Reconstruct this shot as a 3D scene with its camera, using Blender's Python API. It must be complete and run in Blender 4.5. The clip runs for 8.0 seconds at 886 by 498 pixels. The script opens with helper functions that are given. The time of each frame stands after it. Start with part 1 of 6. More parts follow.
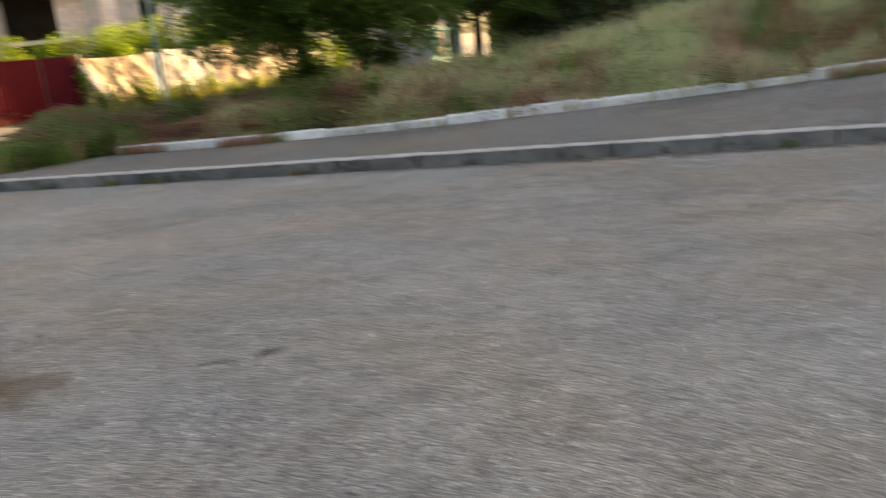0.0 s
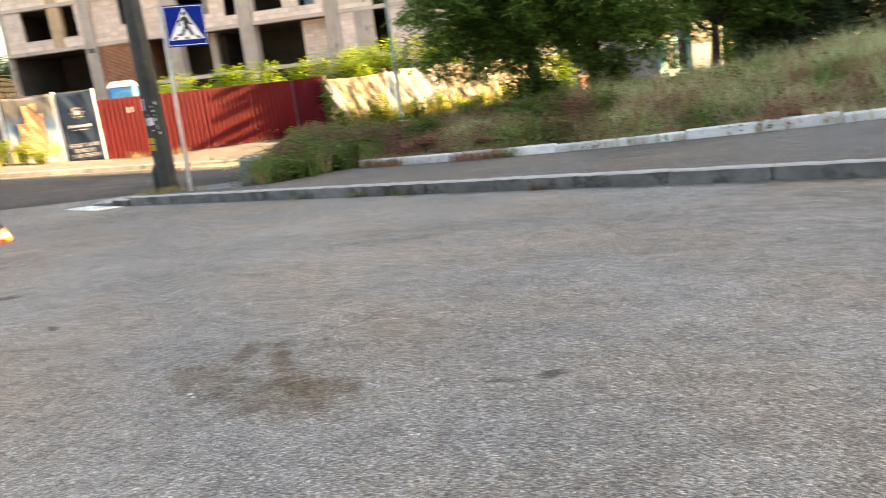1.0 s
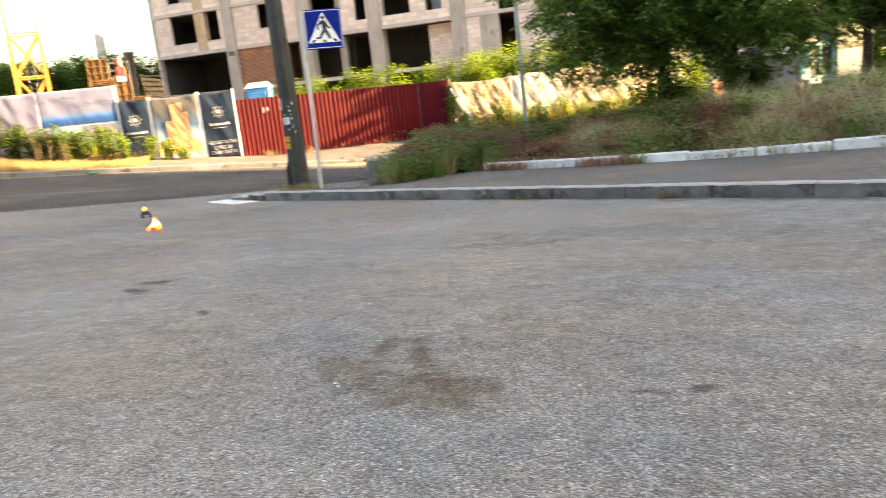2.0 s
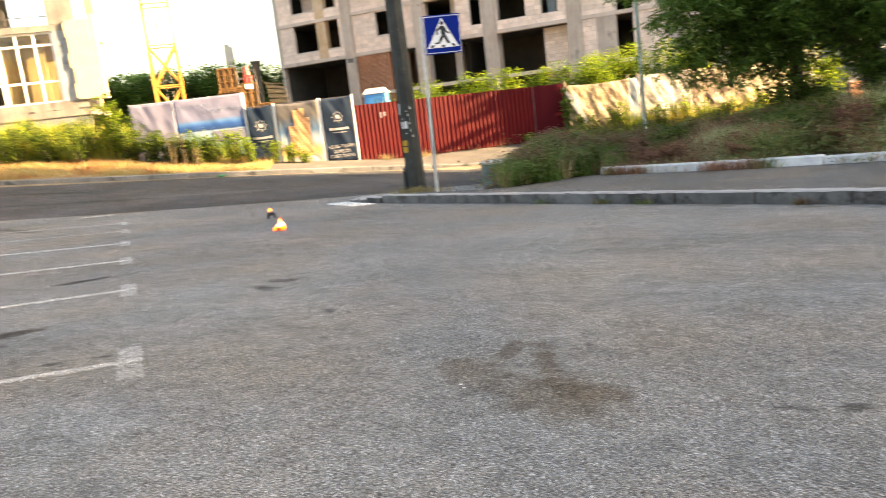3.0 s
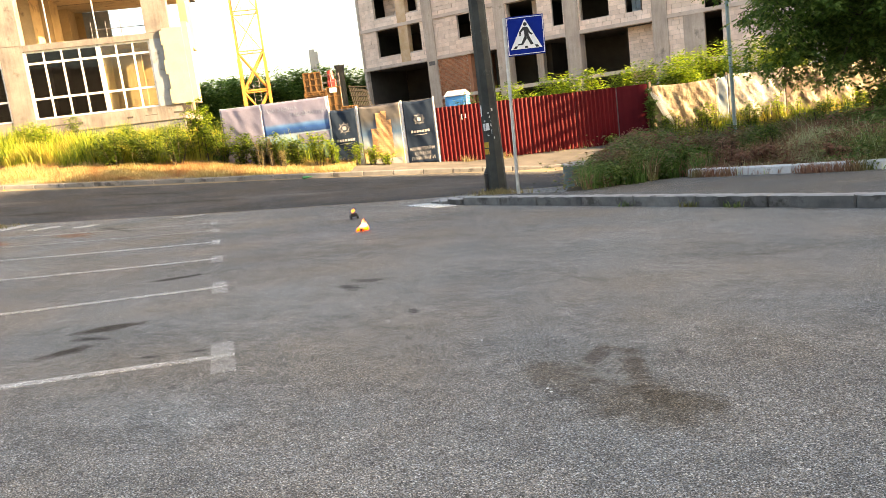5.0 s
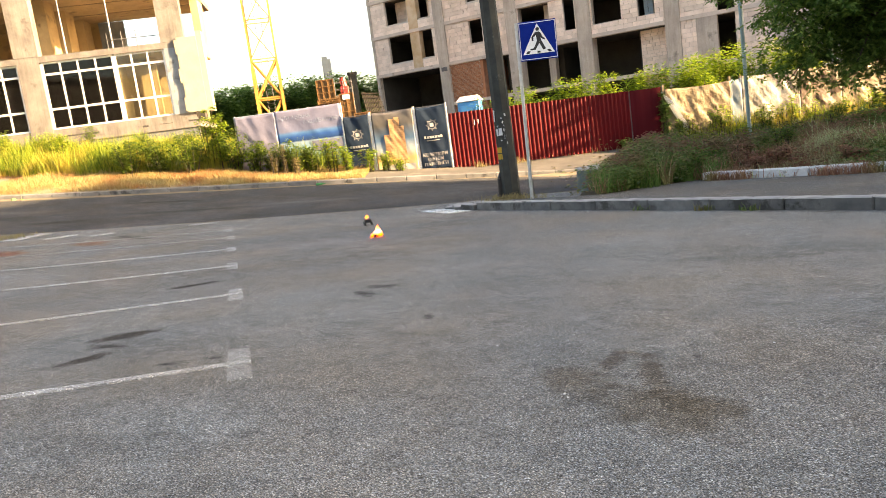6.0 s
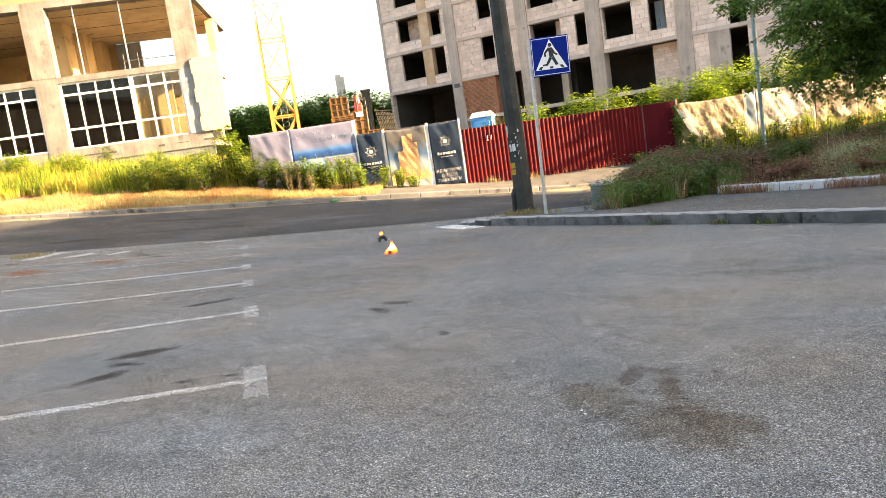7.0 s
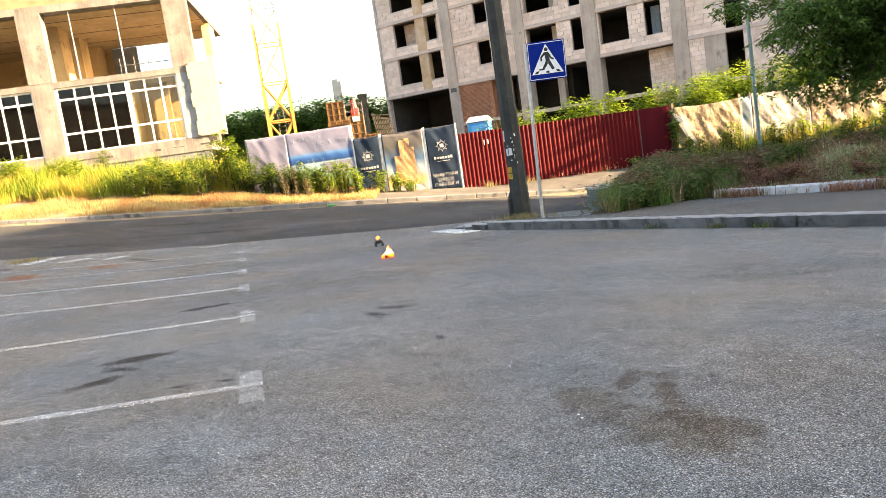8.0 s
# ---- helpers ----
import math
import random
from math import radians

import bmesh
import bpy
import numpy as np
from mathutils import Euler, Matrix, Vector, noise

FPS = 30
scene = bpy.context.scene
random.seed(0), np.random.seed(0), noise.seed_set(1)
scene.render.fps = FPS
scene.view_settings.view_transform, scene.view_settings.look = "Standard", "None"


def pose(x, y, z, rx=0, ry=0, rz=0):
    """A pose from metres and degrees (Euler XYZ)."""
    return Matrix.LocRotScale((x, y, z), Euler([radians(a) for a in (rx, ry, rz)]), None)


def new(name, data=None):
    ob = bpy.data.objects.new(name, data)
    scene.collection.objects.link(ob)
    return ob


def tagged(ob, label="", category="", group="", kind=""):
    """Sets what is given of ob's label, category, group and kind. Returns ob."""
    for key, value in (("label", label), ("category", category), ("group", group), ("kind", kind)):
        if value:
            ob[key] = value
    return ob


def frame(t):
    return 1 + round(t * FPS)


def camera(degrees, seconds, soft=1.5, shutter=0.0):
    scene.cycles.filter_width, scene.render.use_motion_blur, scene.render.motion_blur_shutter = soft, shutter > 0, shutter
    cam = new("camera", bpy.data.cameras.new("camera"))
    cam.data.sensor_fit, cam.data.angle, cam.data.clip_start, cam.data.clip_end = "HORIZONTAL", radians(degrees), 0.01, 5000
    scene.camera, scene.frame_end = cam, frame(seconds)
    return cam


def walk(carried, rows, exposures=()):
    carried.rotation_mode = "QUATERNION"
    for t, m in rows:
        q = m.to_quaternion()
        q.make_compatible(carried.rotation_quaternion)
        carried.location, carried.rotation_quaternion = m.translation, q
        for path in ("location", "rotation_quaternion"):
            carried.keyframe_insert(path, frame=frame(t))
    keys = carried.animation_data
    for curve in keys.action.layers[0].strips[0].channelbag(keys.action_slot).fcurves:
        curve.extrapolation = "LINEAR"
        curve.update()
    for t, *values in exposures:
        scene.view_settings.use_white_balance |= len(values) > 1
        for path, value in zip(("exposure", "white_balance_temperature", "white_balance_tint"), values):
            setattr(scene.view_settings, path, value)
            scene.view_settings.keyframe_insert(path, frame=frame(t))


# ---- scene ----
# ---- camera and walk ----
cam = camera(60.94, 8.0, soft=0.85, shutter=0.75)
ROWS = [
    (0.0, 0.000, 0.000, 0.910, -1.15, -15.82, 5.03),
    (0.5, -0.216, 0.078, 0.928, 8.27, -13.94, 6.11),
    (1.0, -0.294, 0.068, 0.935, 14.82, -13.10, 6.68),
    (1.5, -0.357, 0.051, 0.936, 19.56, -12.38, 6.27),
    (3.0, -0.482, 0.011, 0.936, 32.29, -10.55, 6.64),
    (3.5, -0.503, 0.005, 0.936, 36.06, -9.86, 6.94),
    (4.0, -0.519, 0.010, 0.935, 37.43, -9.75, 6.99),
    (4.5, -0.516, 0.002, 0.935, 37.94, -9.72, 6.97),
    (6.0, -0.526, -0.002, 0.936, 39.26, -9.14, 7.58),
    (6.5, -0.523, -0.005, 0.940, 39.94, -8.32, 8.05),
    (7.0, -0.527, -0.007, 0.940, 40.26, -7.81, 8.15),
    (7.5, -0.525, -0.010, 0.942, 40.06, -7.53, 8.08),
    (8.0, -0.530, -0.000, 0.937, 40.01, -7.51, 8.21),
]
walk(cam, [(t, pose(x, y, z, 90 + pitch, roll, yaw)) for t, x, y, z, yaw, pitch, roll in ROWS],
     exposures=[(0.0, 2.69, 8800, 13), (0.5, 3.11, 8700, 13), (1.0, 3.23, 8600, 12), (1.5, 3.25, 8500, 12), (3.0, 3.05, 8600, 12), (4.5, 2.91, 8580, 12), (6.0, 2.76, 8350, 12), (6.7, 2.89, 8080, 11), (8.0, 2.93, 7750, 11)])

# ---- light: low sun from the east, clear bright sky ----
SUN_EL, SUN_DIR = 17.0, Vector((0.903, 0.430, 0.0)).normalized()
world = bpy.data.worlds.new("world")
scene.world = world
world.use_nodes = True
wn = world.node_tree.nodes
sky = wn.new("ShaderNodeTexSky")
sky.sky_type = "NISHITA"
sky.sun_disc = False
sky.sun_elevation = radians(SUN_EL)
sky.sun_rotation = math.atan2(SUN_DIR.x, SUN_DIR.y)
sky.air_density, sky.dust_density, sky.ozone_density = 1.0, 2.8, 1.0
world.node_tree.links.new(sky.outputs[0], wn["Background"].inputs[0])
wn["Background"].inputs[1].default_value = 0.098
sun_data = bpy.data.lights.new("sun", "SUN")
sun_data.energy, sun_data.angle, sun_data.color = 5.0, radians(0.5), (1.0, 0.77, 0.50)
sun = new("sun", sun_data)
to_sun = Vector((SUN_DIR.x * math.cos(radians(SUN_EL)), SUN_DIR.y * math.cos(radians(SUN_EL)), math.sin(radians(SUN_EL))))
sun.matrix_world = Matrix.Translation((30, 0, 40)) @ to_sun.to_track_quat("Z", "Y").to_matrix().to_4x4()


# ---- building helpers ----
def part(name, bm, material, parent=None, label=""):
    me = bpy.data.meshes.new(name)
    bm.to_mesh(me)
    bm.free()
    for m in material if isinstance(material, (list, tuple)) else [material]:
        me.materials.append(m)
    ob = new(name, me)
    if parent is not None:
        ob.parent = parent
    if label:
        ob["label"] = label
    return ob


def pydata(name, verts, faces, material, parent=None, smooth=False):
    me = bpy.data.meshes.new(name)
    me.from_pydata(verts, [], faces)
    if smooth:
        me.shade_smooth()
    me.materials.append(material)
    ob = new(name, me)
    if parent is not None:
        ob.parent = parent
    return ob


def base(name, m=None, label="", category="", group="", kind=""):
    ob = new(name)
    ob.empty_display_size = 0.2
    if m is not None:
        ob.matrix_world = m
    return tagged(ob, label, category, group, kind)


def box(bm, sx, sy, sz, m=None, bevel=0.0):
    """A box of that size, its base's middle at the origin of m."""
    r = bmesh.ops.create_cube(bm, size=1.0)
    vs = r["verts"]
    bmesh.ops.transform(bm, matrix=Matrix.Translation((0, 0, sz / 2)) @ Matrix.Diagonal((sx, sy, sz, 1)), verts=vs)
    if bevel:
        es = list({e for v in vs for e in v.link_edges})
        out = bmesh.ops.bevel(bm, geom=es, offset=bevel, segments=1, affect="EDGES")
        vs = list({v for f in out["faces"] for v in f.verts} | {v for v in vs if v.is_valid})
    if m is not None:
        bmesh.ops.transform(bm, matrix=m, verts=vs)
    return vs


def span(bm, x0, x1, y0, y1, z0, z1, bevel=0.0):
    return box(bm, x1 - x0, y1 - y0, z1 - z0, Matrix.Translation(((x0 + x1) / 2, (y0 + y1) / 2, z0)), bevel)


def rod(bm, a, b, r0, r1=None, seg=8):
    """A round bar from a to b."""
    a, b = Vector(a), Vector(b)
    d = b - a
    m = Matrix.Translation((a + b) / 2) @ d.to_track_quat("Z", "Y").to_matrix().to_4x4()
    bmesh.ops.create_cone(bm, cap_ends=True, segments=seg, radius1=r0, radius2=r0 if r1 is None else r1, depth=d.length, matrix=m)


def beam(bm, a, b, w, h):
    """A square bar from a to b."""
    a, b = Vector(a), Vector(b)
    d = b - a
    m = Matrix.Translation(a) @ d.to_track_quat("Z", "Y").to_matrix().to_4x4()
    box(bm, w, h, d.length, m)


def smooth(x, a, b):
    t = min(1.0, max(0.0, (x - a) / (b - a)))
    return t * t * (3 - 2 * t)


# ---- the lie of the land ----
UX, UY = 0.777, 0.629          # along the main road
V_EDGE, V_KERB = 17.0, 25.75   # near edge of the road, far kerb
LIFT = (-0.0179, -0.1463, -0.0447, 0.207, -0.0967, 0.0423, -0.0265, 0.1007, -0.2126, -0.0969)


def wv(x, y):
    return x * UX + y * UY, -x * UY + y * UX


def xy(w, v):
    return w * UX - v * UY, w * UY + v * UX


def plane(x, y):
    return 0.00258 * x - 0.05372 * max(-40.0, min(40.0, y))


def lot(x, y):
    """Height of the parking lot and the road."""
    w, v = wv(x, y)
    px, py = xy(max(-18.0, min(3.0, w)), max(-6.0, min(V_KERB, v)))
    a, b = (px + 10) / 10, (py - 10) / 10
    s = sum(c * t for c, t in zip(LIFT, (1, a, b, a * a, a * b, b * b, a ** 3, a * a * b, a * b * b, b ** 3)))
    far = smooth(math.hypot(x + 0.5, y), 5, 12) * smooth(-x, 4.0, 11.0)
    return plane(max(-60, min(60, x)), y) + max(0.0, s) * far


def land(x, y):
    """Height of the ground anywhere; past the far kerb it climbs to the building sites."""
    w, v = wv(x, y)
    if v <= V_KERB:
        return lot(x, y)
    wc = max(-18.0, min(3.0, w))
    foot = lot(*xy(wc, V_KERB)) + 0.14
    rise = max(0.17 - 0.125 * smooth(wc, -13, -1), (-0.68 - foot) / 2.5)
    return foot + rise * min(v - V_KERB, 5.0) + 0.06 * max(0.0, min(v - V_KERB - 5.0, 8.0))


# ---- materials ----
def material(name, rough=0.8, metal=0.0):
    m = bpy.data.materials.new(name)
    m.use_nodes = True
    nt = m.node_tree
    b = nt.nodes["Principled BSDF"]
    b.inputs["Roughness"].default_value, b.inputs["Metallic"].default_value = rough, metal
    return m, nt, b


def node(nt, kind, **values):
    n = nt.nodes.new(kind)
    for k, v in values.items():
        n.inputs[k.replace("_", " ")].default_value = v
    return n


def coords(nt):
    return nt.nodes.new("ShaderNodeNewGeometry").outputs["Position"]


def noise_of(nt, scale, detail=4.0, rough=0.6, at=None):
    n = node(nt, "ShaderNodeTexNoise", Scale=scale, Detail=detail, Roughness=rough)
    nt.links.new(at if at is not None else coords(nt), n.inputs["Vector"])
    return n.outputs["Fac"]


def ramp(nt, fac, stops):
    r = nt.nodes.new("ShaderNodeValToRGB")
    el = r.color_ramp.elements
    while len(el) < len(stops):
        el.new(0.5)
    for e, (p, c) in zip(el, stops):
        e.position, e.color = p, (*c, 1) if len(c) == 3 else c
    nt.links.new(fac, r.inputs[0])
    return r.outputs[0]


def mix(nt, fac, a, b, mode="MIX"):
    n = nt.nodes.new("ShaderNodeMix")
    n.data_type, n.blend_type = "RGBA", mode
    for sock, v in ((n.inputs["Factor"], fac), (n.inputs["A"], a), (n.inputs["B"], b)):
        if isinstance(v, (int, float)):
            sock.default_value = v
        elif isinstance(v, tuple):
            sock.default_value = (*v, 1)
        else:
            nt.links.new(v, sock)
    return n.outputs["Result"]


def maths(nt, op, a, b=0.0):
    n = nt.nodes.new("ShaderNodeMath")
    n.operation = op
    for sock, v in zip(n.inputs, (a, b)):
        if isinstance(v, (int, float)):
            sock.default_value = v
        else:
            nt.links.new(v, sock)
    return n.outputs[0]


def bump(nt, b, height, strength=0.3, distance=0.01):
    n = node(nt, "ShaderNodeBump", Strength=strength, Distance=distance)
    nt.links.new(height, n.inputs["Height"])
    nt.links.new(n.outputs[0], b.inputs["Normal"])


def rough_paint(name, c0, c1, scale=3.0, rough=0.8, metal=0.0, grain=60.0, depth=0.004, spots=None, vary=0.0):
    """A surface of two tones at a large scale, fine grain and relief, and a few spots of another colour."""
    m, nt, b = material(name, rough, metal)
    col = ramp(nt, noise_of(nt, scale), ((0.35, c0), (0.65, c1)))
    fine = noise_of(nt, grain, 3.0)
    col = mix(nt, 0.35, col, ramp(nt, fine, ((0.3, (0.62,) * 3), (0.7, (1.0,) * 3))), "MULTIPLY")
    if spots:
        col = mix(nt, ramp(nt, noise_of(nt, spots[1], 5.0, 0.7), ((spots[2], (0,) * 3), (spots[2] + 0.1, (1,) * 3))), col, spots[0])
    if vary:
        info = nt.nodes.new("ShaderNodeObjectInfo").outputs["Random"]
        col = mix(nt, 1.0, col, ramp(nt, info, ((0.0, (1 - vary,) * 3), (1.0, (1 + vary * 0.3,) * 3))), "MULTIPLY")
        isl = nt.nodes.new("ShaderNodeNewGeometry").outputs["Random Per Island"]
        col = mix(nt, 1.0, col, ramp(nt, isl, ((0.0, (1 - vary,) * 3), (1.0, (1 + vary * 0.3,) * 3))), "MULTIPLY")
    nt.links.new(col, b.inputs["Base Color"])
    bump(nt, b, fine, 0.4, depth)
    return m


def asphalt(name, dark, light, stains=(), chips=0.5):
    m, nt, b = material(name, 0.85)
    b.inputs["Specular IOR Level"].default_value = 0.08
    at = coords(nt)
    col = ramp(nt, noise_of(nt, 0.5, 5.0, at=at), ((0.3, dark), (0.7, light)))
    streak = nt.nodes.new("ShaderNodeMapping")
    streak.inputs["Rotation"].default_value = (0, 0, radians(36))
    streak.inputs["Scale"].default_value = (0.35, 2.2, 1)
    nt.links.new(at, streak.inputs["Vector"])
    col = mix(nt, 0.5, col, ramp(nt, noise_of(nt, 0.9, 6.0, 0.7, streak.outputs[0]), ((0.3, (0.66,) * 3), (0.62, (1.0,) * 3))), "MULTIPLY")
    grain = noise_of(nt, 200.0, 3.0, 0.7, at)
    cells = node(nt, "ShaderNodeTexVoronoi", Scale=220.0)
    nt.links.new(at, cells.inputs["Vector"])
    tone = nt.nodes.new("ShaderNodeSeparateColor")
    nt.links.new(cells.outputs["Color"], tone.inputs[0])
    col = mix(nt, 0.92, col, ramp(nt, tone.outputs[0], ((0.0, (0.30,) * 3), (0.40, (0.84,) * 3), (0.82, (1.20,) * 3), (1.0, (2.5,) * 3))), "MULTIPLY")
    col = mix(nt, 0.7, col, ramp(nt, tone.outputs[1], ((0.0, (0.86, 0.98, 1.12)), (0.5, (1.0, 1.0, 1.0)), (1.0, (1.16, 1.02, 0.84)))), "MULTIPLY")
    col = mix(nt, 0.66, col, ramp(nt, grain, ((0.37, (0.08,) * 3), (0.5, (0.86,) * 3), (0.62, (2.6,) * 3))), "MULTIPLY")
    col = mix(nt, 0.8, col, ramp(nt, noise_of(nt, 0.75, 3.0, 0.5, at), ((0.36, (0.93, 1.0, 1.06)), (0.5, (1.0, 1.0, 1.0)), (0.64, (1.07, 1.0, 0.92)))), "MULTIPLY")
    pits = node(nt, "ShaderNodeTexVoronoi", Scale=58.0)
    nt.links.new(at, pits.inputs["Vector"])
    hole = maths(nt, "MULTIPLY", ramp(nt, pits.outputs["Distance"], ((0.12, (1,) * 3), (0.24, (0,) * 3))), ramp(nt, pits.outputs["Color"], ((0.66, (0,) * 3), (0.72, (1,) * 3))))
    col = mix(nt, maths(nt, "MULTIPLY", hole, 0.8), col, (0.03, 0.03, 0.03))
    mottle = noise_of(nt, 7.0, 6.0, 0.75, at)
    col = mix(nt, 0.6, col, ramp(nt, mottle, ((0.36, (0.62,) * 3), (0.5, (0.95,) * 3), (0.66, (1.22,) * 3))), "MULTIPLY")
    coarse = noise_of(nt, 45.0, 2.0, 0.5, at)
    col = mix(nt, 0.14, col, ramp(nt, coarse, ((0.36, (0.55,) * 3), (0.5, (1.0,) * 3), (0.64, (1.5,) * 3))), "MULTIPLY")
    vor = node(nt, "ShaderNodeTexVoronoi", Scale=105.0)
    nt.links.new(at, vor.inputs["Vector"])
    chip = maths(nt, "MULTIPLY", ramp(nt, vor.outputs["Distance"], ((0.15, (1,) * 3), (0.3, (0,) * 3))), ramp(nt, vor.outputs["Color"], ((0.64, (0,) * 3), (0.7, (1,) * 3))))
    col = mix(nt, maths(nt, "MULTIPLY", chip, chips), col, (0.50, 0.48, 0.46))
    warp = noise_of(nt, 3.5, 6.0, 0.7, at)
    for sx, sy, long, wide, turn, tone, much in stains:
        mp = nt.nodes.new("ShaderNodeMapping")
        mp.vector_type = "TEXTURE"
        mp.inputs["Location"].default_value = (sx, sy, 0)
        mp.inputs["Rotation"].default_value = (0, 0, radians(turn))
        mp.inputs["Scale"].default_value = (long, wide, 100)
        nt.links.new(at, mp.inputs["Vector"])
        ln = nt.nodes.new("ShaderNodeVectorMath")
        ln.operation = "LENGTH"
        nt.links.new(mp.outputs[0], ln.inputs[0])
        d = maths(nt, "ADD", ln.outputs["Value"], maths(nt, "MULTIPLY", maths(nt, "SUBTRACT", warp, 0.5), 2.6))
        mask = ramp(nt, d, ((0.35, (much,) * 3), (1.05, (0,) * 3)))
        col = mix(nt, mask, col, mix(nt, 1.0, col, tone, "MULTIPLY"))
    nt.links.new(col, b.inputs["Base Color"])
    bump(nt, b, grain, 0.7, 0.004)
    return m


STAINS_AND_TONES = (
    (-1.66, 2.36, 0.36, 0.25, 166, (0.62, 0.54, 0.44), 0.72),
    (-1.50, 2.44, 0.20, 0.11, 166, (0.62, 0.54, 0.44), 0.6),
    (-2.04, 2.50, 0.26, 0.14, 150, (0.64, 0.56, 0.46), 0.7),
    (-2.07, 2.84, 0.24, 0.055, 100, (0.54, 0.47, 0.40), 0.75),
    (-2.03, 2.97, 0.13, 0.050, 165, (0.54, 0.47, 0.40), 0.7),
    (-1.83, 2.72, 0.36, 0.060, 119, (0.56, 0.48, 0.39), 0.75),
    (-5.36, 2.32, 0.27, 0.105, 66, (0.33, 0.29, 0.26), 1.0),
    (-4.96, 1.88, 0.24, 0.095, 100, (0.33, 0.29, 0.26), 1.0),
    (-5.13, 2.10, 0.15, 0.060, 20, (0.30, 0.29, 0.28), 1.0),
    (-6.95, 3.92, 0.44, 0.105, 64, (0.30, 0.28, 0.27), 1.0),
    (-4.68, 3.86, 0.17, 0.10, 160, (0.30, 0.30, 0.30), 1.0),
    (-4.74, 4.15, 0.20, 0.085, 20, (0.42, 0.42, 0.42), 0.9),
    (-4.29, 1.99, 0.085, 0.055, 30, (0.30, 0.30, 0.30), 1.0),
    (-4.12, 2.18, 0.075, 0.045, 30, (0.36, 0.36, 0.36), 1.0),
    (-3.55, 3.32, 0.075, 0.045, 140, (0.35, 0.35, 0.35), 0.8),
    (-1.76, 3.02, 0.035, 0.030, 0, (0.35, 0.35, 0.35), 0.8),
    (-0.85, 2.49, 0.12, 0.045, 5, (0.42, 0.42, 0.42), 0.9),
    (-0.68, 2.55, 0.09, 0.050, 15, (0.38, 0.38, 0.38), 0.9),
    # broad darker patch on the right of the lot
    (3.0, 5.6, 3.6, 1.7, -17, (0.84, 0.83, 0.82), 0.9),
    (-6.95, 6.38, 0.85, 0.030, 33, (0.42, 0.42, 0.42), 0.9),
    (-8.4, 5.6, 0.9, 0.028, 33, (0.5, 0.5, 0.5), 0.7),
    # broad darker patch over the far lot
    (-9.0, 7.6, 3.6, 2.0, 30, (0.86, 0.86, 0.88), 0.9),
    (-14.33, 4.92, 0.75, 0.34, 164, (1.05, 0.56, 0.42), 1.0),
    (-14.13, 6.27, 0.85, 0.34, 163, (1.0, 0.60, 0.46), 0.95),
    (-14.31, 7.11, 1.0, 0.24, 169, (0.45, 0.45, 0.45), 0.9),
    (-16.54, 5.49, 0.34, 0.16, 178, (0.40, 0.40, 0.40), 0.9),
    (-2.5, 5.6, 0.6, 0.2, 20, (0.72, 0.72, 0.72), 0.7),
    (-8.2, 8.0, 1.2, 0.18, 40, (0.72, 0.72, 0.72), 0.7),
    (1.6, 4.2, 0.8, 0.22, 8, (0.74, 0.74, 0.74), 0.7),
    (-7.2, 4.9, 2.4, 0.5, 35, (0.86, 0.80, 0.76), 0.7),
    (-3.3, 1.2, 0.9, 0.25, 30, (0.84, 0.84, 0.84), 0.7),
    # long darker strip along the kerb foot
    (3.4, 6.75, 6.5, 0.20, -17.4, (0.58, 0.54, 0.50), 0.95),
)
M_LOT = asphalt("lot_asphalt", (0.160, 0.155, 0.1495), (0.226, 0.219, 0.210), STAINS_AND_TONES, 0.75)
ROADMARKS = (
    (-19.0, 11.0, 2.4, 0.30, 39, (0.55, 0.55, 0.55), 0.8),
    (-16.0, 14.0, 3.2, 0.35, 39, (1.45, 1.42, 1.38), 0.7),
    (-22.0, 12.2, 1.6, 0.25, 30, (0.5, 0.5, 0.5), 0.9),
    (-13.0, 17.0, 2.6, 0.35, 39, (1.4, 1.36, 1.3), 0.7),
    (-24.5, 9.0, 1.6, 0.5, 39, (1.45, 1.35, 1.25), 0.7),
    (-20.5, 8.3, 1.0, 0.35, 50, (0.5, 0.5, 0.5), 0.8),
    (-14.5, 15.6, 1.4, 0.12, 39, (0.55, 0.55, 0.55), 0.9),
)
M_FRESHPAINT = asphalt("fresh_road_paint", (0.58, 0.58, 0.58), (0.70, 0.70, 0.69), (), 0.1)
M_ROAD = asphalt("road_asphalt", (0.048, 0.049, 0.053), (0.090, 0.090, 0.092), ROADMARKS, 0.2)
M_WALKWAY = asphalt("walkway_asphalt", (0.108, 0.103, 0.099), (0.172, 0.162, 0.154), (), 0.4)
# soil darkened so the gaps between the bank's tufts look shaded
M_GAPSOIL = rough_paint("dark_gap_soil", (0.045, 0.036, 0.024), (0.085, 0.066, 0.042), 1.5, 0.95, grain=25, depth=0.02)
M_SOIL = rough_paint("soil", (0.16, 0.12, 0.075), (0.26, 0.20, 0.13), 1.5, 0.95, grain=25, depth=0.02)
M_PAVE = rough_paint("pale_pavement", (0.085, 0.078, 0.07), (0.136, 0.123, 0.11), 1.2, 0.9, grain=50, spots=((0.2, 0.17, 0.13), 0.9, 0.58))
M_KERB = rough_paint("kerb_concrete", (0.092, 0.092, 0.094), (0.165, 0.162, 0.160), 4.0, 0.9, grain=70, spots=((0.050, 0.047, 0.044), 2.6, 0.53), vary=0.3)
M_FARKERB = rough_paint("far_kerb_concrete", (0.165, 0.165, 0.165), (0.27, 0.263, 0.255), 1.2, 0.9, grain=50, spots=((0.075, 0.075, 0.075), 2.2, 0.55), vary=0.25)
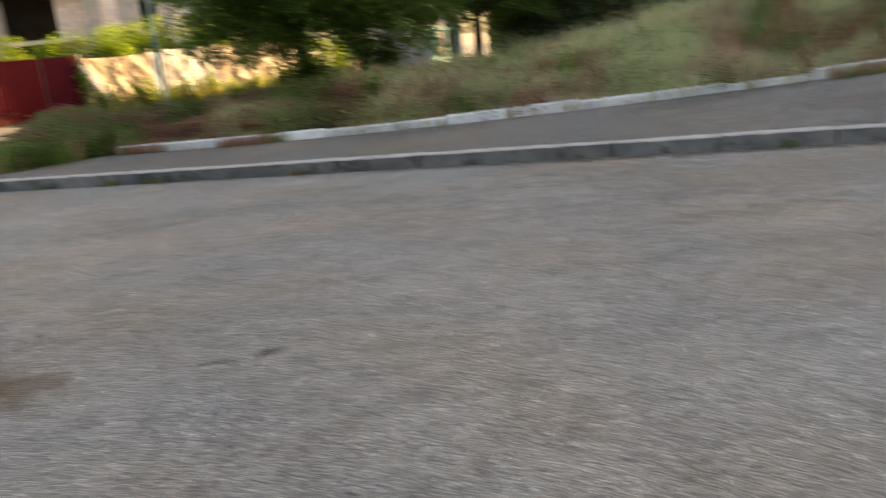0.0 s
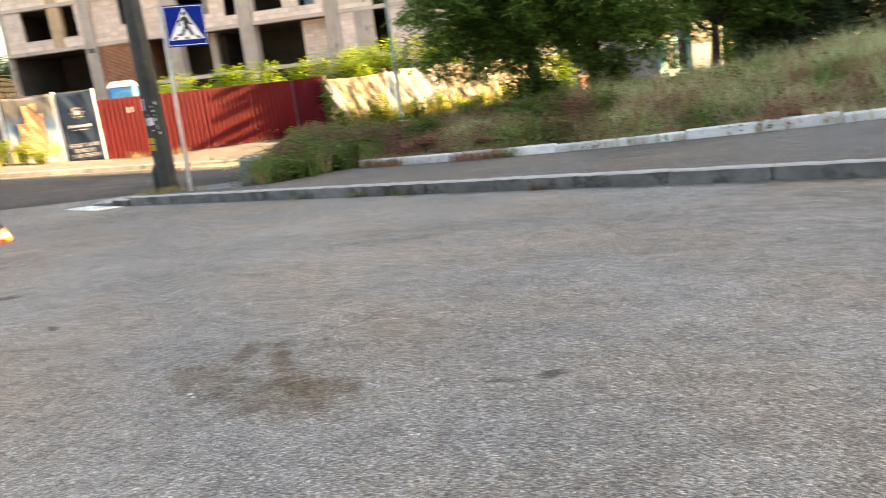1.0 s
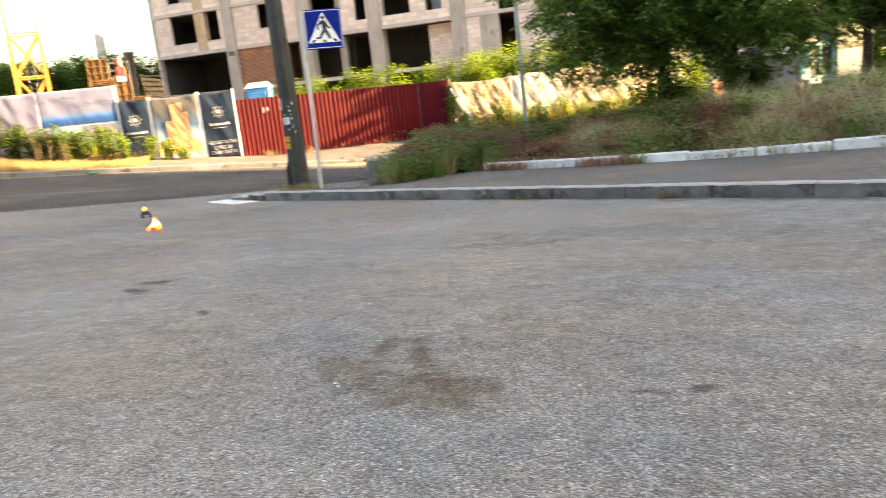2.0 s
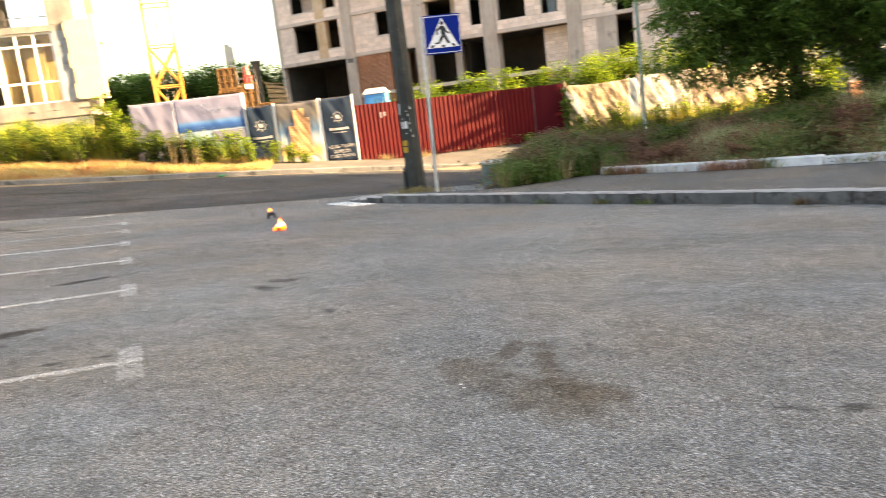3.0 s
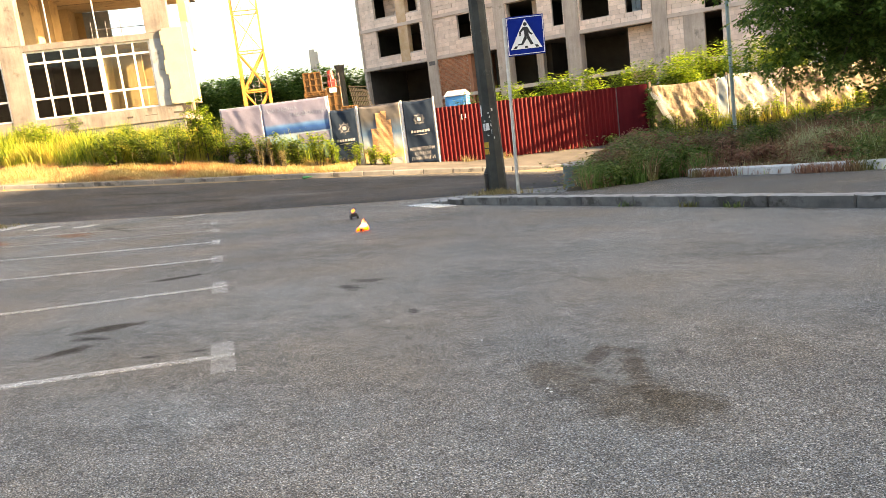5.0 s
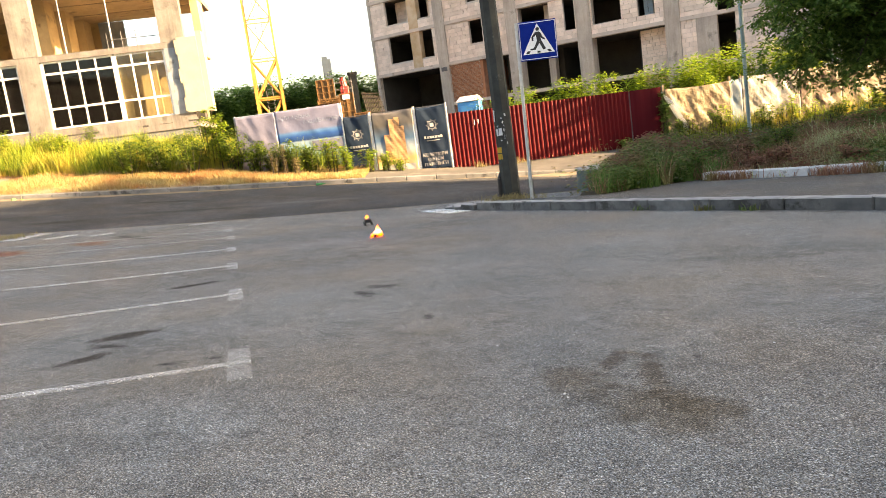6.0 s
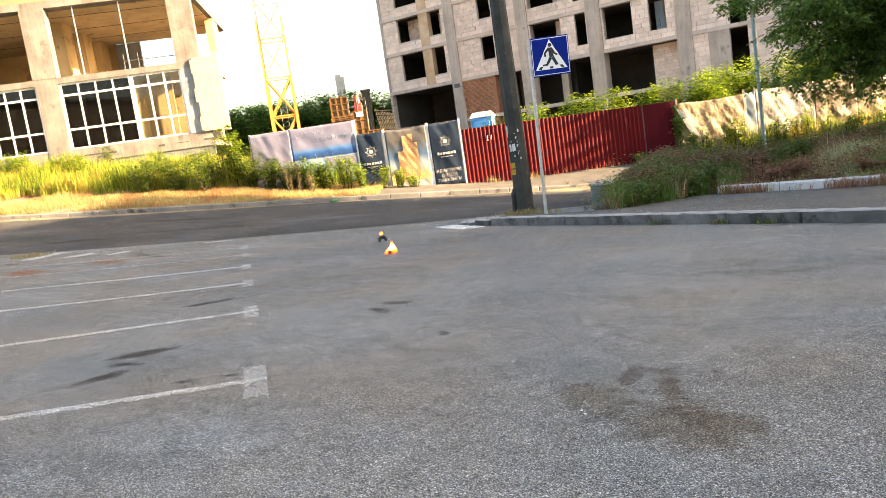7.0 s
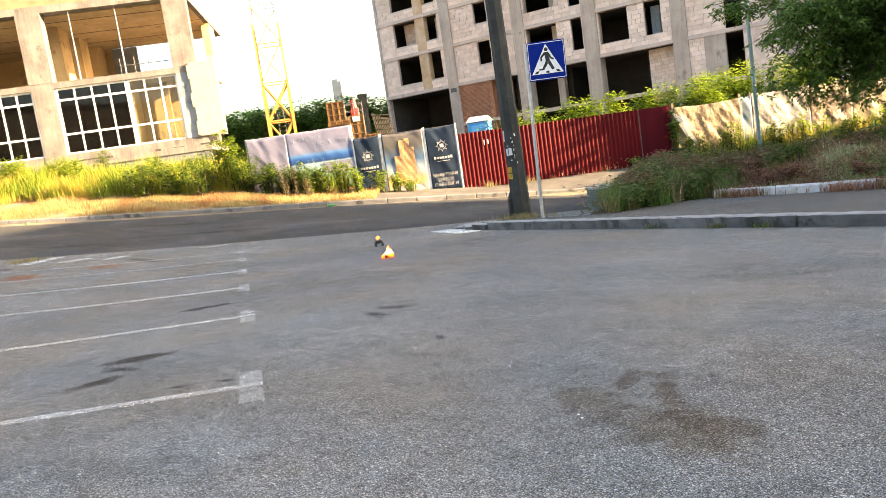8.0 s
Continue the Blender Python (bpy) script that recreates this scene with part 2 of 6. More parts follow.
# paler kerb tone for the sky-lit tops; the darker sides keep their grime
M_KERBTOP = rough_paint("sky_toned_kerb_top", (0.27, 0.262, 0.258), (0.38, 0.37, 0.362), 5.0, 0.9, grain=70, spots=((0.22, 0.22, 0.21), 6.0, 0.62))
M_WHITEKERB = rough_paint("white_limewash", (0.60, 0.60, 0.63), (0.82, 0.82, 0.82), 3.0, 0.85, grain=60, spots=((0.24, 0.22, 0.20), 6.0, 0.57), vary=0.12)
M_LINE = asphalt("worn_road_paint", (0.38, 0.38, 0.38), (0.46, 0.46, 0.455), (), 0.25)
M_FADED = asphalt("faded_road_paint", (0.26, 0.26, 0.26), (0.34, 0.34, 0.335), (), 0.6)
def streaked(mat, much=0.5):
    """Rain streaks that run down a wall, laid over a finished material."""
    nt = mat.node_tree
    b = nt.nodes["Principled BSDF"]
    old = b.inputs["Base Color"].links[0].from_socket
    mp = nt.nodes.new("ShaderNodeMapping")
    mp.inputs["Scale"].default_value = (2.4, 2.4, 0.16)
    nt.links.new(coords(nt), mp.inputs["Vector"])
    runs = ramp(nt, noise_of(nt, 1.6, 6.0, 0.75, mp.outputs[0]), ((0.36, (0.50, 0.48, 0.46)), (0.56, (1.0, 1.0, 1.0))))
    nt.links.new(mix(nt, much, old, runs, "MULTIPLY"), b.inputs["Base Color"])
    return mat


M_CONC = rough_paint("raw_concrete", (0.38, 0.333, 0.302), (0.50, 0.445, 0.405), 0.8, 0.9, grain=18, spots=((0.24, 0.22, 0.20), 0.8, 0.59))
streaked(M_CONC, 0.45)
M_SLABEDGE = rough_paint("pale_slab_edge", (0.44, 0.375, 0.34), (0.56, 0.485, 0.445), 0.9, 0.9, grain=18, spots=((0.24, 0.205, 0.18), 1.4, 0.60))
M_DUSTY = rough_paint("dusty_tan_concrete", (0.145, 0.134, 0.128), (0.22, 0.205, 0.195), 1.1, 0.9, grain=14, spots=((0.11, 0.10, 0.09), 1.4, 0.58))
streaked(M_DUSTY, 0.6)
# concrete darkened to carry the shade of the unlit rooms
M_INNER = rough_paint("shade_dark_concrete", (0.036, 0.033, 0.030), (0.058, 0.054, 0.050), 0.8, 0.95, grain=14)
M_CONC_DARK = rough_paint("pole_concrete", (0.020, 0.023, 0.022), (0.042, 0.046, 0.043), 3.0, 0.85, grain=60, spots=((0.10, 0.105, 0.10), 4.0, 0.63))
M_BLOCK = rough_paint("aerated_block", (0.72, 0.595, 0.530), (0.87, 0.735, 0.665), 1.6, 0.95, grain=30, vary=0.16)
M_BLOCKBLUE = rough_paint("bluish_block", (0.36, 0.46, 0.55), (0.48, 0.58, 0.66), 1.6, 0.95, grain=30, vary=0.13)
M_MORTAR = rough_paint("mortar", (0.44, 0.395, 0.37), (0.55, 0.495, 0.465), 2.0, 0.95, grain=30)
M_BRICK = rough_paint("red_brick", (0.38, 0.17, 0.10), (0.52, 0.25, 0.15), 2.0, 0.9, grain=30, vary=0.3)
# tan tone carries the warm sunlight of the open rooms; spots are stains
M_TAN = rough_paint("sun_toned_render", (0.42, 0.30, 0.15), (0.53, 0.38, 0.20), 0.8, 0.9, grain=20, spots=((0.27, 0.19, 0.105), 1.3, 0.56))
M_PANEL = rough_paint("insulation_panel", (0.36, 0.33, 0.235), (0.42, 0.385, 0.27), 1.0, 0.9, grain=20)
M_GREYPLASTER = rough_paint("grey_plaster", (0.17, 0.205, 0.245), (0.27, 0.30, 0.335), 1.6, 0.9, grain=25, spots=((0.10, 0.11, 0.12), 1.8, 0.58))
# base darkened for the weeds' shade on the plinth; the spots are stains
M_PLINTH = rough_paint("shade_dark_stained_plinth", (0.075, 0.085, 0.098), (0.155, 0.165, 0.18), 1.2, 0.9, grain=20, spots=((0.05, 0.05, 0.05), 2.2, 0.57))
M_RED = rough_paint("red_profiled_steel", (0.090, 0.0042, 0.0068), (0.12, 0.0060, 0.0088), 0.7, 0.5, 0.0, grain=40, depth=0.001)
# darker copy of the fence red, with the gate's shade in the colour
M_REDSHADED = rough_paint("shaded_red_gate_steel", (0.065, 0.0030, 0.0070), (0.085, 0.0040, 0.0090), 0.7, 0.6, 0.0, grain=40, depth=0.001)
M_REDSHADED.node_tree.nodes["Principled BSDF"].inputs["Specular IOR Level"].default_value = 0.12
M_GALV = rough_paint("galvanised_steel", (0.42, 0.45, 0.48), (0.58, 0.60, 0.62), 8.0, 0.4, 0.6, grain=80, depth=0.001)
M_STEEL = rough_paint("dark_steel", (0.08, 0.08, 0.09), (0.14, 0.14, 0.15), 5.0, 0.6, 0.3, grain=80, depth=0.001)
M_BLUE = rough_paint("sign_blue", (0.002, 0.018, 0.20), (0.003, 0.024, 0.25), 3.0, 0.55, grain=50, depth=0.0005)
M_BLUE.node_tree.nodes["Principled BSDF"].inputs["Specular IOR Level"].default_value = 0.06
M_SIGNWHITE = rough_paint("sign_white", (0.88, 0.88, 0.88), (0.92, 0.92, 0.92), 3.0, 0.4, grain=50, depth=0.0005)
M_BLACK = rough_paint("black_print", (0.012, 0.012, 0.014), (0.02, 0.02, 0.022), 3.0, 0.5, grain=50, depth=0.0005)
M_YELLOW = rough_paint("crane_yellow", (0.36, 0.17, 0.035), (0.47, 0.24, 0.06), 1.5, 0.5, grain=30, depth=0.001)
M_PVC = rough_paint("white_window_frame", (0.76, 0.76, 0.76), (0.84, 0.84, 0.84), 2.0, 0.35, grain=40, depth=0.0005)
M_NAVY = rough_paint("navy_banner", (0.012, 0.022, 0.042), (0.020, 0.034, 0.060), 1.2, 0.6, grain=30, depth=0.002)
for cloth_paint in (M_RED, M_NAVY):
    cloth_paint.node_tree.nodes["Principled BSDF"].inputs["Specular IOR Level"].default_value = 0.12
M_PORTA = rough_paint("toilet_blue", (0.03, 0.22, 0.55), (0.05, 0.30, 0.66), 1.5, 0.5, grain=30, depth=0.001)
M_PORTAROOF = rough_paint("toilet_roof", (0.66, 0.66, 0.70), (0.75, 0.75, 0.78), 1.5, 0.5, grain=30, depth=0.001)
M_WOOD = rough_paint("weathered_wood", (0.11, 0.08, 0.05), (0.20, 0.15, 0.10), 2.0, 0.85, grain=40)
M_FORM = rough_paint("orange_formwork", (0.095, 0.050, 0.014), (0.15, 0.080, 0.025), 1.5, 0.7, grain=30)
M_PAPER = rough_paint("old_paper", (0.55, 0.56, 0.58), (0.72, 0.72, 0.72), 9.0, 0.9, grain=60, spots=((0.25, 0.25, 0.26), 8.0, 0.6))
M_RIB = rough_paint("orange_rib", (0.10, 0.046, 0.011), (0.15, 0.074, 0.020), 1.5, 0.7, grain=30)
M_TARRED = rough_paint("tarred_timber", (0.016, 0.013, 0.010), (0.032, 0.026, 0.018), 4.0, 0.8, grain=30)
M_FARPANE = rough_paint("far_window", (0.036, 0.054, 0.085), (0.044, 0.062, 0.092), 0.4, 0.6, grain=2)
M_BARK = rough_paint("bark", (0.05, 0.038, 0.028), (0.10, 0.08, 0.06), 6.0, 0.95, grain=30, depth=0.02)


def printed(name, c0, c1, ink, c2, much):
    """Old printed tarpaulin: soft stains, torn print of small windows, hard creases."""
    m, nt, b = material(name, 0.6)
    at = coords(nt)
    col = ramp(nt, noise_of(nt, 2.4, 5.0, 0.6, at), ((0.36, c0), (0.62, c1)))
    bands = nt.nodes.new("ShaderNodeTexBrick")
    turn = nt.nodes.new("ShaderNodeMapping")
    turn.inputs["Rotation"].default_value = (radians(90), 0, 0)
    nt.links.new(at, turn.inputs["Vector"])
    nt.links.new(turn.outputs[0], bands.inputs["Vector"])
    bands.inputs["Scale"].default_value = 5.0
    bands.inputs["Mortar Size"].default_value = 0.16
    bands.inputs["Color1"].default_value = bands.inputs["Color2"].default_value = (0, 0, 0, 1)
    bands.inputs["Mortar"].default_value = (1, 1, 1, 1)
    where = ramp(nt, noise_of(nt, 0.9, 3.0, 0.6, at), ((0.50, (0,) * 3), (0.55, (much,) * 3)))
    col = mix(nt, maths(nt, "MULTIPLY", where, bands.outputs["Color"]), col, ink)
    col = mix(nt, ramp(nt, noise_of(nt, 3.4, 4.0, 0.7, at), ((0.60, (0,) * 3), (0.66, (0.8,) * 3))), col, c2)
    nt.links.new(col, b.inputs["Base Color"])
    bump(nt, b, noise_of(nt, 7.0, 2.0, 0.5, at), 0.7, 0.05)
    return m


M_TARP = printed("grey_tarpaulin", (0.125, 0.09, 0.052), (0.31, 0.245, 0.155), (0.075, 0.04, 0.026), (0.06, 0.042, 0.026), 0.9)
M_TARPWHITE = printed("pale_tarpaulin", (0.17, 0.15, 0.125), (0.40, 0.37, 0.33), (0.09, 0.07, 0.06), (0.09, 0.10, 0.115), 0.8)
M_TARPBLUE = rough_paint("blue_tarpaulin", (0.09, 0.15, 0.22), (0.27, 0.28, 0.27), 3.0, 0.6, grain=40)


def foliage(name, c0, c1, c2, dry=None, dry_at=0.62, scale=0.8):
    m, nt, b = material(name, 0.6)
    isl = nt.nodes.new("ShaderNodeNewGeometry").outputs["Random Per Island"]
    col = ramp(nt, isl, ((0.0, c0), (0.5, c1), (1.0, c2)))
    if dry:
        col = mix(nt, ramp(nt, noise_of(nt, scale, 3.0), ((dry_at - 0.12, (0,) * 3), (dry_at + 0.06, (1,) * 3))), col, ramp(nt, isl, ((0.0, dry[0]), (1.0, dry[1]))))
    nt.links.new(col, b.inputs["Base Color"])
    tr = nt.nodes.new("ShaderNodeBsdfTranslucent")
    nt.links.new(col, tr.inputs["Color"])
    ms = nt.nodes.new("ShaderNodeMixShader")
    ms.inputs[0].default_value = 0.5
    nt.links.new(b.outputs[0], ms.inputs[1])
    nt.links.new(tr.outputs[0], ms.inputs[2])
    nt.links.new(ms.outputs[0], nt.nodes["Material Output"].inputs["Surface"])
    return m


M_LEAF = foliage("tree_leaf", (0.052, 0.112, 0.020), (0.108, 0.202, 0.034), (0.240, 0.350, 0.080))
M_BUSH = foliage("bush_leaf", (0.058, 0.118, 0.010), (0.195, 0.295, 0.024), (0.415, 0.490, 0.055))
M_BANK = foliage("bank_grass", (0.078, 0.130, 0.031), (0.168, 0.242, 0.065), (0.354, 0.389, 0.153), ((0.254, 0.116, 0.083), (0.470, 0.270, 0.175)), 0.46, 0.55)
M_DRY = foliage("dry_grass", (0.36, 0.265, 0.10), (0.50, 0.39, 0.165), (0.60, 0.52, 0.28), ((0.36, 0.19, 0.08), (0.48, 0.28, 0.13)), 0.57, 0.9)
M_WEED = foliage("tall_weeds", (0.055, 0.105, 0.009), (0.20, 0.285, 0.024), (0.46, 0.48, 0.055), ((0.460, 0.370, 0.070), (0.56, 0.46, 0.092)), 0.60, 0.9)
M_STALK = foliage("seed_stalk", (0.189, 0.162, 0.081), (0.270, 0.230, 0.108), (0.351, 0.284, 0.149))
M_LOWLEAF = foliage("low_leaf", (0.056, 0.104, 0.022), (0.106, 0.172, 0.037), (0.200, 0.260, 0.068), ((0.175, 0.064, 0.052), (0.285, 0.120, 0.084)), 0.57, 0.5)
M_PALEGRASS = foliage("pale_grass", (0.31, 0.37, 0.17), (0.50, 0.56, 0.30), (0.68, 0.69, 0.46), ((0.42, 0.31, 0.21), (0.62, 0.50, 0.36)), 0.62, 0.5)
M_CORNER = foliage("corner_grass", (0.066, 0.148, 0.028), (0.125, 0.236, 0.050), (0.215, 0.340, 0.096))
M_DARKBUSH = foliage("dark_bush_leaf", (0.030, 0.066, 0.008), (0.085, 0.150, 0.018), (0.230, 0.300, 0.040))
M_RUSSET = foliage("russet_weed", (0.220, 0.099, 0.072), (0.319, 0.154, 0.105), (0.418, 0.253, 0.165))
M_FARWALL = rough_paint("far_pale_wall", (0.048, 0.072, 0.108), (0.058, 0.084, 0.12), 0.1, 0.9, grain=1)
# distance haze is mixed into the hill's own colour
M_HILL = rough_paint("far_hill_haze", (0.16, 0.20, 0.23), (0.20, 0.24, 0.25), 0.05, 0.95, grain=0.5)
M_HEDGE = foliage("hedge_leaf", (0.09, 0.15, 0.075), (0.15, 0.23, 0.11), (0.24, 0.33, 0.17))


# ---- ground: one sheet to the horizon, the parking lot, the road, the far verge ----
def sheet(name, mat, ws, vs, height, kind="structure", label="", category=""):
    """A ground sheet over a grid of road coordinates w (along) and v (across)."""
    verts = []
    for v in vs:
        for w in ws:
            x, y = xy(w, v)
            verts.append((x, y, height(x, y)))
    n = len(ws)
    faces = [(j * n + i, j * n + i + 1, (j + 1) * n + i + 1, (j + 1) * n + i) for j in range(len(vs) - 1) for i in range(n - 1)]
    ob = pydata(name, verts, faces, mat, smooth=True)
    return tagged(ob, label, category, kind=kind)


def steps(*runs):
    out = [runs[0][0]]
    for a, b, d in runs:
        k = max(1, round((b - a) / d))
        out += [a + (b - a) * i / k for i in range(1, k + 1)]
    return out


far_steps = steps((-3000, -600, 600), (-600, -120, 120), (-120, -40, 20), (-40, 40, 2), (40, 120, 20), (120, 600, 120), (600, 3000, 600))
sheet("ground", M_SOIL, far_steps, far_steps, lambda x, y: land(x, y) - 0.12, label="bare sandy soil ground of the building sites", category="ground")
sheet("parking_lot", M_LOT, steps((-40, -24, 2), (-24, 14, 0.5), (14, 40, 2)), steps((-40, -4, 2), (-4, V_EDGE, 0.5)), lot,
      label="worn grey asphalt parking lot with oil stains", category="parking lot")
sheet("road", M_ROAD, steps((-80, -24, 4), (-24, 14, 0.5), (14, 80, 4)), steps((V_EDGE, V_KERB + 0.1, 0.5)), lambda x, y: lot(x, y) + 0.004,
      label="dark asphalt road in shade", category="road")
sheet("verge", M_SOIL, steps((-60, -24, 4), (-24, -4.2, 0.6)), steps((V_KERB + 0.14, 42, 0.6)), lambda x, y: land(x, y),
      label="sandy road verge with dry grass", category="verge")
sheet("far_pavement", M_PAVE, steps((-4.2, 14, 0.6), (14, 60, 4)), steps((V_KERB + 0.14, 29.0, 0.6), (29.0, 42, 1)), lambda x, y: land(x, y),
      label="pale dusty pavement before the site fence", category="pavement")


def stone(name, bm_size, mat, m, parent, bevel=0.015):
    bm = bmesh.new()
    box(bm, *bm_size, bevel=bevel)
    bm.normal_update()
    for f in bm.faces:
        f.material_index = 1 if f.normal.z > 0.5 and isinstance(mat, tuple) else 0
    ob = part(name, bm, mat, parent)
    ob.matrix_world = m
    return ob


# kerb along the lot: a straight row of concrete stones with a low, rounded end
KX, KY = 0.954, -0.299
NX, NY = 0.299, 0.954
K0 = (-8.75, 10.72)


def kerb_at(s, off=0.0):
    return K0[0] + KX * s + NX * off, K0[1] + KY * s + NY * off


def walk_z(x, y):
    """Height of the walkway behind the kerb; it climbs away from it further on."""
    off = (x - K0[0]) * NX + (y - K0[1]) * NY
    px = x - NX * off
    return plane(x, y) + 0.15 + 0.32 * max(0.0, (px + 6.4) / 10.6) ** 2 * max(0.0, min(1.5, off / 3.2))


kerb = base("kerb", label="grey concrete kerb of weathered stones along the parking lot", category="kerb", kind="structure")
kerb_meshes = []
for i in range(4):
    bm = bmesh.new()
    box(bm, 0.992, 0.16, 0.35, bevel=0.014)
    bmesh.ops.bisect_plane(bm, geom=bm.verts[:] + bm.edges[:] + bm.faces[:], plane_co=(0, 0, 0.335), plane_no=(0, 0, 1))
    for k in range(-4, 5):
        bmesh.ops.bisect_plane(bm, geom=bm.verts[:] + bm.edges[:] + bm.faces[:], plane_co=(0.11 * k + 0.02 * random.random(), 0, 0), plane_no=(1, 0.2 * random.uniform(-1, 1), 0))
    for v in bm.verts:
        if v.co.z > 0.32 and abs(v.co.x) < 0.49:
            v.co.z -= 0.009 * random.random() ** 3
            v.co.y += 0.004 * random.uniform(-1, 1)
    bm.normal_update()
    # upward faces get the tone that holds the sky light
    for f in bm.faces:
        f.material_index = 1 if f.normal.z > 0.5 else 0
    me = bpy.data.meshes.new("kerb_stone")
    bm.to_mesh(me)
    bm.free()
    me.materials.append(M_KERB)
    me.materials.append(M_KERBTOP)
    kerb_meshes.append(me)
kerb_mesh = kerb_meshes[0]
for i in range(24):
    x, y = kerb_at(i + 0.5, 0.08)
    z = plane(x, y)
    m = Matrix.Translation((x, y, z - 0.2)) @ Euler((0.006 * random.uniform(-1, 1), -math.atan(0.0185), math.atan2(KY, KX) + 0.006 * random.uniform(-1, 1))).to_matrix().to_4x4()
    m = m @ Matrix.Translation((0, 0.004 * random.uniform(-1, 1), 0.003 * random.uniform(-1, 1)))
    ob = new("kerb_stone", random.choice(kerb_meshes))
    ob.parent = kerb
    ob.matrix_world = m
# its turned end, sinking toward the road
for i, (dx, dy, turn, low) in enumerate(((-0.25, 0.16, 8, 0.035), (-0.72, 0.36, 28, 0.065), (-1.10, 0.68, 55, 0.085), (-1.25, 1.14, 95, 0.095), (-1.05, 1.58, 130, 0.10), (-0.66, 1.85, 160, 0.10))):
    ob = new("kerb_stone", kerb_mesh)
    ob.parent = kerb
    ob.matrix_world = Matrix.Translation((K0[0] + dx, K0[1] + dy, plane(K0[0] + dx, K0[1] + dy) - 0.2 - low)) @ Euler((0, 0, radians(-17 - turn))).to_matrix().to_4x4() @ Matrix.Diagonal((0.5, 1, 1, 1))

# walkway behind it
verts, faces = [], []
ss, oo = [i * 0.4 for i in range(0, 66)], [0.15 + i * 0.32 for i in range(11)]
for o in oo:
    for s in ss:
        cut = -0.45 + 2.5 * smooth(o, 0.45, 0.9)
        x, y = kerb_at(max(s, cut) if s < 4 else s, o)
        verts.append((x, y, walk_z(x, y) - 0.012))
n = len(ss)
faces = [(j * n + i, j * n + i + 1, (j + 1) * n + i + 1, (j + 1) * n + i) for j in range(len(oo) - 1) for i in range(n - 1)]
tagged(pydata("walkway", verts, faces, M_WALKWAY, smooth=True), "grey asphalt footway between the kerb and the grass bank", "footway", kind="structure")

# whitewashed kerb at the foot of the bank
white_kerb = base("white_kerb", label="whitewashed low concrete kerb at the foot of the grass bank, paint peeling", category="kerb", kind="structure")
white_mesh = None
for i in range(21):
    s = 2.3 + i
    x, y = kerb_at(s + 0.5, 3.36)
    x1, y1 = kerb_at(s + 1, 3.36)
    x0, y0 = kerb_at(s, 3.36)
    tip = math.atan2(walk_z(x0, y0) - walk_z(x1, y1), 1.0)
    low = random.choice((0.0, 0.0, 0.02, 0.05, -0.01))
    m = Matrix.Translation((x, y, walk_z(x, y) - 0.16 - low)) @ Euler((0.03 * random.uniform(-1, 1), tip, math.atan2(KY, KX) + 0.015 * random.uniform(-1, 1))).to_matrix().to_4x4()
    if white_mesh is None:
        ob = stone("kerb_stone", (0.98, 0.12, 0.29), M_WHITEKERB, m, white_kerb, 0.02)
        white_mesh = ob.data
    else:
        ob = new("kerb_stone", white_mesh)
        ob.parent = white_kerb
        ob.matrix_world = m

# far kerb
far_kerb = base("far_kerb", label="pale concrete kerb along the far side of the road", category="kerb", kind="structure")
far_mesh = None
for i in range(64):
    w = -40 + i
    x, y = xy(w + 0.5, V_KERB + 0.08)
    a, b = xy(w, V_KERB), xy(w + 1, V_KERB)
    tip = math.atan2(lot(*a) - lot(*b), 1.0)
    m = Matrix.Translation((x, y, lot(x, y) - 0.15)) @ Euler((0, tip, math.atan2(UY, UX))).to_matrix().to_4x4()
    if far_mesh is None:
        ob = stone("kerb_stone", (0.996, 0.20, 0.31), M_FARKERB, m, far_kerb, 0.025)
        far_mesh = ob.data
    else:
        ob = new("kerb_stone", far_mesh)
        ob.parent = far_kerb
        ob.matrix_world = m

# grass bank: soil that rises behind the whitewashed kerb
B_LEFT = 2.1


def bank_edge(s):
    """How far behind the kerb the bank begins."""
    return 3.4 if s > B_LEFT else 0.55 + 1.25 * max(0.0, 2.0 - s)


def bank_z(x, y):
    off = (x - K0[0]) * NX + (y - K0[1]) * NY
    s = (x - K0[0]) * KX + (y - K0[1]) * KY
    high = 0.30 + 0.75 * smooth(s, 8, 17)
    foot = walk_z(x, y) if off < 3.4 else walk_z(*kerb_at(s, 3.4))
    return foot + 0.03 + high * smooth(off, 3.4, 6.5) * smooth(s, B_LEFT - 1.6, B_LEFT + 2.2) + (0.05 * max(0, off - 3.4) - 0.10 * max(0.0, off - 7.5) * (1 - smooth(s, 8, 13))) * smooth(s, 2, 6) - 0.5 * smooth(bank_edge(s) - off, 0.0, 0.5)


verts = []
ss, oo = [-1.4 + i * 0.4 for i in range(84)], [0.4 + i * 0.3 for i in range(60)]
for o in oo:
    for s in ss:
        x, y = kerb_at(s, o)
        verts.append((x, y, (bank_z(x, y) if o > bank_edge(s) else plane(x, y) - 0.3) + 0.05 * noise.noise((x, y, 0))))
n = len(ss)
faces = [(j * n + i, j * n + i + 1, (j + 1) * n + i + 1, (j + 1) * n + i) for j in range(len(oo) - 1) for i in range(n - 1)]
tagged(pydata("grass_bank", verts, faces, M_GAPSOIL, smooth=True), "sloping soil bank under wild grass", "bank", kind="structure")


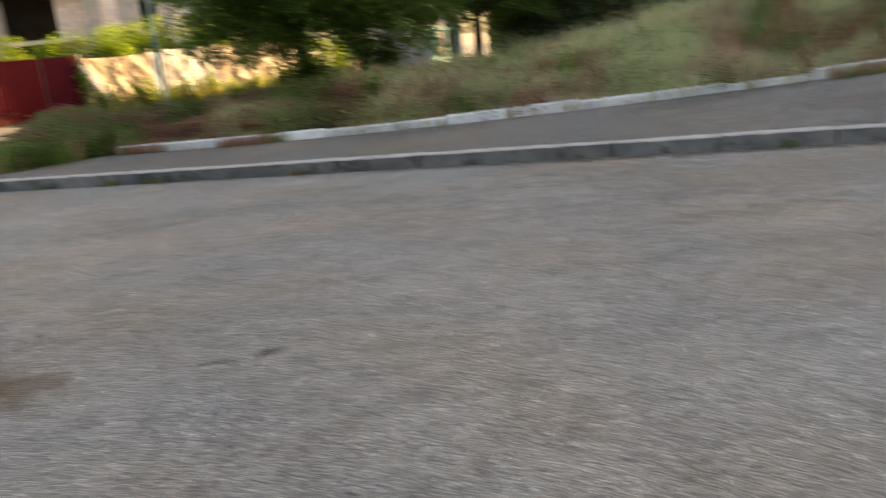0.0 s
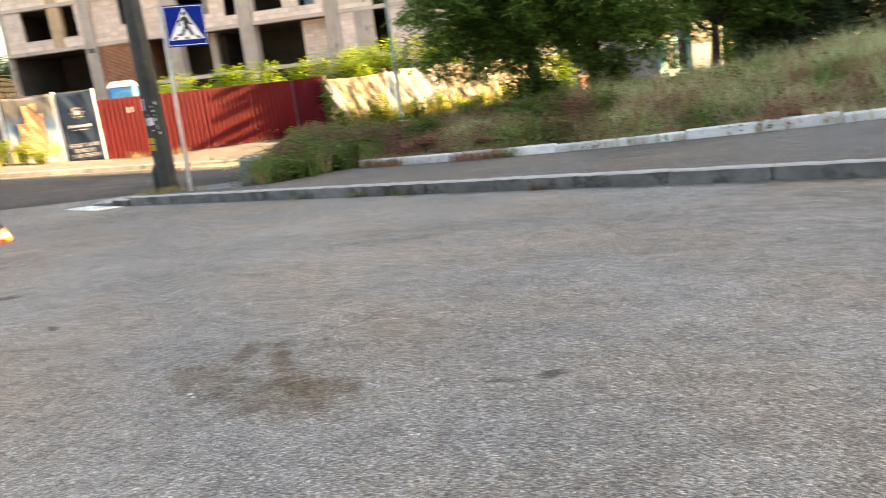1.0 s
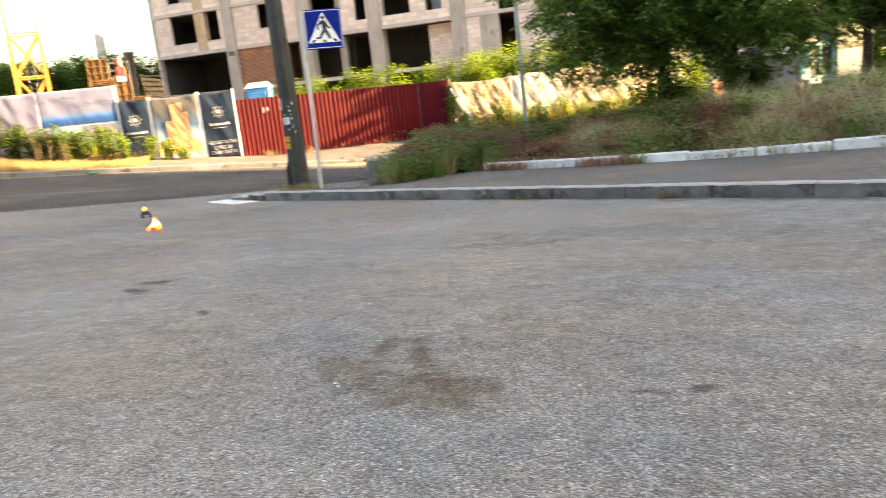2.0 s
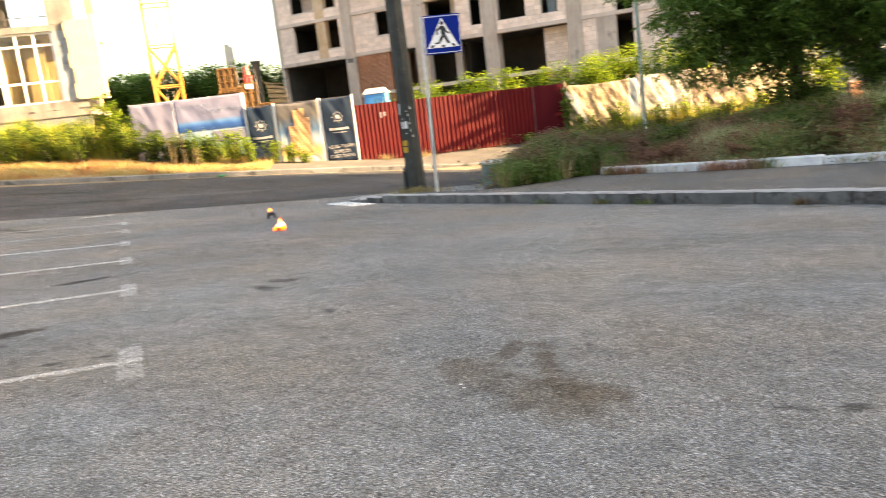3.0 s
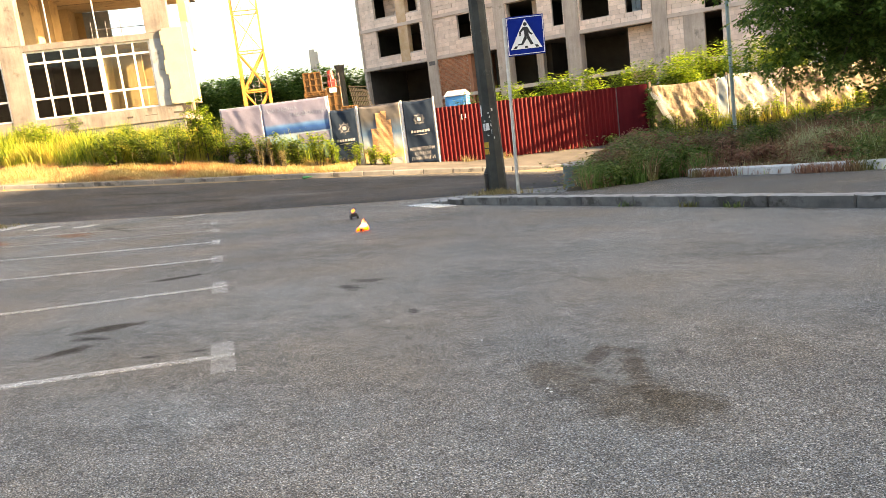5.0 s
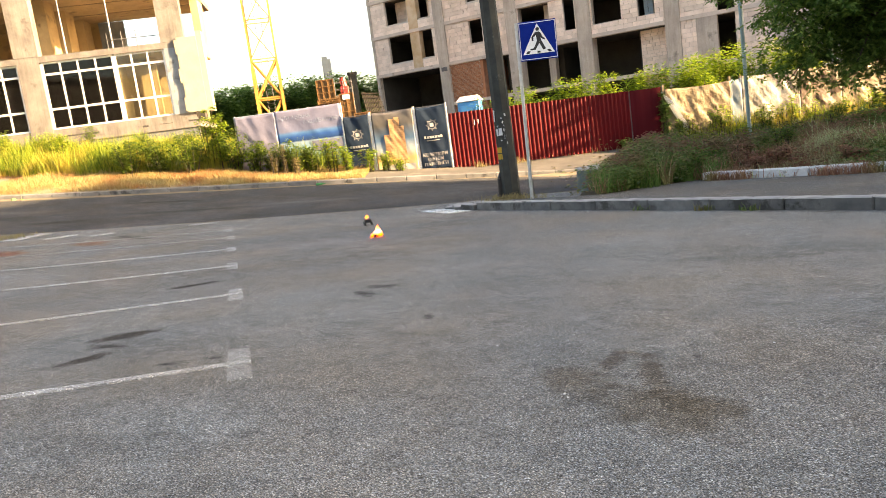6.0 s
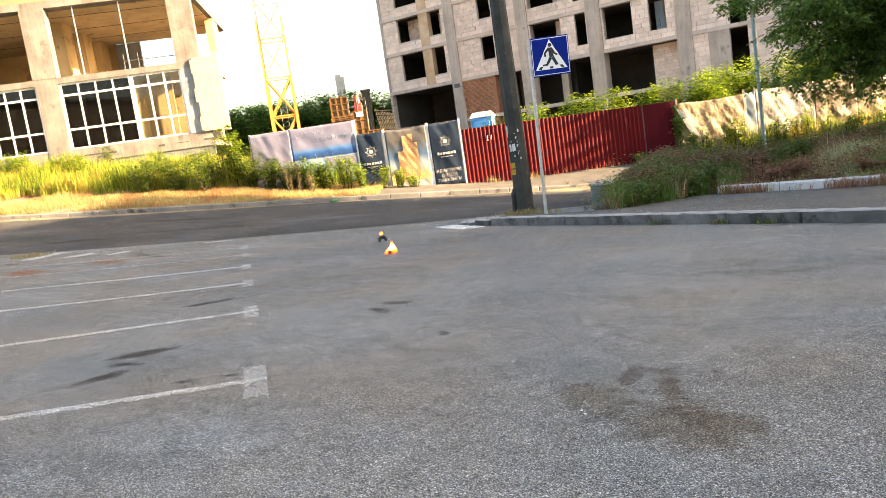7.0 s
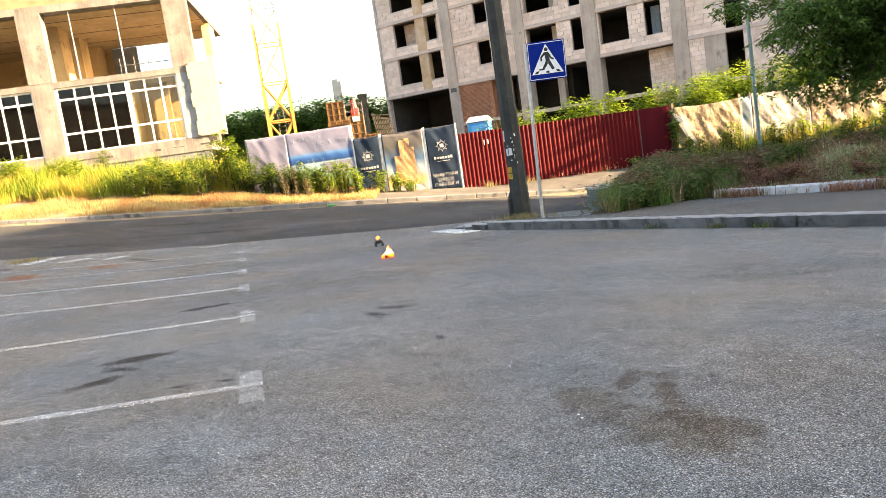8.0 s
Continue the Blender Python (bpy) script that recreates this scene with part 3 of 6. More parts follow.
# ---- painted lines ----
def strip(name, a, b, width, mat, height=lot, up=0.005, label="", category="road marking", group=""):
    a, b = Vector(a), Vector(b)
    d = b - a
    k = max(1, int(d.length / 0.35))
    side = Vector((-d.y, d.x)).normalized() * width / 2
    verts = []
    for i in range(k + 1):
        p = a + d * i / k
        for q in (p + side, p - side):
            verts.append((q.x, q.y, height(q.x, q.y) + up))
    n = len(verts)
    verts += [(x, y, z - up - 0.01) for x, y, z in verts]
    faces = [(2 * i, 2 * i + 1, 2 * i + 3, 2 * i + 2) for i in range(k)]
    faces += [(2 * i + e, 2 * i + 2 + e, n + 2 * i + 2 + e, n + 2 * i + e) for i in range(k) for e in (0, 1)]
    faces += [(0, 1, n + 1, n), (n - 2, n - 1, 2 * n - 1, 2 * n - 2)]
    return tagged(pydata(name, verts, faces, mat), label, category, group, "structure")


RX, RY = -0.822, 0.569
BAYS = ((-1.78, 0.72, -0.625, -0.781), (-3.86, 2.16, -0.625, -0.781), (-5.95, 3.60, -0.594, -0.804), (-7.83, 4.87, -0.639, -0.768),
        (-9.64, 6.11, -0.620, -0.784), (-11.38, 7.31, -0.646, -0.761), (-12.80, 8.25, -0.700, -0.714))
for i, (ex, ey, LX, LY) in enumerate(BAYS):
    near = i < 2
    strip("parking_line", (ex - LX * 0.06, ey - LY * 0.06), (ex + LX * 5.2, ey + LY * 5.2), 0.075 if near else 0.060, M_LINE if i < 5 else M_FADED, up=0.0055 if near else 0.008, label="worn white parking bay line", group="parking bay lines")
    strip("parking_line_end", (ex - RX * 0.34, ey - RY * 0.34), (ex + RX * 0.34, ey + RY * 0.34), 0.12, M_FADED, up=0.0025 if near else 0.004, label="short white end mark of a parking bay line", group="parking bay end marks")
for a, b, wd in (((-17.13, 5.97), (-17.84, 7.04), 0.28), ((-16.39, 6.44), (-16.58, 7.08), 0.22), ((-15.70, 7.04), (-15.83, 7.53), 0.15),
                 ((-15.14, 8.83), (-14.88, 9.45), 0.11)):
    strip("road_dash", a, b, wd, M_LINE, up=0.012, label="faded white road marking dash", group="faded road dashes")
strip("white_patch", (-10.2, 11.15), (-8.95, 10.45), 0.44, M_FRESHPAINT, up=0.01, label="white painted patch at the end of the kerb", category="road marking")


# ---- concrete utility pole and crossing sign ----
pole = base("utility_pole", Matrix.Translation((-8.5, 11.5, plane(-8.5, 11.5) - 0.1)) @ Euler((0, radians(-0.4), radians(20))).to_matrix().to_4x4(),
            "dark weathered concrete utility pole with torn paper notices", "utility pole")
bm = bmesh.new()
bmesh.ops.create_cone(bm, cap_ends=True, segments=8, radius1=0.175, radius2=0.10, depth=9.5, matrix=Matrix.Translation((0, 0, 4.75)) @ Matrix.Rotation(radians(22.5), 4, "Z"))
part("shaft", bm, M_CONC_DARK, pole)
M_MARK = rough_paint("faded_yellow", (0.42, 0.25, 0.02), (0.55, 0.35, 0.04), 6, 0.8, spots=((0.10, 0.09, 0.07), 9.0, 0.62))
for z in (0.97, 1.09):
    bm = bmesh.new()
    box(bm, 0.095, 0.012, 0.10, Matrix.Translation((-0.085, -0.137, z)) @ Euler((0, 0, radians(-24))).to_matrix().to_4x4())
    part("yellow_mark", bm, M_MARK, pole, "faded yellow painted mark")
for x, z, w, h, r in ((-0.125, 1.66, 0.05, 0.20, 4), (-0.04, 1.40, 0.12, 0.13, -5), (0.05, 1.47, 0.03, 0.05, 8), (0.055, 1.33, 0.028, 0.08, 3), (0.09, 1.74, 0.025, 0.05, -9),
                      (0.03, 1.62, 0.022, 0.04, 20), (0.06, 1.55, 0.018, 0.03, -14), (-0.07, 1.56, 0.024, 0.03, 30), (0.02, 1.70, 0.02, 0.02, 0), (0.075, 1.24, 0.02, 0.04, 12), (-0.02, 1.30, 0.03, 0.02, 5)):
    bm = bmesh.new()
    a = math.asin(max(-0.9, min(0.9, x / 0.155)))
    box(bm, w, 0.004, h, Matrix.Translation((0.156 * math.sin(a), -0.156 * math.cos(a) - 0.003, z)) @ Euler((0, 0, a)).to_matrix().to_4x4() @ Euler((radians(-1), radians(r), 0)).to_matrix().to_4x4())
    part("paper_notice", bm, M_PAPER, pole, "torn faded paper notice")
bm = bmesh.new()
rod(bm, (-0.19, -0.06, 0.0), (-0.175, -0.06, 0.62), 0.045, seg=10)
rod(bm, (-0.175, -0.06, 0.62), (-0.15, -0.03, 0.75), 0.045, 0.015, 10)
part("cable_guard", bm, M_BLACK, pole, "black rubber cable guard")

SG = Matrix.Translation((-7.72, 10.98, plane(-7.72, 10.98) + 0.25)) @ Euler((0, radians(1.2), radians(32))).to_matrix().to_4x4() @ Matrix.Diagonal((0.94, 1, 0.955, 1))
sign = base("crossing_sign", SG, "blue square pedestrian crossing sign on a grey steel post", "road sign")
bm = bmesh.new()
rod(bm, (0, 0, -0.4), (0, 0, 2.98), 0.032, seg=12)
part("post", bm, M_GALV, sign)
bm = bmesh.new()
box(bm, 0.66, 0.014, 0.67, Matrix.Translation((0.36, -0.045, 2.31)), 0.004)
part("plate", bm, M_BLUE, sign)
for z in (2.45, 2.85):
    bm = bmesh.new()
    box(bm, 0.12, 0.06, 0.04, Matrix.Translation((0.03, -0.01, z)))
    part("clamp", bm, M_GALV, sign)


def flat(name, pts, y, mat, parent):
    """A thin plate cut to an outline in the sign's plane."""
    bm = bmesh.new()
    f = bm.faces.new([bm.verts.new((x, y, z)) for x, z in pts])
    r = bmesh.ops.extrude_face_region(bm, geom=[f])
    bmesh.ops.translate(bm, vec=(0, 0.003, 0), verts=[v for v in r["geom"] if isinstance(v, bmesh.types.BMVert)])
    return part(name, bm, mat, parent)


flat("border", [(0.05, 2.33), (0.67, 2.33), (0.67, 2.34), (0.05, 2.34)], -0.0585, M_SIGNWHITE, sign)
flat("border", [(0.05, 2.95), (0.67, 2.95), (0.67, 2.96), (0.05, 2.96)], -0.0585, M_SIGNWHITE, sign)
flat("border", [(0.04, 2.33), (0.05, 2.33), (0.05, 2.96), (0.04, 2.96)], -0.0585, M_SIGNWHITE, sign)
flat("border", [(0.67, 2.33), (0.68, 2.33), (0.68, 2.96), (0.67, 2.96)], -0.0585, M_SIGNWHITE, sign)
flat("triangle", [(0.08, 2.42), (0.64, 2.42), (0.36, 2.93)], -0.0585, M_SIGNWHITE, sign)
# dark shapes inside the triangle
disc = [(0.362 + 0.034 * math.cos(a * math.pi / 5), 2.835 + 0.034 * math.sin(a * math.pi / 5)) for a in range(10)]
for pts in (disc, [(0.325, 2.79), (0.395, 2.79), (0.418, 2.64), (0.345, 2.60)],
            [(0.345, 2.645), (0.385, 2.60), (0.300, 2.485), (0.215, 2.485), (0.215, 2.51), (0.275, 2.515)], [(0.372, 2.61), (0.418, 2.64), (0.488, 2.49), (0.440, 2.475)],
            [(0.390, 2.79), (0.418, 2.76), (0.445, 2.695), (0.490, 2.665), (0.475, 2.640), (0.420, 2.675), (0.390, 2.735)], [(0.325, 2.79), (0.250, 2.715), (0.250, 2.640), (0.280, 2.640), (0.282, 2.700), (0.340, 2.745)],
            [(0.125, 2.43), (0.185, 2.43), (0.215, 2.475), (0.165, 2.475)], [(0.330, 2.43), (0.392, 2.43), (0.386, 2.465), (0.336, 2.465)],
            [(0.535, 2.43), (0.595, 2.43), (0.555, 2.475), (0.505, 2.475)]):
    flat("bar", pts, -0.062, M_BLACK, sign)

# ---- red profiled steel fence ----
FA = radians(38)
FENCE = Matrix.Translation((-18.1, 21.8, 0)) @ Euler((0, 0, FA)).to_matrix().to_4x4()


def profiled(name, s0, s1, z0, z1, parent, pitch=0.152, deep=0.024, mat=None):
    """A trapezoid-profiled steel sheet."""
    verts, s = [], s0
    prof = []
    while s < s1 - 1e-6:
        for ds, d in ((0, 0), (0.22, 0), (0.36, 1), (0.62, 1), (0.84, 0)):
            q = s + ds * pitch
            if q <= s1:
                prof.append((q, -deep * d))
        s += pitch
    prof.append((s1, 0))
    for q, d in prof:
        verts += [(q, d, z0(q)), (q, d, z1(q))]
    faces = [(2 * i, 2 * i + 2, 2 * i + 3, 2 * i + 1) for i in range(len(prof) - 1)]
    ob = pydata(name, verts, faces, mat or M_RED, parent)
    ob.modifiers.new("thick", "SOLIDIFY").thickness = 0.004
    return ob


fence = base("site_fence", FENCE, "dark red corrugated steel site fence, partly in tree shade", "fence")
bot = lambda q: -0.64 - 0.006 * q
top = lambda q: 1.42 - 0.010 * q
for a, b in ((0.06, 1.75), (1.76, 3.45), (3.46, 5.15), (5.16, 6.64)):
    profiled("fence_panel", a, b, bot, top, fence)
# flat gate panel in the shaded red
profiled("fence_panel", 6.68, 7.8, bot, top, fence, pitch=0.6, deep=0.012, mat=M_REDSHADED).name = "gate_panel"
bm = bmesh.new()
for q in (0.3, 1.75, 3.45, 5.15, 6.66, 7.75):
    beam(bm, (q, 0.05, bot(q) - 0.3), (q, 0.05, top(q) - 0.03), 0.06, 0.06)
for z in (-0.1, 1.1):
    beam(bm, (0.1, 0.04, z), (7.6, 0.04, z - 0.05), 0.04, 0.04)
part("fence_frame", bm, M_STEEL, fence)
for x, z, h in ((0.98, 0.88, 0.20), (1.12, 0.92, 0.16)):
    bm = bmesh.new()
    box(bm, 0.035, 0.01, h, Matrix.Translation((x, -0.045, z)))
    part("paper_scrap", bm, M_PAPER, fence, "torn white paper scrap")


# pipe rail on the site behind it
rail = base("pipe_rail", FENCE, "thin grey pipe rail on short posts behind the fence", "rail")
bm = bmesh.new()
rod(bm, (4.19, 2.5, 1.86), (5.87, 2.5, 1.86), 0.03)
part("pipe", bm, M_STEEL, rail)
for q in (4.19 + 0.3, 5.87 - 0.45, 5.87):
    bm = bmesh.new()
    rod(bm, (q, 2.5, -0.8), (q, 2.5, 1.86), 0.03)
    part("post", bm, M_STEEL, rail)

# ---- banners on steel frames beside the fence ----
def cloth(name, s0, s1, z0, z1, mat, parent, y=0.0, sag=0.05, nx=28, nz=24, seed=0, fold=1.0):
    """A cloth sheet with creases and a sagging top edge."""
    verts = []
    for j in range(nz + 1):
        for i in range(nx + 1):
            a, b = i / nx, j / nz
            q, z = s0 + (s1 - s0) * a, z0 + (z1 - z0) * b
            z -= sag * math.sin(a * math.pi) * (b - 0.35)
            d = fold * 0.045 * noise.noise((q * 2.2 + z * 1.3, z * 0.9 - q, seed)) + 0.02 * noise.noise((q * 6 + 4 * z, z * 2, seed + 5))
            d += (fold - 1) * 0.035 * noise.noise((q * 7 + z * 4, z * 1.5, seed + 9)) if fold > 1 else 0
            verts.append((q, y + d * min(1, 8 * a * (1 - a) + 0.1), z))
    n = nx + 1
    faces = [(j * n + i, j * n + i + 1, (j + 1) * n + i + 1, (j + 1) * n + i) for j in range(nz) for i in range(nx)]
    ob = pydata(name, verts, faces, mat, parent, smooth=True)
    ob.modifiers.new("thick", "SOLIDIFY").thickness = 0.003
    return ob


def drape(s0, s1, seed, fold, y):
    """The depth of a hung cloth at a place along it and up it, as cloth() shapes it."""
    def at(q, z):
        a = (q - s0) / (s1 - s0)
        d = fold * 0.045 * noise.noise((q * 2.2 + z * 1.3, z * 0.9 - q, seed)) + 0.02 * noise.noise((q * 6 + 4 * z, z * 2, seed + 5))
        return y + d * min(1, 8 * a * (1 - a) + 0.1)
    return at


def press(bm, at, proud=0.018):
    """Lays a thin plate close on a hung cloth."""
    xs, zs = [v.co.x for v in bm.verts], [v.co.z for v in bm.verts]
    for axis, lo, hi in ((0, min(xs), max(xs)), (2, min(zs), max(zs))):
        n = int((hi - lo) / 0.07)
        for i in range(1, n):
            co, no = [0, 0, 0], [0, 0, 0]
            co[axis], no[axis] = lo + (hi - lo) * i / n, 1
            bmesh.ops.bisect_plane(bm, geom=bm.verts[:] + bm.edges[:] + bm.faces[:], plane_co=co, plane_no=no)
    mid = sum(v.co.y for v in bm.verts) / len(bm.verts)
    for v in bm.verts:
        v.co.y = at(v.co.x, v.co.z) - proud + 0.5 * (v.co.y - mid)


def lettering(body, x, y, z, size, mat, parent, at, name="lettering", align="CENTER"):
    cu = bpy.data.curves.new(name, "FONT")
    cu.body, cu.size, cu.align_x, cu.extrude = body, size, align, 0.001
    tmp = bpy.data.objects.new(name, cu)
    scene.collection.objects.link(tmp)
    me = bpy.data.meshes.new_from_object(tmp.evaluated_get(bpy.context.evaluated_depsgraph_get()))
    bpy.data.objects.remove(tmp)
    me.materials.clear()
    me.materials.append(mat)
    for v in me.vertices:
        v.co.z = y - at(x + v.co.x, z + v.co.y) + 0.011 + v.co.z
    ob = new(name, me)
    ob.parent = parent
    ob.matrix_local = pose(x, y, z, 90, 0, 0)
    return ob


def picture(name, bands):
    """A printed sheet: colours by height of the object itself, blurred into one another."""
    m, nt, b = material(name, 0.55)
    tc = nt.nodes.new("ShaderNodeTexCoord").outputs["Object"]
    sep = nt.nodes.new("ShaderNodeSeparateXYZ")
    nt.links.new(tc, sep.inputs[0])
    lo, hi = bands[0][0], bands[-1][0]
    z = maths(nt, "DIVIDE", maths(nt, "SUBTRACT", maths(nt, "ADD", sep.outputs["Z"], maths(nt, "MULTIPLY", maths(nt, "SUBTRACT", noise_of(nt, 1.6, 4, at=tc), 0.5), 0.09)), lo), hi - lo)
    col = ramp(nt, z, [((q - lo) / (hi - lo), c) for q, c in bands])
    col = mix(nt, 0.3, col, ramp(nt, noise_of(nt, 7.0, 5, at=tc), ((0.3, (0.6,) * 3), (0.7, (1.1,) * 3))), "MULTIPLY")
    nt.links.new(col, b.inputs["Base Color"])
    return m


M_SUNSET = picture("printed_sunset", ((-0.8, (0.30, 0.20, 0.12)), (-0.3, (0.42, 0.34, 0.24)), (0.05, (0.56, 0.36, 0.14)), (0.35, (0.34, 0.38, 0.40)), (0.75, (0.05, 0.11, 0.20)), (1.3, (0.07, 0.065, 0.06)), (1.9, (0.13, 0.12, 0.12))))
M_TOWERP = rough_paint("printed_tower", (0.42, 0.22, 0.10), (0.58, 0.36, 0.19), 3.0, 0.6, grain=20)
M_TOWERPANE = rough_paint("printed_pane", (0.33, 0.17, 0.085), (0.44, 0.26, 0.135), 6.0, 0.6, grain=20)
M_GOLD = rough_paint("pale_print", (0.36, 0.355, 0.35), (0.45, 0.44, 0.43), 6.0, 0.6, grain=20)


def banner(s0, s1, mat, label, seed, lines, crest):
    ob = base("banner", FENCE, label, "banner", "banners on the site fence")
    lean = 0.03
    cloth("cloth", s0 + 0.04, s1 - 0.03, -0.55, 1.80, mat, ob, -0.05, 0.09, seed=seed)
    for q in (s0, s1):
        bm = bmesh.new()
        rod(bm, (q, 0, -0.95), (q, 0, 1.84), 0.028)
        part("post", bm, M_PVC, ob, "white steel tube post")
    for z in (1.78, -0.55):
        bm = bmesh.new()
        rod(bm, (s0, 0.01, z), (s1, 0.01, z), 0.015)
        part("rail", bm, M_STEEL, ob)
    mid = (s0 + s1) / 2
    at = drape(s0 + 0.04, s1 - 0.03, seed, 1.0, -0.05)
    if crest:
        bm = bmesh.new()
        for turn in (0, 45):
            for a in range(4):
                t = radians(turn + 90 * a)
                c = Vector((mid + 0.13 * math.cos(t), -0.115, 1.10 + 0.13 * math.sin(t)))
                box(bm, 0.26, 0.008, 0.010, Matrix.Translation(c) @ Euler((0, -t + math.pi / 2, 0)).to_matrix().to_4x4())
        for a in range(8):
            t = a * math.pi / 4
            c = Vector((mid + 0.20 * math.cos(t), -0.115, 1.10 + 0.20 * math.sin(t)))
            box(bm, 0.024, 0.008, 0.024, Matrix.Translation(c) @ Euler((0, -t + math.pi / 4, 0)).to_matrix().to_4x4())
        box(bm, 0.14, 0.008, 0.13, Matrix.Translation((mid, -0.115, 1.035)))
        press(bm, at, 0.012)
        part("emblem", bm, M_GOLD, ob, "pale plain emblem")
        for k in range(7):
            bm = bmesh.new()
            box(bm, 0.074, 0.006, 0.095 if k in (0, 6) else 0.08, Matrix.Translation((mid + 0.10 * (k - 3), -0.12, 0.62)))
            press(bm, at, 0.012)
            part("print_bar", bm, M_GOLD, ob, "pale printed bar")
        bm = bmesh.new()
        box(bm, 0.46, 0.01, 0.018, Matrix.Translation((mid, -0.12, 0.53)))
        press(bm, at)
        part("print_bar", bm, M_GOLD, ob, "pale printed bar")
    for k, text in enumerate(lines):
        lettering(text, mid, -0.13, -0.03 - 0.175 * k, 0.172, M_GOLD, ob, at)
    return ob


banner(-1.17, 0.0, M_NAVY, "navy cloth banner with a pale emblem and lettering on white posts", 3, ("\u041a\u0412\u0410\u0420\u0422\u0418\u0420\u0418", "\u041e\u0424\u0406\u0421\u0418", "\u041f\u0410\u0420\u041a\u0406\u041d\u0413\u0418"), True)
tower_banner = banner(-2.80, -1.21, M_SUNSET, "cloth banner printed with a tall tower against an evening sky", 11, (), False)
banner(-3.84, -2.84, M_NAVY, "creased navy cloth banner with a pale emblem on white posts", 23, (), True)
at = drape(-2.80 + 0.04, -1.21 - 0.03, 11, 1.0, -0.05)
for x, w, z0, z1 in ((-2.06, 0.20, -0.05, 1.50), (-1.86, 0.18, -0.05, 1.55), (-1.69, 0.15, -0.05, 1.21), (-2.27, 0.20, -0.05, 0.95)):
    bm = bmesh.new()
    box(bm, w, 0.008, z1 - z0, Matrix.Translation((x, -0.11, z0)))
    press(bm, at, 0.016 + 0.004 * (x % 0.3 > 0.1))
    block = part("printed_tower", bm, M_TOWERP, tower_banner, "printed orange tower")
    bm = bmesh.new()
    for k in range(int((z1 - z0) / 0.09)):
        for e in (-0.30, 0.0, 0.30):
            box(bm, w * 0.2, 0.008, 0.030, Matrix.Translation((x + e * w, -0.113, z0 + 0.03 + 0.09 * k)))
    for v in bm.verts:
        v.co.y = at(v.co.x, v.co.z) - 0.028 + 0.5 * (v.co.y + 0.113)
    tagged(part("printed_windows", bm, M_TOWERPANE, block), kind="stuff")
bm = bmesh.new()
box(bm, 1.2, 0.008, 0.22, Matrix.Translation((-1.95, -0.105, -0.40)))
press(bm, at, 0.014)
part("printed_glow", bm, M_GOLD, tower_banner, "pale printed foreground")

BB = Matrix.Translation((-21.13, 19.43, 0)) @ Euler((0, 0, radians(38))).to_matrix().to_4x4()
billboard = base("billboard", BB, "wide pale printed billboard with a blue river view", "billboard")
M_RIVER = picture("printed_river", ((0.0, (0.07, 0.12, 0.07)), (0.45, (0.10, 0.17, 0.10)), (0.70, (0.20, 0.31, 0.30)), (0.95, (0.21, 0.34, 0.42)), (1.12, (0.26, 0.36, 0.46)), (1.17, (0.010, 0.045, 0.16)), (1.34, (0.018, 0.09, 0.30)), (1.46, (0.08, 0.20, 0.42)), (1.56, (0.18, 0.19, 0.29)), (2.4, (0.21, 0.205, 0.29))))
M_LILAC = rough_paint("printed_lilac", (0.15, 0.15, 0.225), (0.215, 0.21, 0.29), 1.0, 0.5, grain=20)
cloth("print", -2.45, 0.0, 0.1, 2.33, M_RIVER, billboard, 0, 0.02, seed=31, fold=0.5)
cloth("print_end", -3.95, -2.45, 0.1, 2.30, M_LILAC, billboard, 0, 0.02, seed=37, fold=0.8)
bm = bmesh.new()
for q in (-3.95, -2.45, -1.2, 0.02):
    rod(bm, (q, 0.06, -0.6), (q, 0.06, 2.34), 0.035)
rod(bm, (-3.95, 0.05, 2.3), (0.02, 0.05, 2.3), 0.025)
part("frame", bm, M_GALV, billboard)
M_FAINT = rough_paint("faint_print", (0.20, 0.23, 0.33), (0.26, 0.29, 0.38), 3.0, 0.6, grain=20)
river_at = drape(-2.45, 0.0, 31, 0.5, 0)
for word, x, z in (("\u0412\u0418\u0414\u0418", -2.18, 1.98), ("\u0417", -1.80, 1.98), ("\u0412\u0406\u041a\u041d\u0410", -1.42, 1.98), ("\u0412\u0410\u0428\u041e\u0407", -1.12, 1.76), ("\u041a\u0412\u0410\u0420\u0422\u0418\u0420\u0418", -0.47, 1.76)):
    lettering(word, x, -0.07, z, 0.185, M_FAINT, billboard, river_at)
bm = bmesh.new()
box(bm, 1.15, 0.008, 0.36, Matrix.Translation((-0.62, -0.065, 0.74)))
press(bm, drape(-2.45, 0.0, 31, 0.5, 0))
part("print_bar", bm, M_LILAC, billboard, "pale printed square")


# ---- unfinished block building behind the fence ----
MID = Matrix.Translation((-43.3, 44.9, 0)) @ Euler((0, 0, radians(6))).to_matrix().to_4x4()
LEVELS = (2.75, 5.72, 8.66, 11.38, 14.2, 17.0)
house = base("block_building", MID, "unfinished apartment building of pale blocks and raw concrete", "building")


def slab_part(name, bounds, mat, parent=None, label=""):
    bm = bmesh.new()
    span(bm, *bounds)
    return part(name, bm, mat, parent if parent is not None else house, label)


for z in LEVELS:
    slab_part("floor_slab", (-0.1, 36.9, 0.03, 14, z - 0.24, z), M_SLABEDGE)
slab_part("roof", (-0.2, 37, 0.0, 14.1, 19.8, 20.1), M_CONC)
slab_part("back_wall", (-0.05, 36, 13.7, 14, -2, 19.8), M_CONC)
slab_part("end_wall", (-0.1, 0.14, 0.06, 14, -2, 19.8), M_CONC)
for s0, s1 in ((6.02, 6.88), (12.0, 12.9), (17.3, 18.3), (23.2, 24.15), (29.5, 30.4), (36, 36.9)):
    slab_part("column", (s0, s1, 0.0, 0.9, -2, 19.8), M_CONC)
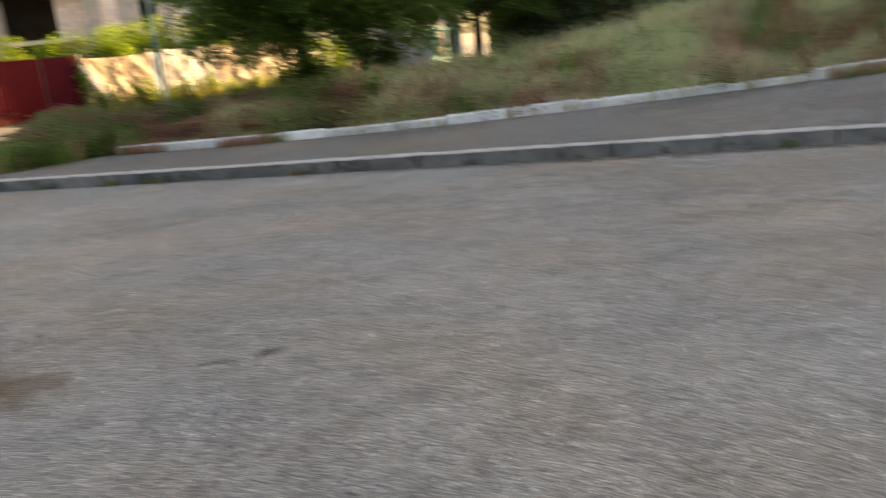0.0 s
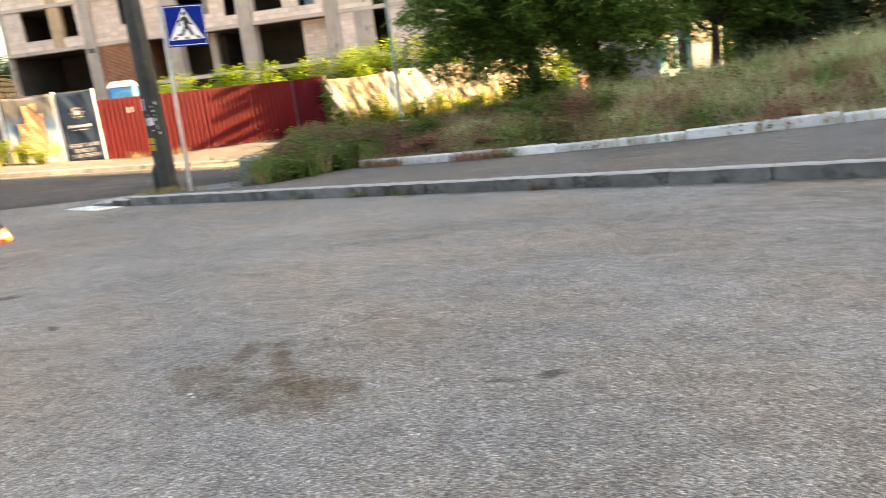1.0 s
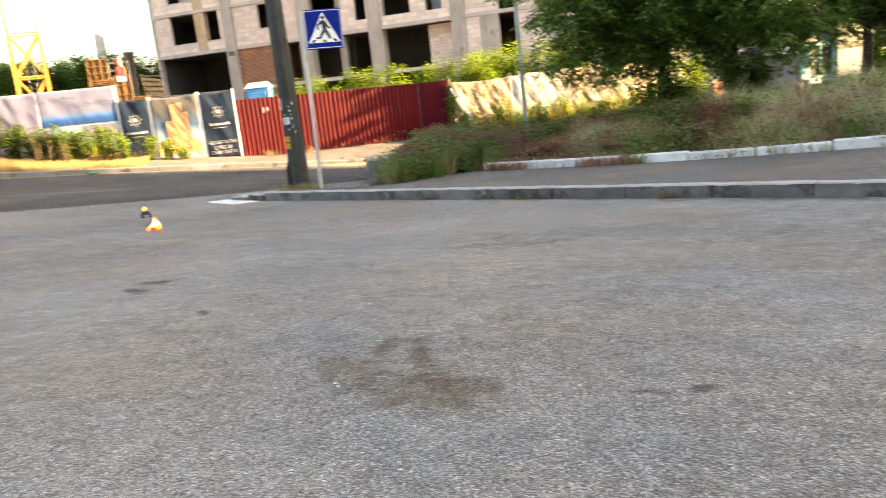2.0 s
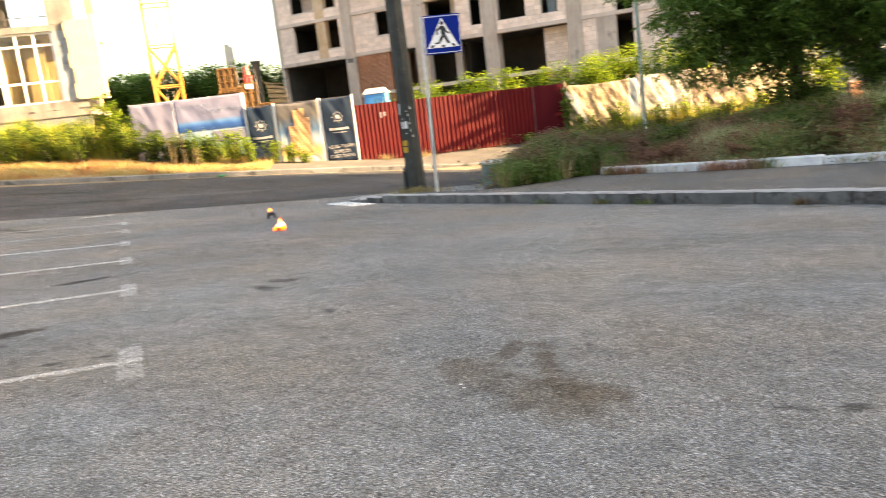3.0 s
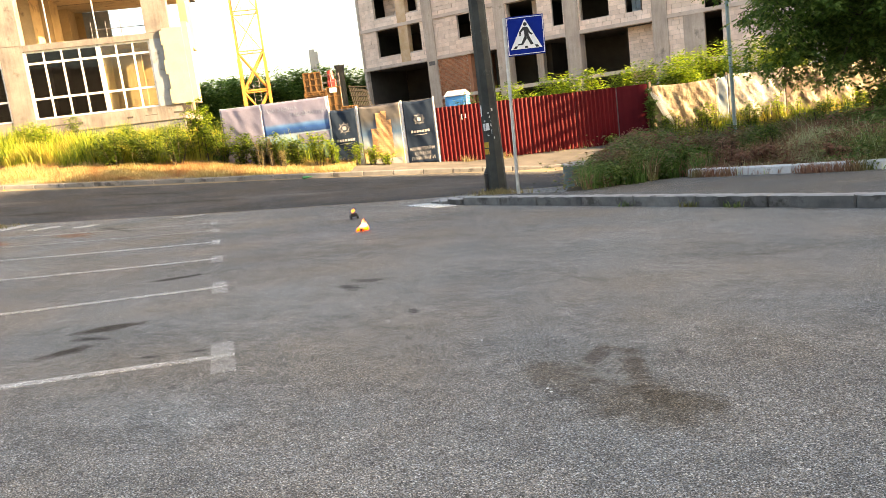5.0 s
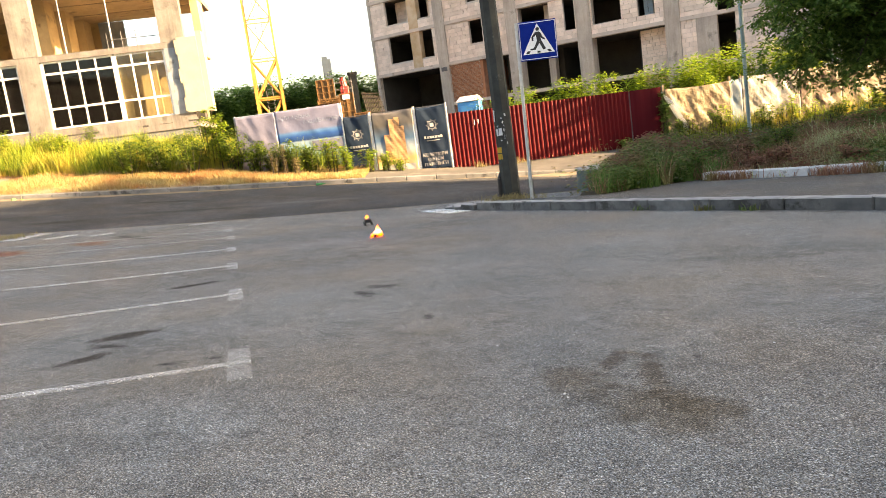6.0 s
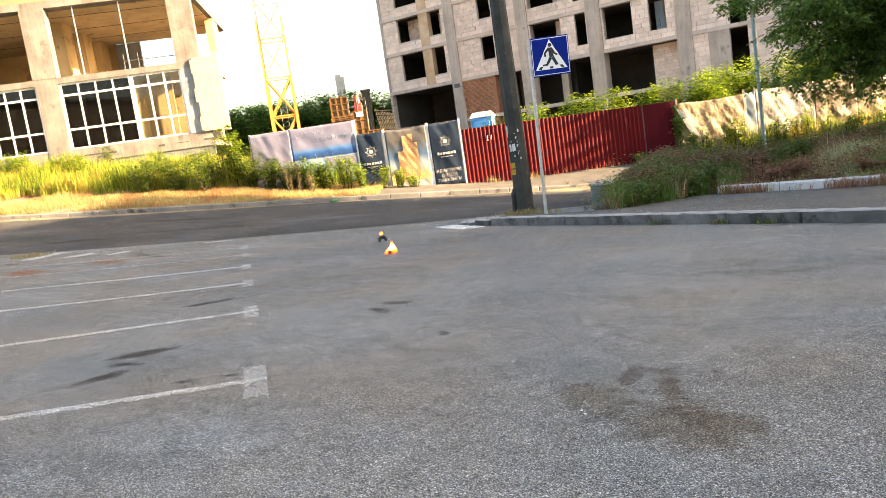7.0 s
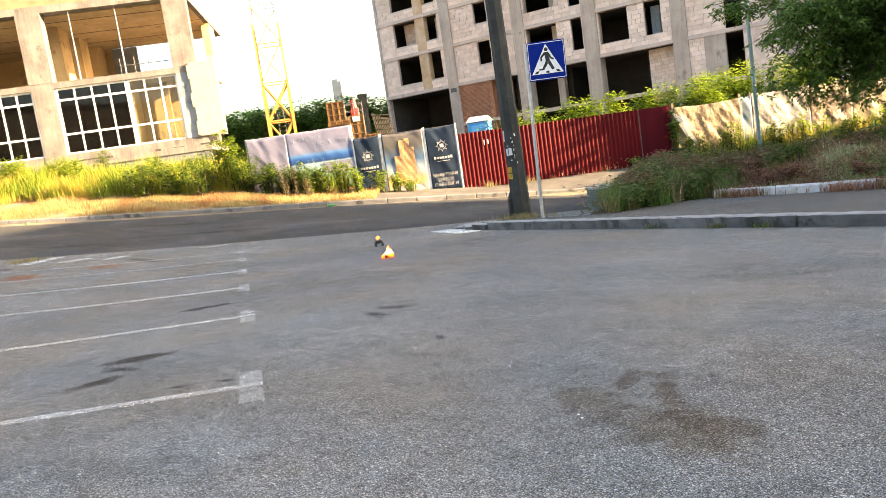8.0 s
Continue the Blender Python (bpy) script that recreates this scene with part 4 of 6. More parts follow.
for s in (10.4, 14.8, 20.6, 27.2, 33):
    # inner walls toned dark, so the openings read as shaded
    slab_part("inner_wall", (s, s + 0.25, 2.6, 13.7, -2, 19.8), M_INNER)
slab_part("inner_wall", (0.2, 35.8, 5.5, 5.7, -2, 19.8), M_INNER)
# thin linings added to deepen the shade inside the garage bay
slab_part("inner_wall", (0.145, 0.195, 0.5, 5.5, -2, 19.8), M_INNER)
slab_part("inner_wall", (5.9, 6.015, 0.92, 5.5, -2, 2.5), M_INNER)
# dark sheets under ceilings and over floors hold the rooms' shade
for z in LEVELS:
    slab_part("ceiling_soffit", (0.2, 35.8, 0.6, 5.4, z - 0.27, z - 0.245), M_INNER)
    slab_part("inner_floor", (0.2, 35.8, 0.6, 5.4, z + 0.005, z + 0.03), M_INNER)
for z in (2.75, 5.72, 8.66):
    slab_part("inner_column", (14.5, 15.0, 1.2, 1.7, z, z + 2.7), M_CONC)
M_STAINCOL = rough_paint("stained_concrete", (0.44, 0.30, 0.17), (0.56, 0.44, 0.33), 1.1, 0.9, grain=18)

BRICKS = []


def block_wall(s0, s1, z0, z1, holes=(), mat=M_BLOCK, bl=0.6, bh=0.29, y=0.12, single=False, seed=0):
    """A wall of laid blocks with open joints over a mortar core; holes are left out."""
    rnd = random.Random(seed)
    core = bmesh.new()
    cuts = sorted({s0, s1, *(h[0] for h in holes), *(h[1] for h in holes)})
    for a, b in zip(cuts, cuts[1:]):
        zs = sorted([(h[2], h[3]) for h in holes if h[0] <= a + 1e-6 and h[1] >= b - 1e-6])
        lo = z0
        for h0, h1 in zs + [(z1, z1)]:
            if h0 > lo + 0.02:
                span(core, a, b, y + 0.05, y + 0.26, lo, h0)
            lo = max(lo, h1)
    wall = part("wall", core, M_MORTAR, house)
    bm = bmesh.new()
    row, z = 0, z0 + 0.005
    while z < z1 - 0.08:
        h = min(bh, z1 - z) - 0.018
        s = s0 - (bl / 2 if row % 2 else 0) - rnd.uniform(0, 0.12)
        while s < s1:
            le = bl * rnd.choice((1, 1, 1, 0.5, 0.8))
            a, b = max(s0, s) + 0.009, min(s1, s + le) - 0.009
            pieces = [(a, b)]
            for h0, h1, g0, g1 in holes:
                if z + h * 0.5 > g0 and z + h * 0.5 < g1:
                    pieces = [q for p0, p1 in pieces for q in ((p0, min(p1, h0)), (max(p0, h1), p1)) if q[1] - q[0] > 0.04]
            for p0, p1 in pieces:
                if p1 - p0 > 0.05:
                    d = rnd.uniform(-0.018, 0.018)
                    if single:
                        BRICKS.append((wall, p0, p1, y + d, z, h, mat))
                    else:
                        span(bm, p0, p1, y + d, y + 0.1, z, z + h)
            s += le
        z += bh
        row += 1
    if single:
        bm.free()
    else:
        tagged(part("blockwork", bm, mat, wall), kind="stuff")
    return wall


for z, nz in zip(LEVELS[1:-1], LEVELS[2:]):
    lo, hi = z, nz - 0.24
    w0, w1 = z + 0.68, z + 2.75
    block_wall(0.14, 3.65, lo, hi, ((1.5, 3.65, w0, min(w1, hi)),), seed=int(z * 7))
    block_wall(4.5, 6.02, lo, hi, ((4.5, 5.66, w0, min(w1, hi)),), seed=int(z * 7) + 1)
    slab_part("pier", (3.65, 4.5, 0.1, 0.6, lo, hi), M_STAINCOL)
    block_wall(6.88, 12.0, lo, hi, ((8.9, 10.0, z + 1.0, z + 2.62),), seed=int(z * 7) + 2)
    block_wall(12.9, 17.3, lo, hi, ((13.0, 15.35, z + 0.75, hi), (16.4, 17.2, z + 0.6, hi)), seed=int(z * 7) + 3, single=z < 6)
    block_wall(18.3, 23.2, lo, hi, ((18.4, 20.4, z + 0.62, hi), (21.5, 22.6, z + 0.55, hi)), seed=int(z * 7) + 4, single=z < 6)
    block_wall(24.15, 29.5, lo, hi, ((26.4, 27.4, z, z + 2.2),), seed=int(z * 7) + 5)
    block_wall(30.4, 36, lo, hi, ((32, 34, z + 0.7, hi),), seed=int(z * 7) + 6)
# inner block partitions seen through the openings
for s0, s1, z in ((1.6, 2.9, 8.66), (4.6, 5.2, 8.66), (21.5, 22.1, 5.72)):
    block_wall(s0, s1, z, z + 2.5, (), M_BLOCKBLUE if s0 > 20 else M_BLOCK, 0.6, 0.29, 1.5, seed=int(s0 * 10))
# ground storey: garage opening, brick infill, open bays
block_wall(6.88, 9.45, -0.5, LEVELS[1] - 0.24, (), M_BRICK, 0.27, 0.09, 0.15, seed=91)
slab_part("wall", (9.45, 9.7, 0.2, 6, -2, LEVELS[1] - 0.24), M_BRICK)
block_wall(21.2, 23.2, -0.5, LEVELS[1] - 0.24, (), M_BLOCK, 0.45, 0.22, 1.2, seed=92)
block_wall(24.15, 25.1, -0.5, LEVELS[1] - 0.24, (), M_BLOCK, 0.6, 0.29, 0.1, seed=93)
slab_part("wall", (25.1, 26.35, 0.05, 0.4, -2, LEVELS[1] - 0.24), M_CONC)
block_wall(27.4, 29.5, -0.5, LEVELS[1] - 0.24, (), M_BLOCK, 0.6, 0.29, 0.1, seed=94)
block_wall(30.4, 36, -0.5, LEVELS[1] - 0.24, ((33, 35, -0.5, 5),), M_BLOCK, 0.6, 0.29, 0.1, seed=95)
slab_part("vent_cover", (6.2, 6.7, -0.03, 0.0, 5.1, 5.4), M_STEEL, label="small dark vent cover")

# ---- unfinished building with shop windows ----
LEFT = Matrix.Translation((-32.86, 20.34, 0)) @ Euler((0, 0, radians(48))).to_matrix().to_4x4()
shop = base("frame_building", LEFT, "unfinished concrete frame building with new white shop windows", "building")
S0, S1, DEEP = -27.0, 0.75, 11.0
for z0, z1 in ((2.55, 2.85), (6.28, 6.56), (9.70, 10.02), (13.2, 13.5)):
    slab_part("floor_slab", (S0, -2.6, 0.0, DEEP, z0, z1), M_DUSTY, shop)
    slab_part("floor_slab", (-2.6, S1, 0.0, 5.6 if z0 < 9 else DEEP, z0, z1), M_DUSTY, shop)
slab_part("parapet", (S0, S1, 0.05, 0.3, 10.02, 10.9), M_BRICK, shop, "red brick parapet")
slab_part("plinth", (S0, S1 - 0.1, 0.08, 0.5, -0.5, 2.56), M_PLINTH, shop)
slab_part("sill_beam", (S0, S1 - 0.1, 0.02, 0.4, 2.85, 3.22), M_DUSTY, shop)
rj = random.Random(17)
bm, s = bmesh.new(), -12.0
while s < 0.5:
    w = rj.uniform(0.25, 1.1)
    if rj.random() < 0.8:
        span(bm, s, s + w, -0.012, 0.03, 2.84 + rj.uniform(-0.03, 0.02), 2.87 + rj.uniform(0.0, 0.035))
    s += w
part("formwork_joint", bm, M_INNER, shop, "dark ragged pour joint under the sill")
for s in (-26.4, -19.75, -13.1, -6.35, 0.16):
    slab_part("column", (s - 0.53, s + 0.55, -0.02, 0.55, 6.56, 9.70), M_DUSTY, shop)
    if s < 0:
        slab_part("pier", (s - 0.46, s + 0.52, -0.02, 0.5, 2.85, 6.28), M_DUSTY, shop)
    # upper columns take the sun-toned tan, lower ones the room-shade concrete
    for y in (3.0, 6.1, 9.2):
        if s < 0:
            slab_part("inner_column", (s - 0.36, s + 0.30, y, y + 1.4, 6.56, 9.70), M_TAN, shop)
        if s < 0 or y < 4:
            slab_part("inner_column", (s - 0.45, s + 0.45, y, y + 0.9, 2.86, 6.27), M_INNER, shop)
# shade of the lower storey, laid on as dark ceiling and floor sheets
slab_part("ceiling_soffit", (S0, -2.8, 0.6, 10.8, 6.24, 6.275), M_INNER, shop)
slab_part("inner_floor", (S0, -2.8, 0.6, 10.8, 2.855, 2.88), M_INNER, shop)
# orange base holds sunlight bounced onto the ceiling; the spots are grime
M_SOFFIT = rough_paint("warm_lit_stained_soffit", (0.42, 0.31, 0.18), (0.56, 0.42, 0.25), 0.9, 0.9, grain=10, spots=((0.22, 0.16, 0.10), 1.3, 0.58))
slab_part("ceiling_soffit", (S0, -2.65, 0.7, 10.8, 9.66, 9.695), M_SOFFIT, shop)
slab_part("ceiling_soffit", (-2.65, 0.5, 0.7, 10.8, 9.66, 9.695), M_SOFFIT, shop)
for y in (2.0, 5.2, 8.1):
    slab_part("soffit_joint", (S0, 0.5, y, y + 0.06, 9.645, 9.662), M_WOOD, shop)
slab_part("corner_pier", (-0.30, 0.6, 0.0, 0.4, 3.22, 6.28), M_GREYPLASTER, shop, "grey plastered corner pier")
# walls behind the right window, coloured as if the sun reached them
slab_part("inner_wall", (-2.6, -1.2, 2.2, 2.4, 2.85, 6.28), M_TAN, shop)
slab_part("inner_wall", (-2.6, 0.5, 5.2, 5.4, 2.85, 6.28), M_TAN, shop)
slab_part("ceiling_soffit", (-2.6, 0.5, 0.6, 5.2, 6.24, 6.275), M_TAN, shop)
# rear wall in the same shade-dark tone
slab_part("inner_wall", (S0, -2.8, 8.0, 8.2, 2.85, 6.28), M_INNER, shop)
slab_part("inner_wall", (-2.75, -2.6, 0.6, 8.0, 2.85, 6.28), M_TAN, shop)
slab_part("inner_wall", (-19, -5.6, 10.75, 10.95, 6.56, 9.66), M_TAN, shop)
slab_part("side_wall", (0.3, 0.7, 6.6, 8.5, 6.56, 9.7), M_TAN, shop)
bm = bmesh.new()
span(bm, 0.36, 1.25, -0.14, -0.02, 3.24, 6.68)
for k, d in enumerate((0.10, 0.02, 0.13, 0.05, 0.12)):
    span(bm, 0.36 - d, 0.37, -0.14, -0.02, 3.3 + 0.66 * k, 3.3 + 0.66 * (k + 1) - 0.03)
part("insulation_board", bm, M_PANEL, shop, "pale yellow insulation boards with a ragged edge")
bm = bmesh.new()
span(bm, 1.25, 1.5, -0.1, 0.75, 3.2, 6.9)
part("insulation_board", bm, M_PANEL, shop, "pale yellow insulation boards with a ragged edge")
for s in (-4.62, -2.55, -10.6):
    bm = bmesh.new()
    rod(bm, (s, 0.25, 6.56), (s, 0.25, 8.2), 0.035)
    rod(bm, (s, 0.25, 8.2), (s, 0.25, 9.70), 0.025)
    part("steel_prop", bm, M_GALV, shop)
bm = bmesh.new()
for s in (-2.75, -2.1, -1.45):
    rod(bm, (s, 0.2, 6.56), (s, 0.2, 7.3), 0.02)
rod(bm, (-2.75, 0.2, 6.95), (-0.4, 0.2, 6.95), 0.02)
part("guard_rail", bm, M_STEEL, shop)
slab_part("stacked_board", (-5.6, -4.2, 10.5, 10.7, 6.56, 9.6), M_GREYPLASTER, shop)
slab_part("stacked_board", (-2.6, -1.7, 10.5, 10.7, 6.56, 8.0), M_GREYPLASTER, shop)

M_GLASS, nt, b = material("window_glass", 0.03)
b.inputs["Transmission Weight"].default_value, b.inputs["IOR"].default_value = 1.0, 1.45
b.inputs["Base Color"].default_value = (0.42, 0.47, 0.47, 1)

# dark tint puts the unlit rooms' darkness into the panes
M_GLASSDARK, nt, b = material("unlit_room_glass", 0.03)
b.inputs["Transmission Weight"].default_value, b.inputs["IOR"].default_value = 1.0, 1.35
b.inputs["Base Color"].default_value = (0.16, 0.17, 0.17, 1)


def shop_window(s0, s1, z0, z1, cols, glass=M_GLASSDARK):
    """A white window with a row of top lights, tall middle panes and low panes."""
    win = base("window", None)
    win.parent = shop
    fr = bmesh.new()
    zs = (z0, z0 + (z1 - z0) * 0.30, z0 + (z1 - z0) * 0.83, z1)
    ss = [s0 + (s1 - s0) * i / cols for i in range(cols + 1)]
    for q in ss:
        wd = 0.10 if q in (s0, s1) else 0.075
        span(fr, q - wd / 2, q + wd / 2, 0.12, 0.20, z0, z1)
    for z in zs:
        span(fr, s0, s1, 0.125, 0.195, z - 0.045, z + 0.045)
    part("frame", fr, M_PVC, win)
    for a, b2 in zip(ss, ss[1:]):
        for c, d in zip(zs, zs[1:]):
            g = bmesh.new()
            span(g, a + 0.03, b2 - 0.03, 0.155, 0.163, c + 0.03, d - 0.03)
            o = part("pane", g, glass, win)
            o.visible_shadow = False


shop_window(-5.78, -2.66, 3.25, 6.24, 4)
shop_window(-2.56, -0.36, 3.25, 6.24, 3, M_GLASS)
shop_window(-9.0, -6.86, 3.25, 6.24, 3)
shop_window(-12.5, -9.1, 3.25, 6.24, 4)
shop_window(-16.0, -13.7, 3.25, 6.24, 3)


# ---- tower crane mast ----
crane = base("tower_crane", Matrix.Translation((-39.6, 31.02, 0)) @ Euler((0, 0, radians(50))).to_matrix().to_4x4(), "yellow lattice tower crane mast", "crane")
HW = 0.78
for sx, sy in ((-HW, -HW), (HW, -HW), (HW, HW), (-HW, HW)):
    bm = bmesh.new()
    beam(bm, (sx, sy, -1), (sx, sy, 6.2), 0.18, 0.18)
    beam(bm, (sx, sy, 6.2), (sx, sy, 10.2), 0.10, 0.10)
    part("leg", bm, M_YELLOW, crane)
    bm = bmesh.new()
    beam(bm, (sx, sy, 10.2), (sx, sy, 26), 0.14, 0.14)
    part("leg", bm, M_GREYPLASTER, crane, "grey upper mast leg")
corners = ((-HW, -HW), (HW, -HW), (HW, HW), (-HW, HW))
for k in range(11):
    z = -0.6 + 2.4 * k
    bm = bmesh.new()
    for a, b in zip(corners, corners[1:] + corners[:1]):
        rod(bm, (*a, z), (*b, z), 0.035 if z > 4.5 else 0.065, seg=6)
        rod(bm, (*(a if k % 2 else b), z), (*(b if k % 2 else a), z + 2.4), 0.030 if z > 4.5 else 0.065, seg=6)
        if z < 4.5:
            rod(bm, (*(b if k % 2 else a), z), (*(a if k % 2 else b), z + 2.4), 0.065, seg=6)
    tagged(part("bracing", bm, M_YELLOW if z < 11 else M_GREYPLASTER, crane), kind="stuff")
bm = bmesh.new()
for k in range(30):
    rod(bm, (-0.2, 0.3, 0.3 * k), (0.2, 0.3, 0.3 * k), 0.012, seg=5)
rod(bm, (-0.2, 0.3, -0.5), (-0.2, 0.3, 20), 0.02, seg=5)
rod(bm, (0.2, 0.3, -0.5), (0.2, 0.3, 20), 0.02, seg=5)
part("ladder", bm, M_STEEL, crane)

# ---- portable toilet, formwork, rack on the site ----
TOI = Matrix.Translation((-23.73, 30.76, -0.30)) @ Euler((0, 0, radians(28))).to_matrix().to_4x4()
toilet = base("portable_toilet", TOI, "bright blue portable toilet cabin with a pale roof", "portable toilet")
bm = bmesh.new()
box(bm, 1.1, 1.1, 2.35, bevel=0.04)
part("cabin", bm, M_PORTA, toilet)
bm = bmesh.new()
box(bm, 0.8, 0.03, 1.95, Matrix.Translation((0, -0.56, 0.2)), 0.01)
for z in (0.6, 1.0, 1.4, 1.8):
    box(bm, 0.7, 0.05, 0.03, Matrix.Translation((0, -0.57, z)))
part("door", bm, M_PORTA, toilet)
bm = bmesh.new()
vs = box(bm, 1.2, 1.2, 0.28, Matrix.Translation((0, 0, 2.35)), 0.03)
for v in bm.verts:
    if v.co.z > 2.5:
        v.co.x *= 0.75
        v.co.y *= 0.6
part("roof", bm, M_PORTAROOF, toilet)

FW = Matrix.Translation((-31.7, 29.6, 0.0)) @ Euler((0, 0, radians(46))).to_matrix().to_4x4()
form = base("formwork_stack", FW, "stack of orange steel formwork panels", "formwork")
for k, (x, y, z, w, h) in enumerate(((-0.80, 0.9, 3.40, 0.95, 1.05), (-0.35, 0.5, 3.05, 1.7, 0.30), (0.30, 0.0, 2.05, 0.75, 1.45), (0.55, -0.2, 1.4, 1.5, 0.75), (1.05, -0.4, 1.2, 0.9, 1.15), (-0.6, 0.8, 1.0, 1.6, 2.1))):
    pnl = bmesh.new()
    span(pnl, x - w / 2, x + w / 2, y, y + 0.03, z, z + h)
    board = part("panel", pnl, M_FORM, form)
    n = max(2, int(w / 0.3))
    for i in range(n + 1):
        q = x - w / 2 + w * i / n
        rib = bmesh.new()
        span(rib, q - 0.025, q + 0.025, y - 0.08, y, z, z + h)
        part("rib", rib, M_RIB, board)
    for i in range(4):
        q = z + h * i / 3
        rib = bmesh.new()
        span(rib, x - w / 2, x + w / 2, y - 0.07, y, q - 0.025, q + 0.025)
        part("rib", rib, M_RIB, board)
for x, y in ((-1.3, 0.85), (0.1, 0.85), (-0.05, -0.05), (0.62, -0.05), (1.3, -0.35)):
    bm = bmesh.new()
    span(bm, x - 0.05, x + 0.05, y, y + 0.1, -1.0, 2.2 if y < 0.5 else 3.4)
    part("prop", bm, M_RIB, form)
bm = bmesh.new()
span(bm, 0.08, 0.48, -0.09, -0.06, 3.2, 3.46)
part("notice", bm, M_PAPER, form, "white notice board")
rack = base("scaffold_platform", Matrix.Translation((-33.0, 31.15, 0.6)) @ Euler((0, 0, radians(46))).to_matrix().to_4x4(), "galvanised scaffold platform with a red machine on it", "scaffold")
runs = [((x, y, -1.2), (x, y, 3.75), 0.022) for x in (-0.5, 0, 0.5) for y in (-0.4, 0.4)]
runs += [((-0.5, y, z), (0.5, y, z), 0.018) for z in (2.95, 3.3, 3.7) for y in (-0.4, 0.4)]
for a, b, q in runs:
    bm = bmesh.new()
    rod(bm, a, b, q, seg=6)
    part("tube", bm, M_STEEL, rack)
bm = bmesh.new()
span(bm, -0.55, 0.55, -0.45, 0.45, 2.86, 2.92)
part("deck", bm, M_WOOD, rack)
bm = bmesh.new()
box(bm, 0.5, 0.4, 0.55, Matrix.Translation((0.05, 0, 2.92)), 0.06)
rod(bm, (0.05, 0, 3.45), (0.0, 0, 3.95), 0.19, 0.15, 10)
part("machine", bm, rough_paint("machine_red", (0.4, 0.03, 0.03), (0.5, 0.05, 0.04), 4, 0.5), rack, "dull red site machine")
shed_wall = base("concrete_core", Matrix.Translation((-38.28, 37.2, 1.0)) @ Euler((0, 0, radians(46))).to_matrix().to_4x4(), "dark grey concrete lift core on the site", "concrete core")
bm = bmesh.new()
span(bm, -0.28, 0.28, 0, 1.2, -1, 4.35)
part("core_wall", bm, M_CONC_DARK, shed_wall)
bm = bmesh.new()
span(bm, -0.34, 0.34, -0.05, 1.25, 4.35, 4.5)
part("cap", bm, M_CONC_DARK, shed_wall)
pallets = base("timber_rack", Matrix.Translation((-32.62, 33.0, 1.6)) @ Euler((0, 0, radians(46))).to_matrix().to_4x4(), "leaning rack of dark timber slats", "timber rack")
for k in range(11):
    bm = bmesh.new()
    beam(bm, (-0.38 + 0.1 * k, 0, 0.75), (-0.55 + 0.1 * k, 0.5, 2.1 - 0.04 * k), 0.05, 0.04)
    part("slat", bm, M_TARRED, pallets)
for z in (0.85, 1.15, 1.45, 1.75, 2.0):
    bm = bmesh.new()
    f = z - 0.75
    beam(bm, (-0.45 - 0.13 * f, 0.37 * f - 0.06, z), (0.68 - 0.13 * f, 0.37 * f - 0.06, z - 0.10), 0.05, 0.05)
    part("slat", bm, M_TARRED, pallets)

# far tower block and a far hill on the skyline
tower = base("far_tower_block", Matrix.Translation((-220.5, 203.9, 0)) @ Euler((0, 0, radians(46))).to_matrix().to_4x4(), "pale grey tower block far behind the trees", "tower block")
bm = bmesh.new()
span(bm, -1.55, 1.75, -3, 3, -20, 32.4)
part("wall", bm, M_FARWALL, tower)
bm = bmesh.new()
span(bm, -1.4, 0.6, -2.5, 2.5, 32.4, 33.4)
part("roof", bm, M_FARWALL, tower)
bm = bmesh.new()
for k in range(14):
    for x in (-0.9, 0.1, 1.1):
        span(bm, x - 0.25, x + 0.25, -3.06, -2.99, -10 + 3 * k, -8.6 + 3 * k)
tagged(part("window_row", bm, M_FARPANE, tower), kind="stuff")

hill = base("far_hill", Matrix.Translation((-300, 300, 0)) @ Euler((0, 0, radians(45))).to_matrix().to_4x4(), "hazy wooded hill on the skyline", "hill", kind="structure")
verts = []
for j in range(5):
    for i in range(61):
        x = -300 + 10 * i
        verts.append((x, 40 * j, (33 + 4 * noise.noise((x * 0.02, 0, 3)) + 2.5 * noise.noise((x * 0.09, 1, 5))) * (0, 0.75, 1, 0.75, 0)[j] - 3))
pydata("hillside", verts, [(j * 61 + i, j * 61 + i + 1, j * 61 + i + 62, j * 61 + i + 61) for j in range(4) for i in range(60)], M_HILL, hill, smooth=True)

# plain block added to the east, out of sight, whose shade lies over the lot
shade_block = base("shade_block", Matrix.Translation((0.903 * 56, 0.430 * 56, 0)) @ Euler((0, 0, math.atan2(0.430, 0.903))).to_matrix().to_4x4(), "plain unseen block added east of the parking lot to shade it", "building")
bm = bmesh.new()
span(bm, 0, 12, -75, 24.0, -4, 23.5)
part("wall", bm, M_CONC, shade_block)

# long block added south of the lot, behind the camera, for the windows to mirror
south = base("south_mirror_block", Matrix.Translation((-14, -42, 0)), "plain unseen long block added south of the lot for window reflections", "building")
bm = bmesh.new()
span(bm, -45, 45, -10, 0, -1, 13)
part("wall", bm, M_DUSTY, south)
bm = bmesh.new()
span(bm, -45.5, 45.5, -10.5, 0.5, 13, 13.4)
part("roof", bm, M_STEEL, south)


# ---- plants ----
rng = np.random.default_rng(5)


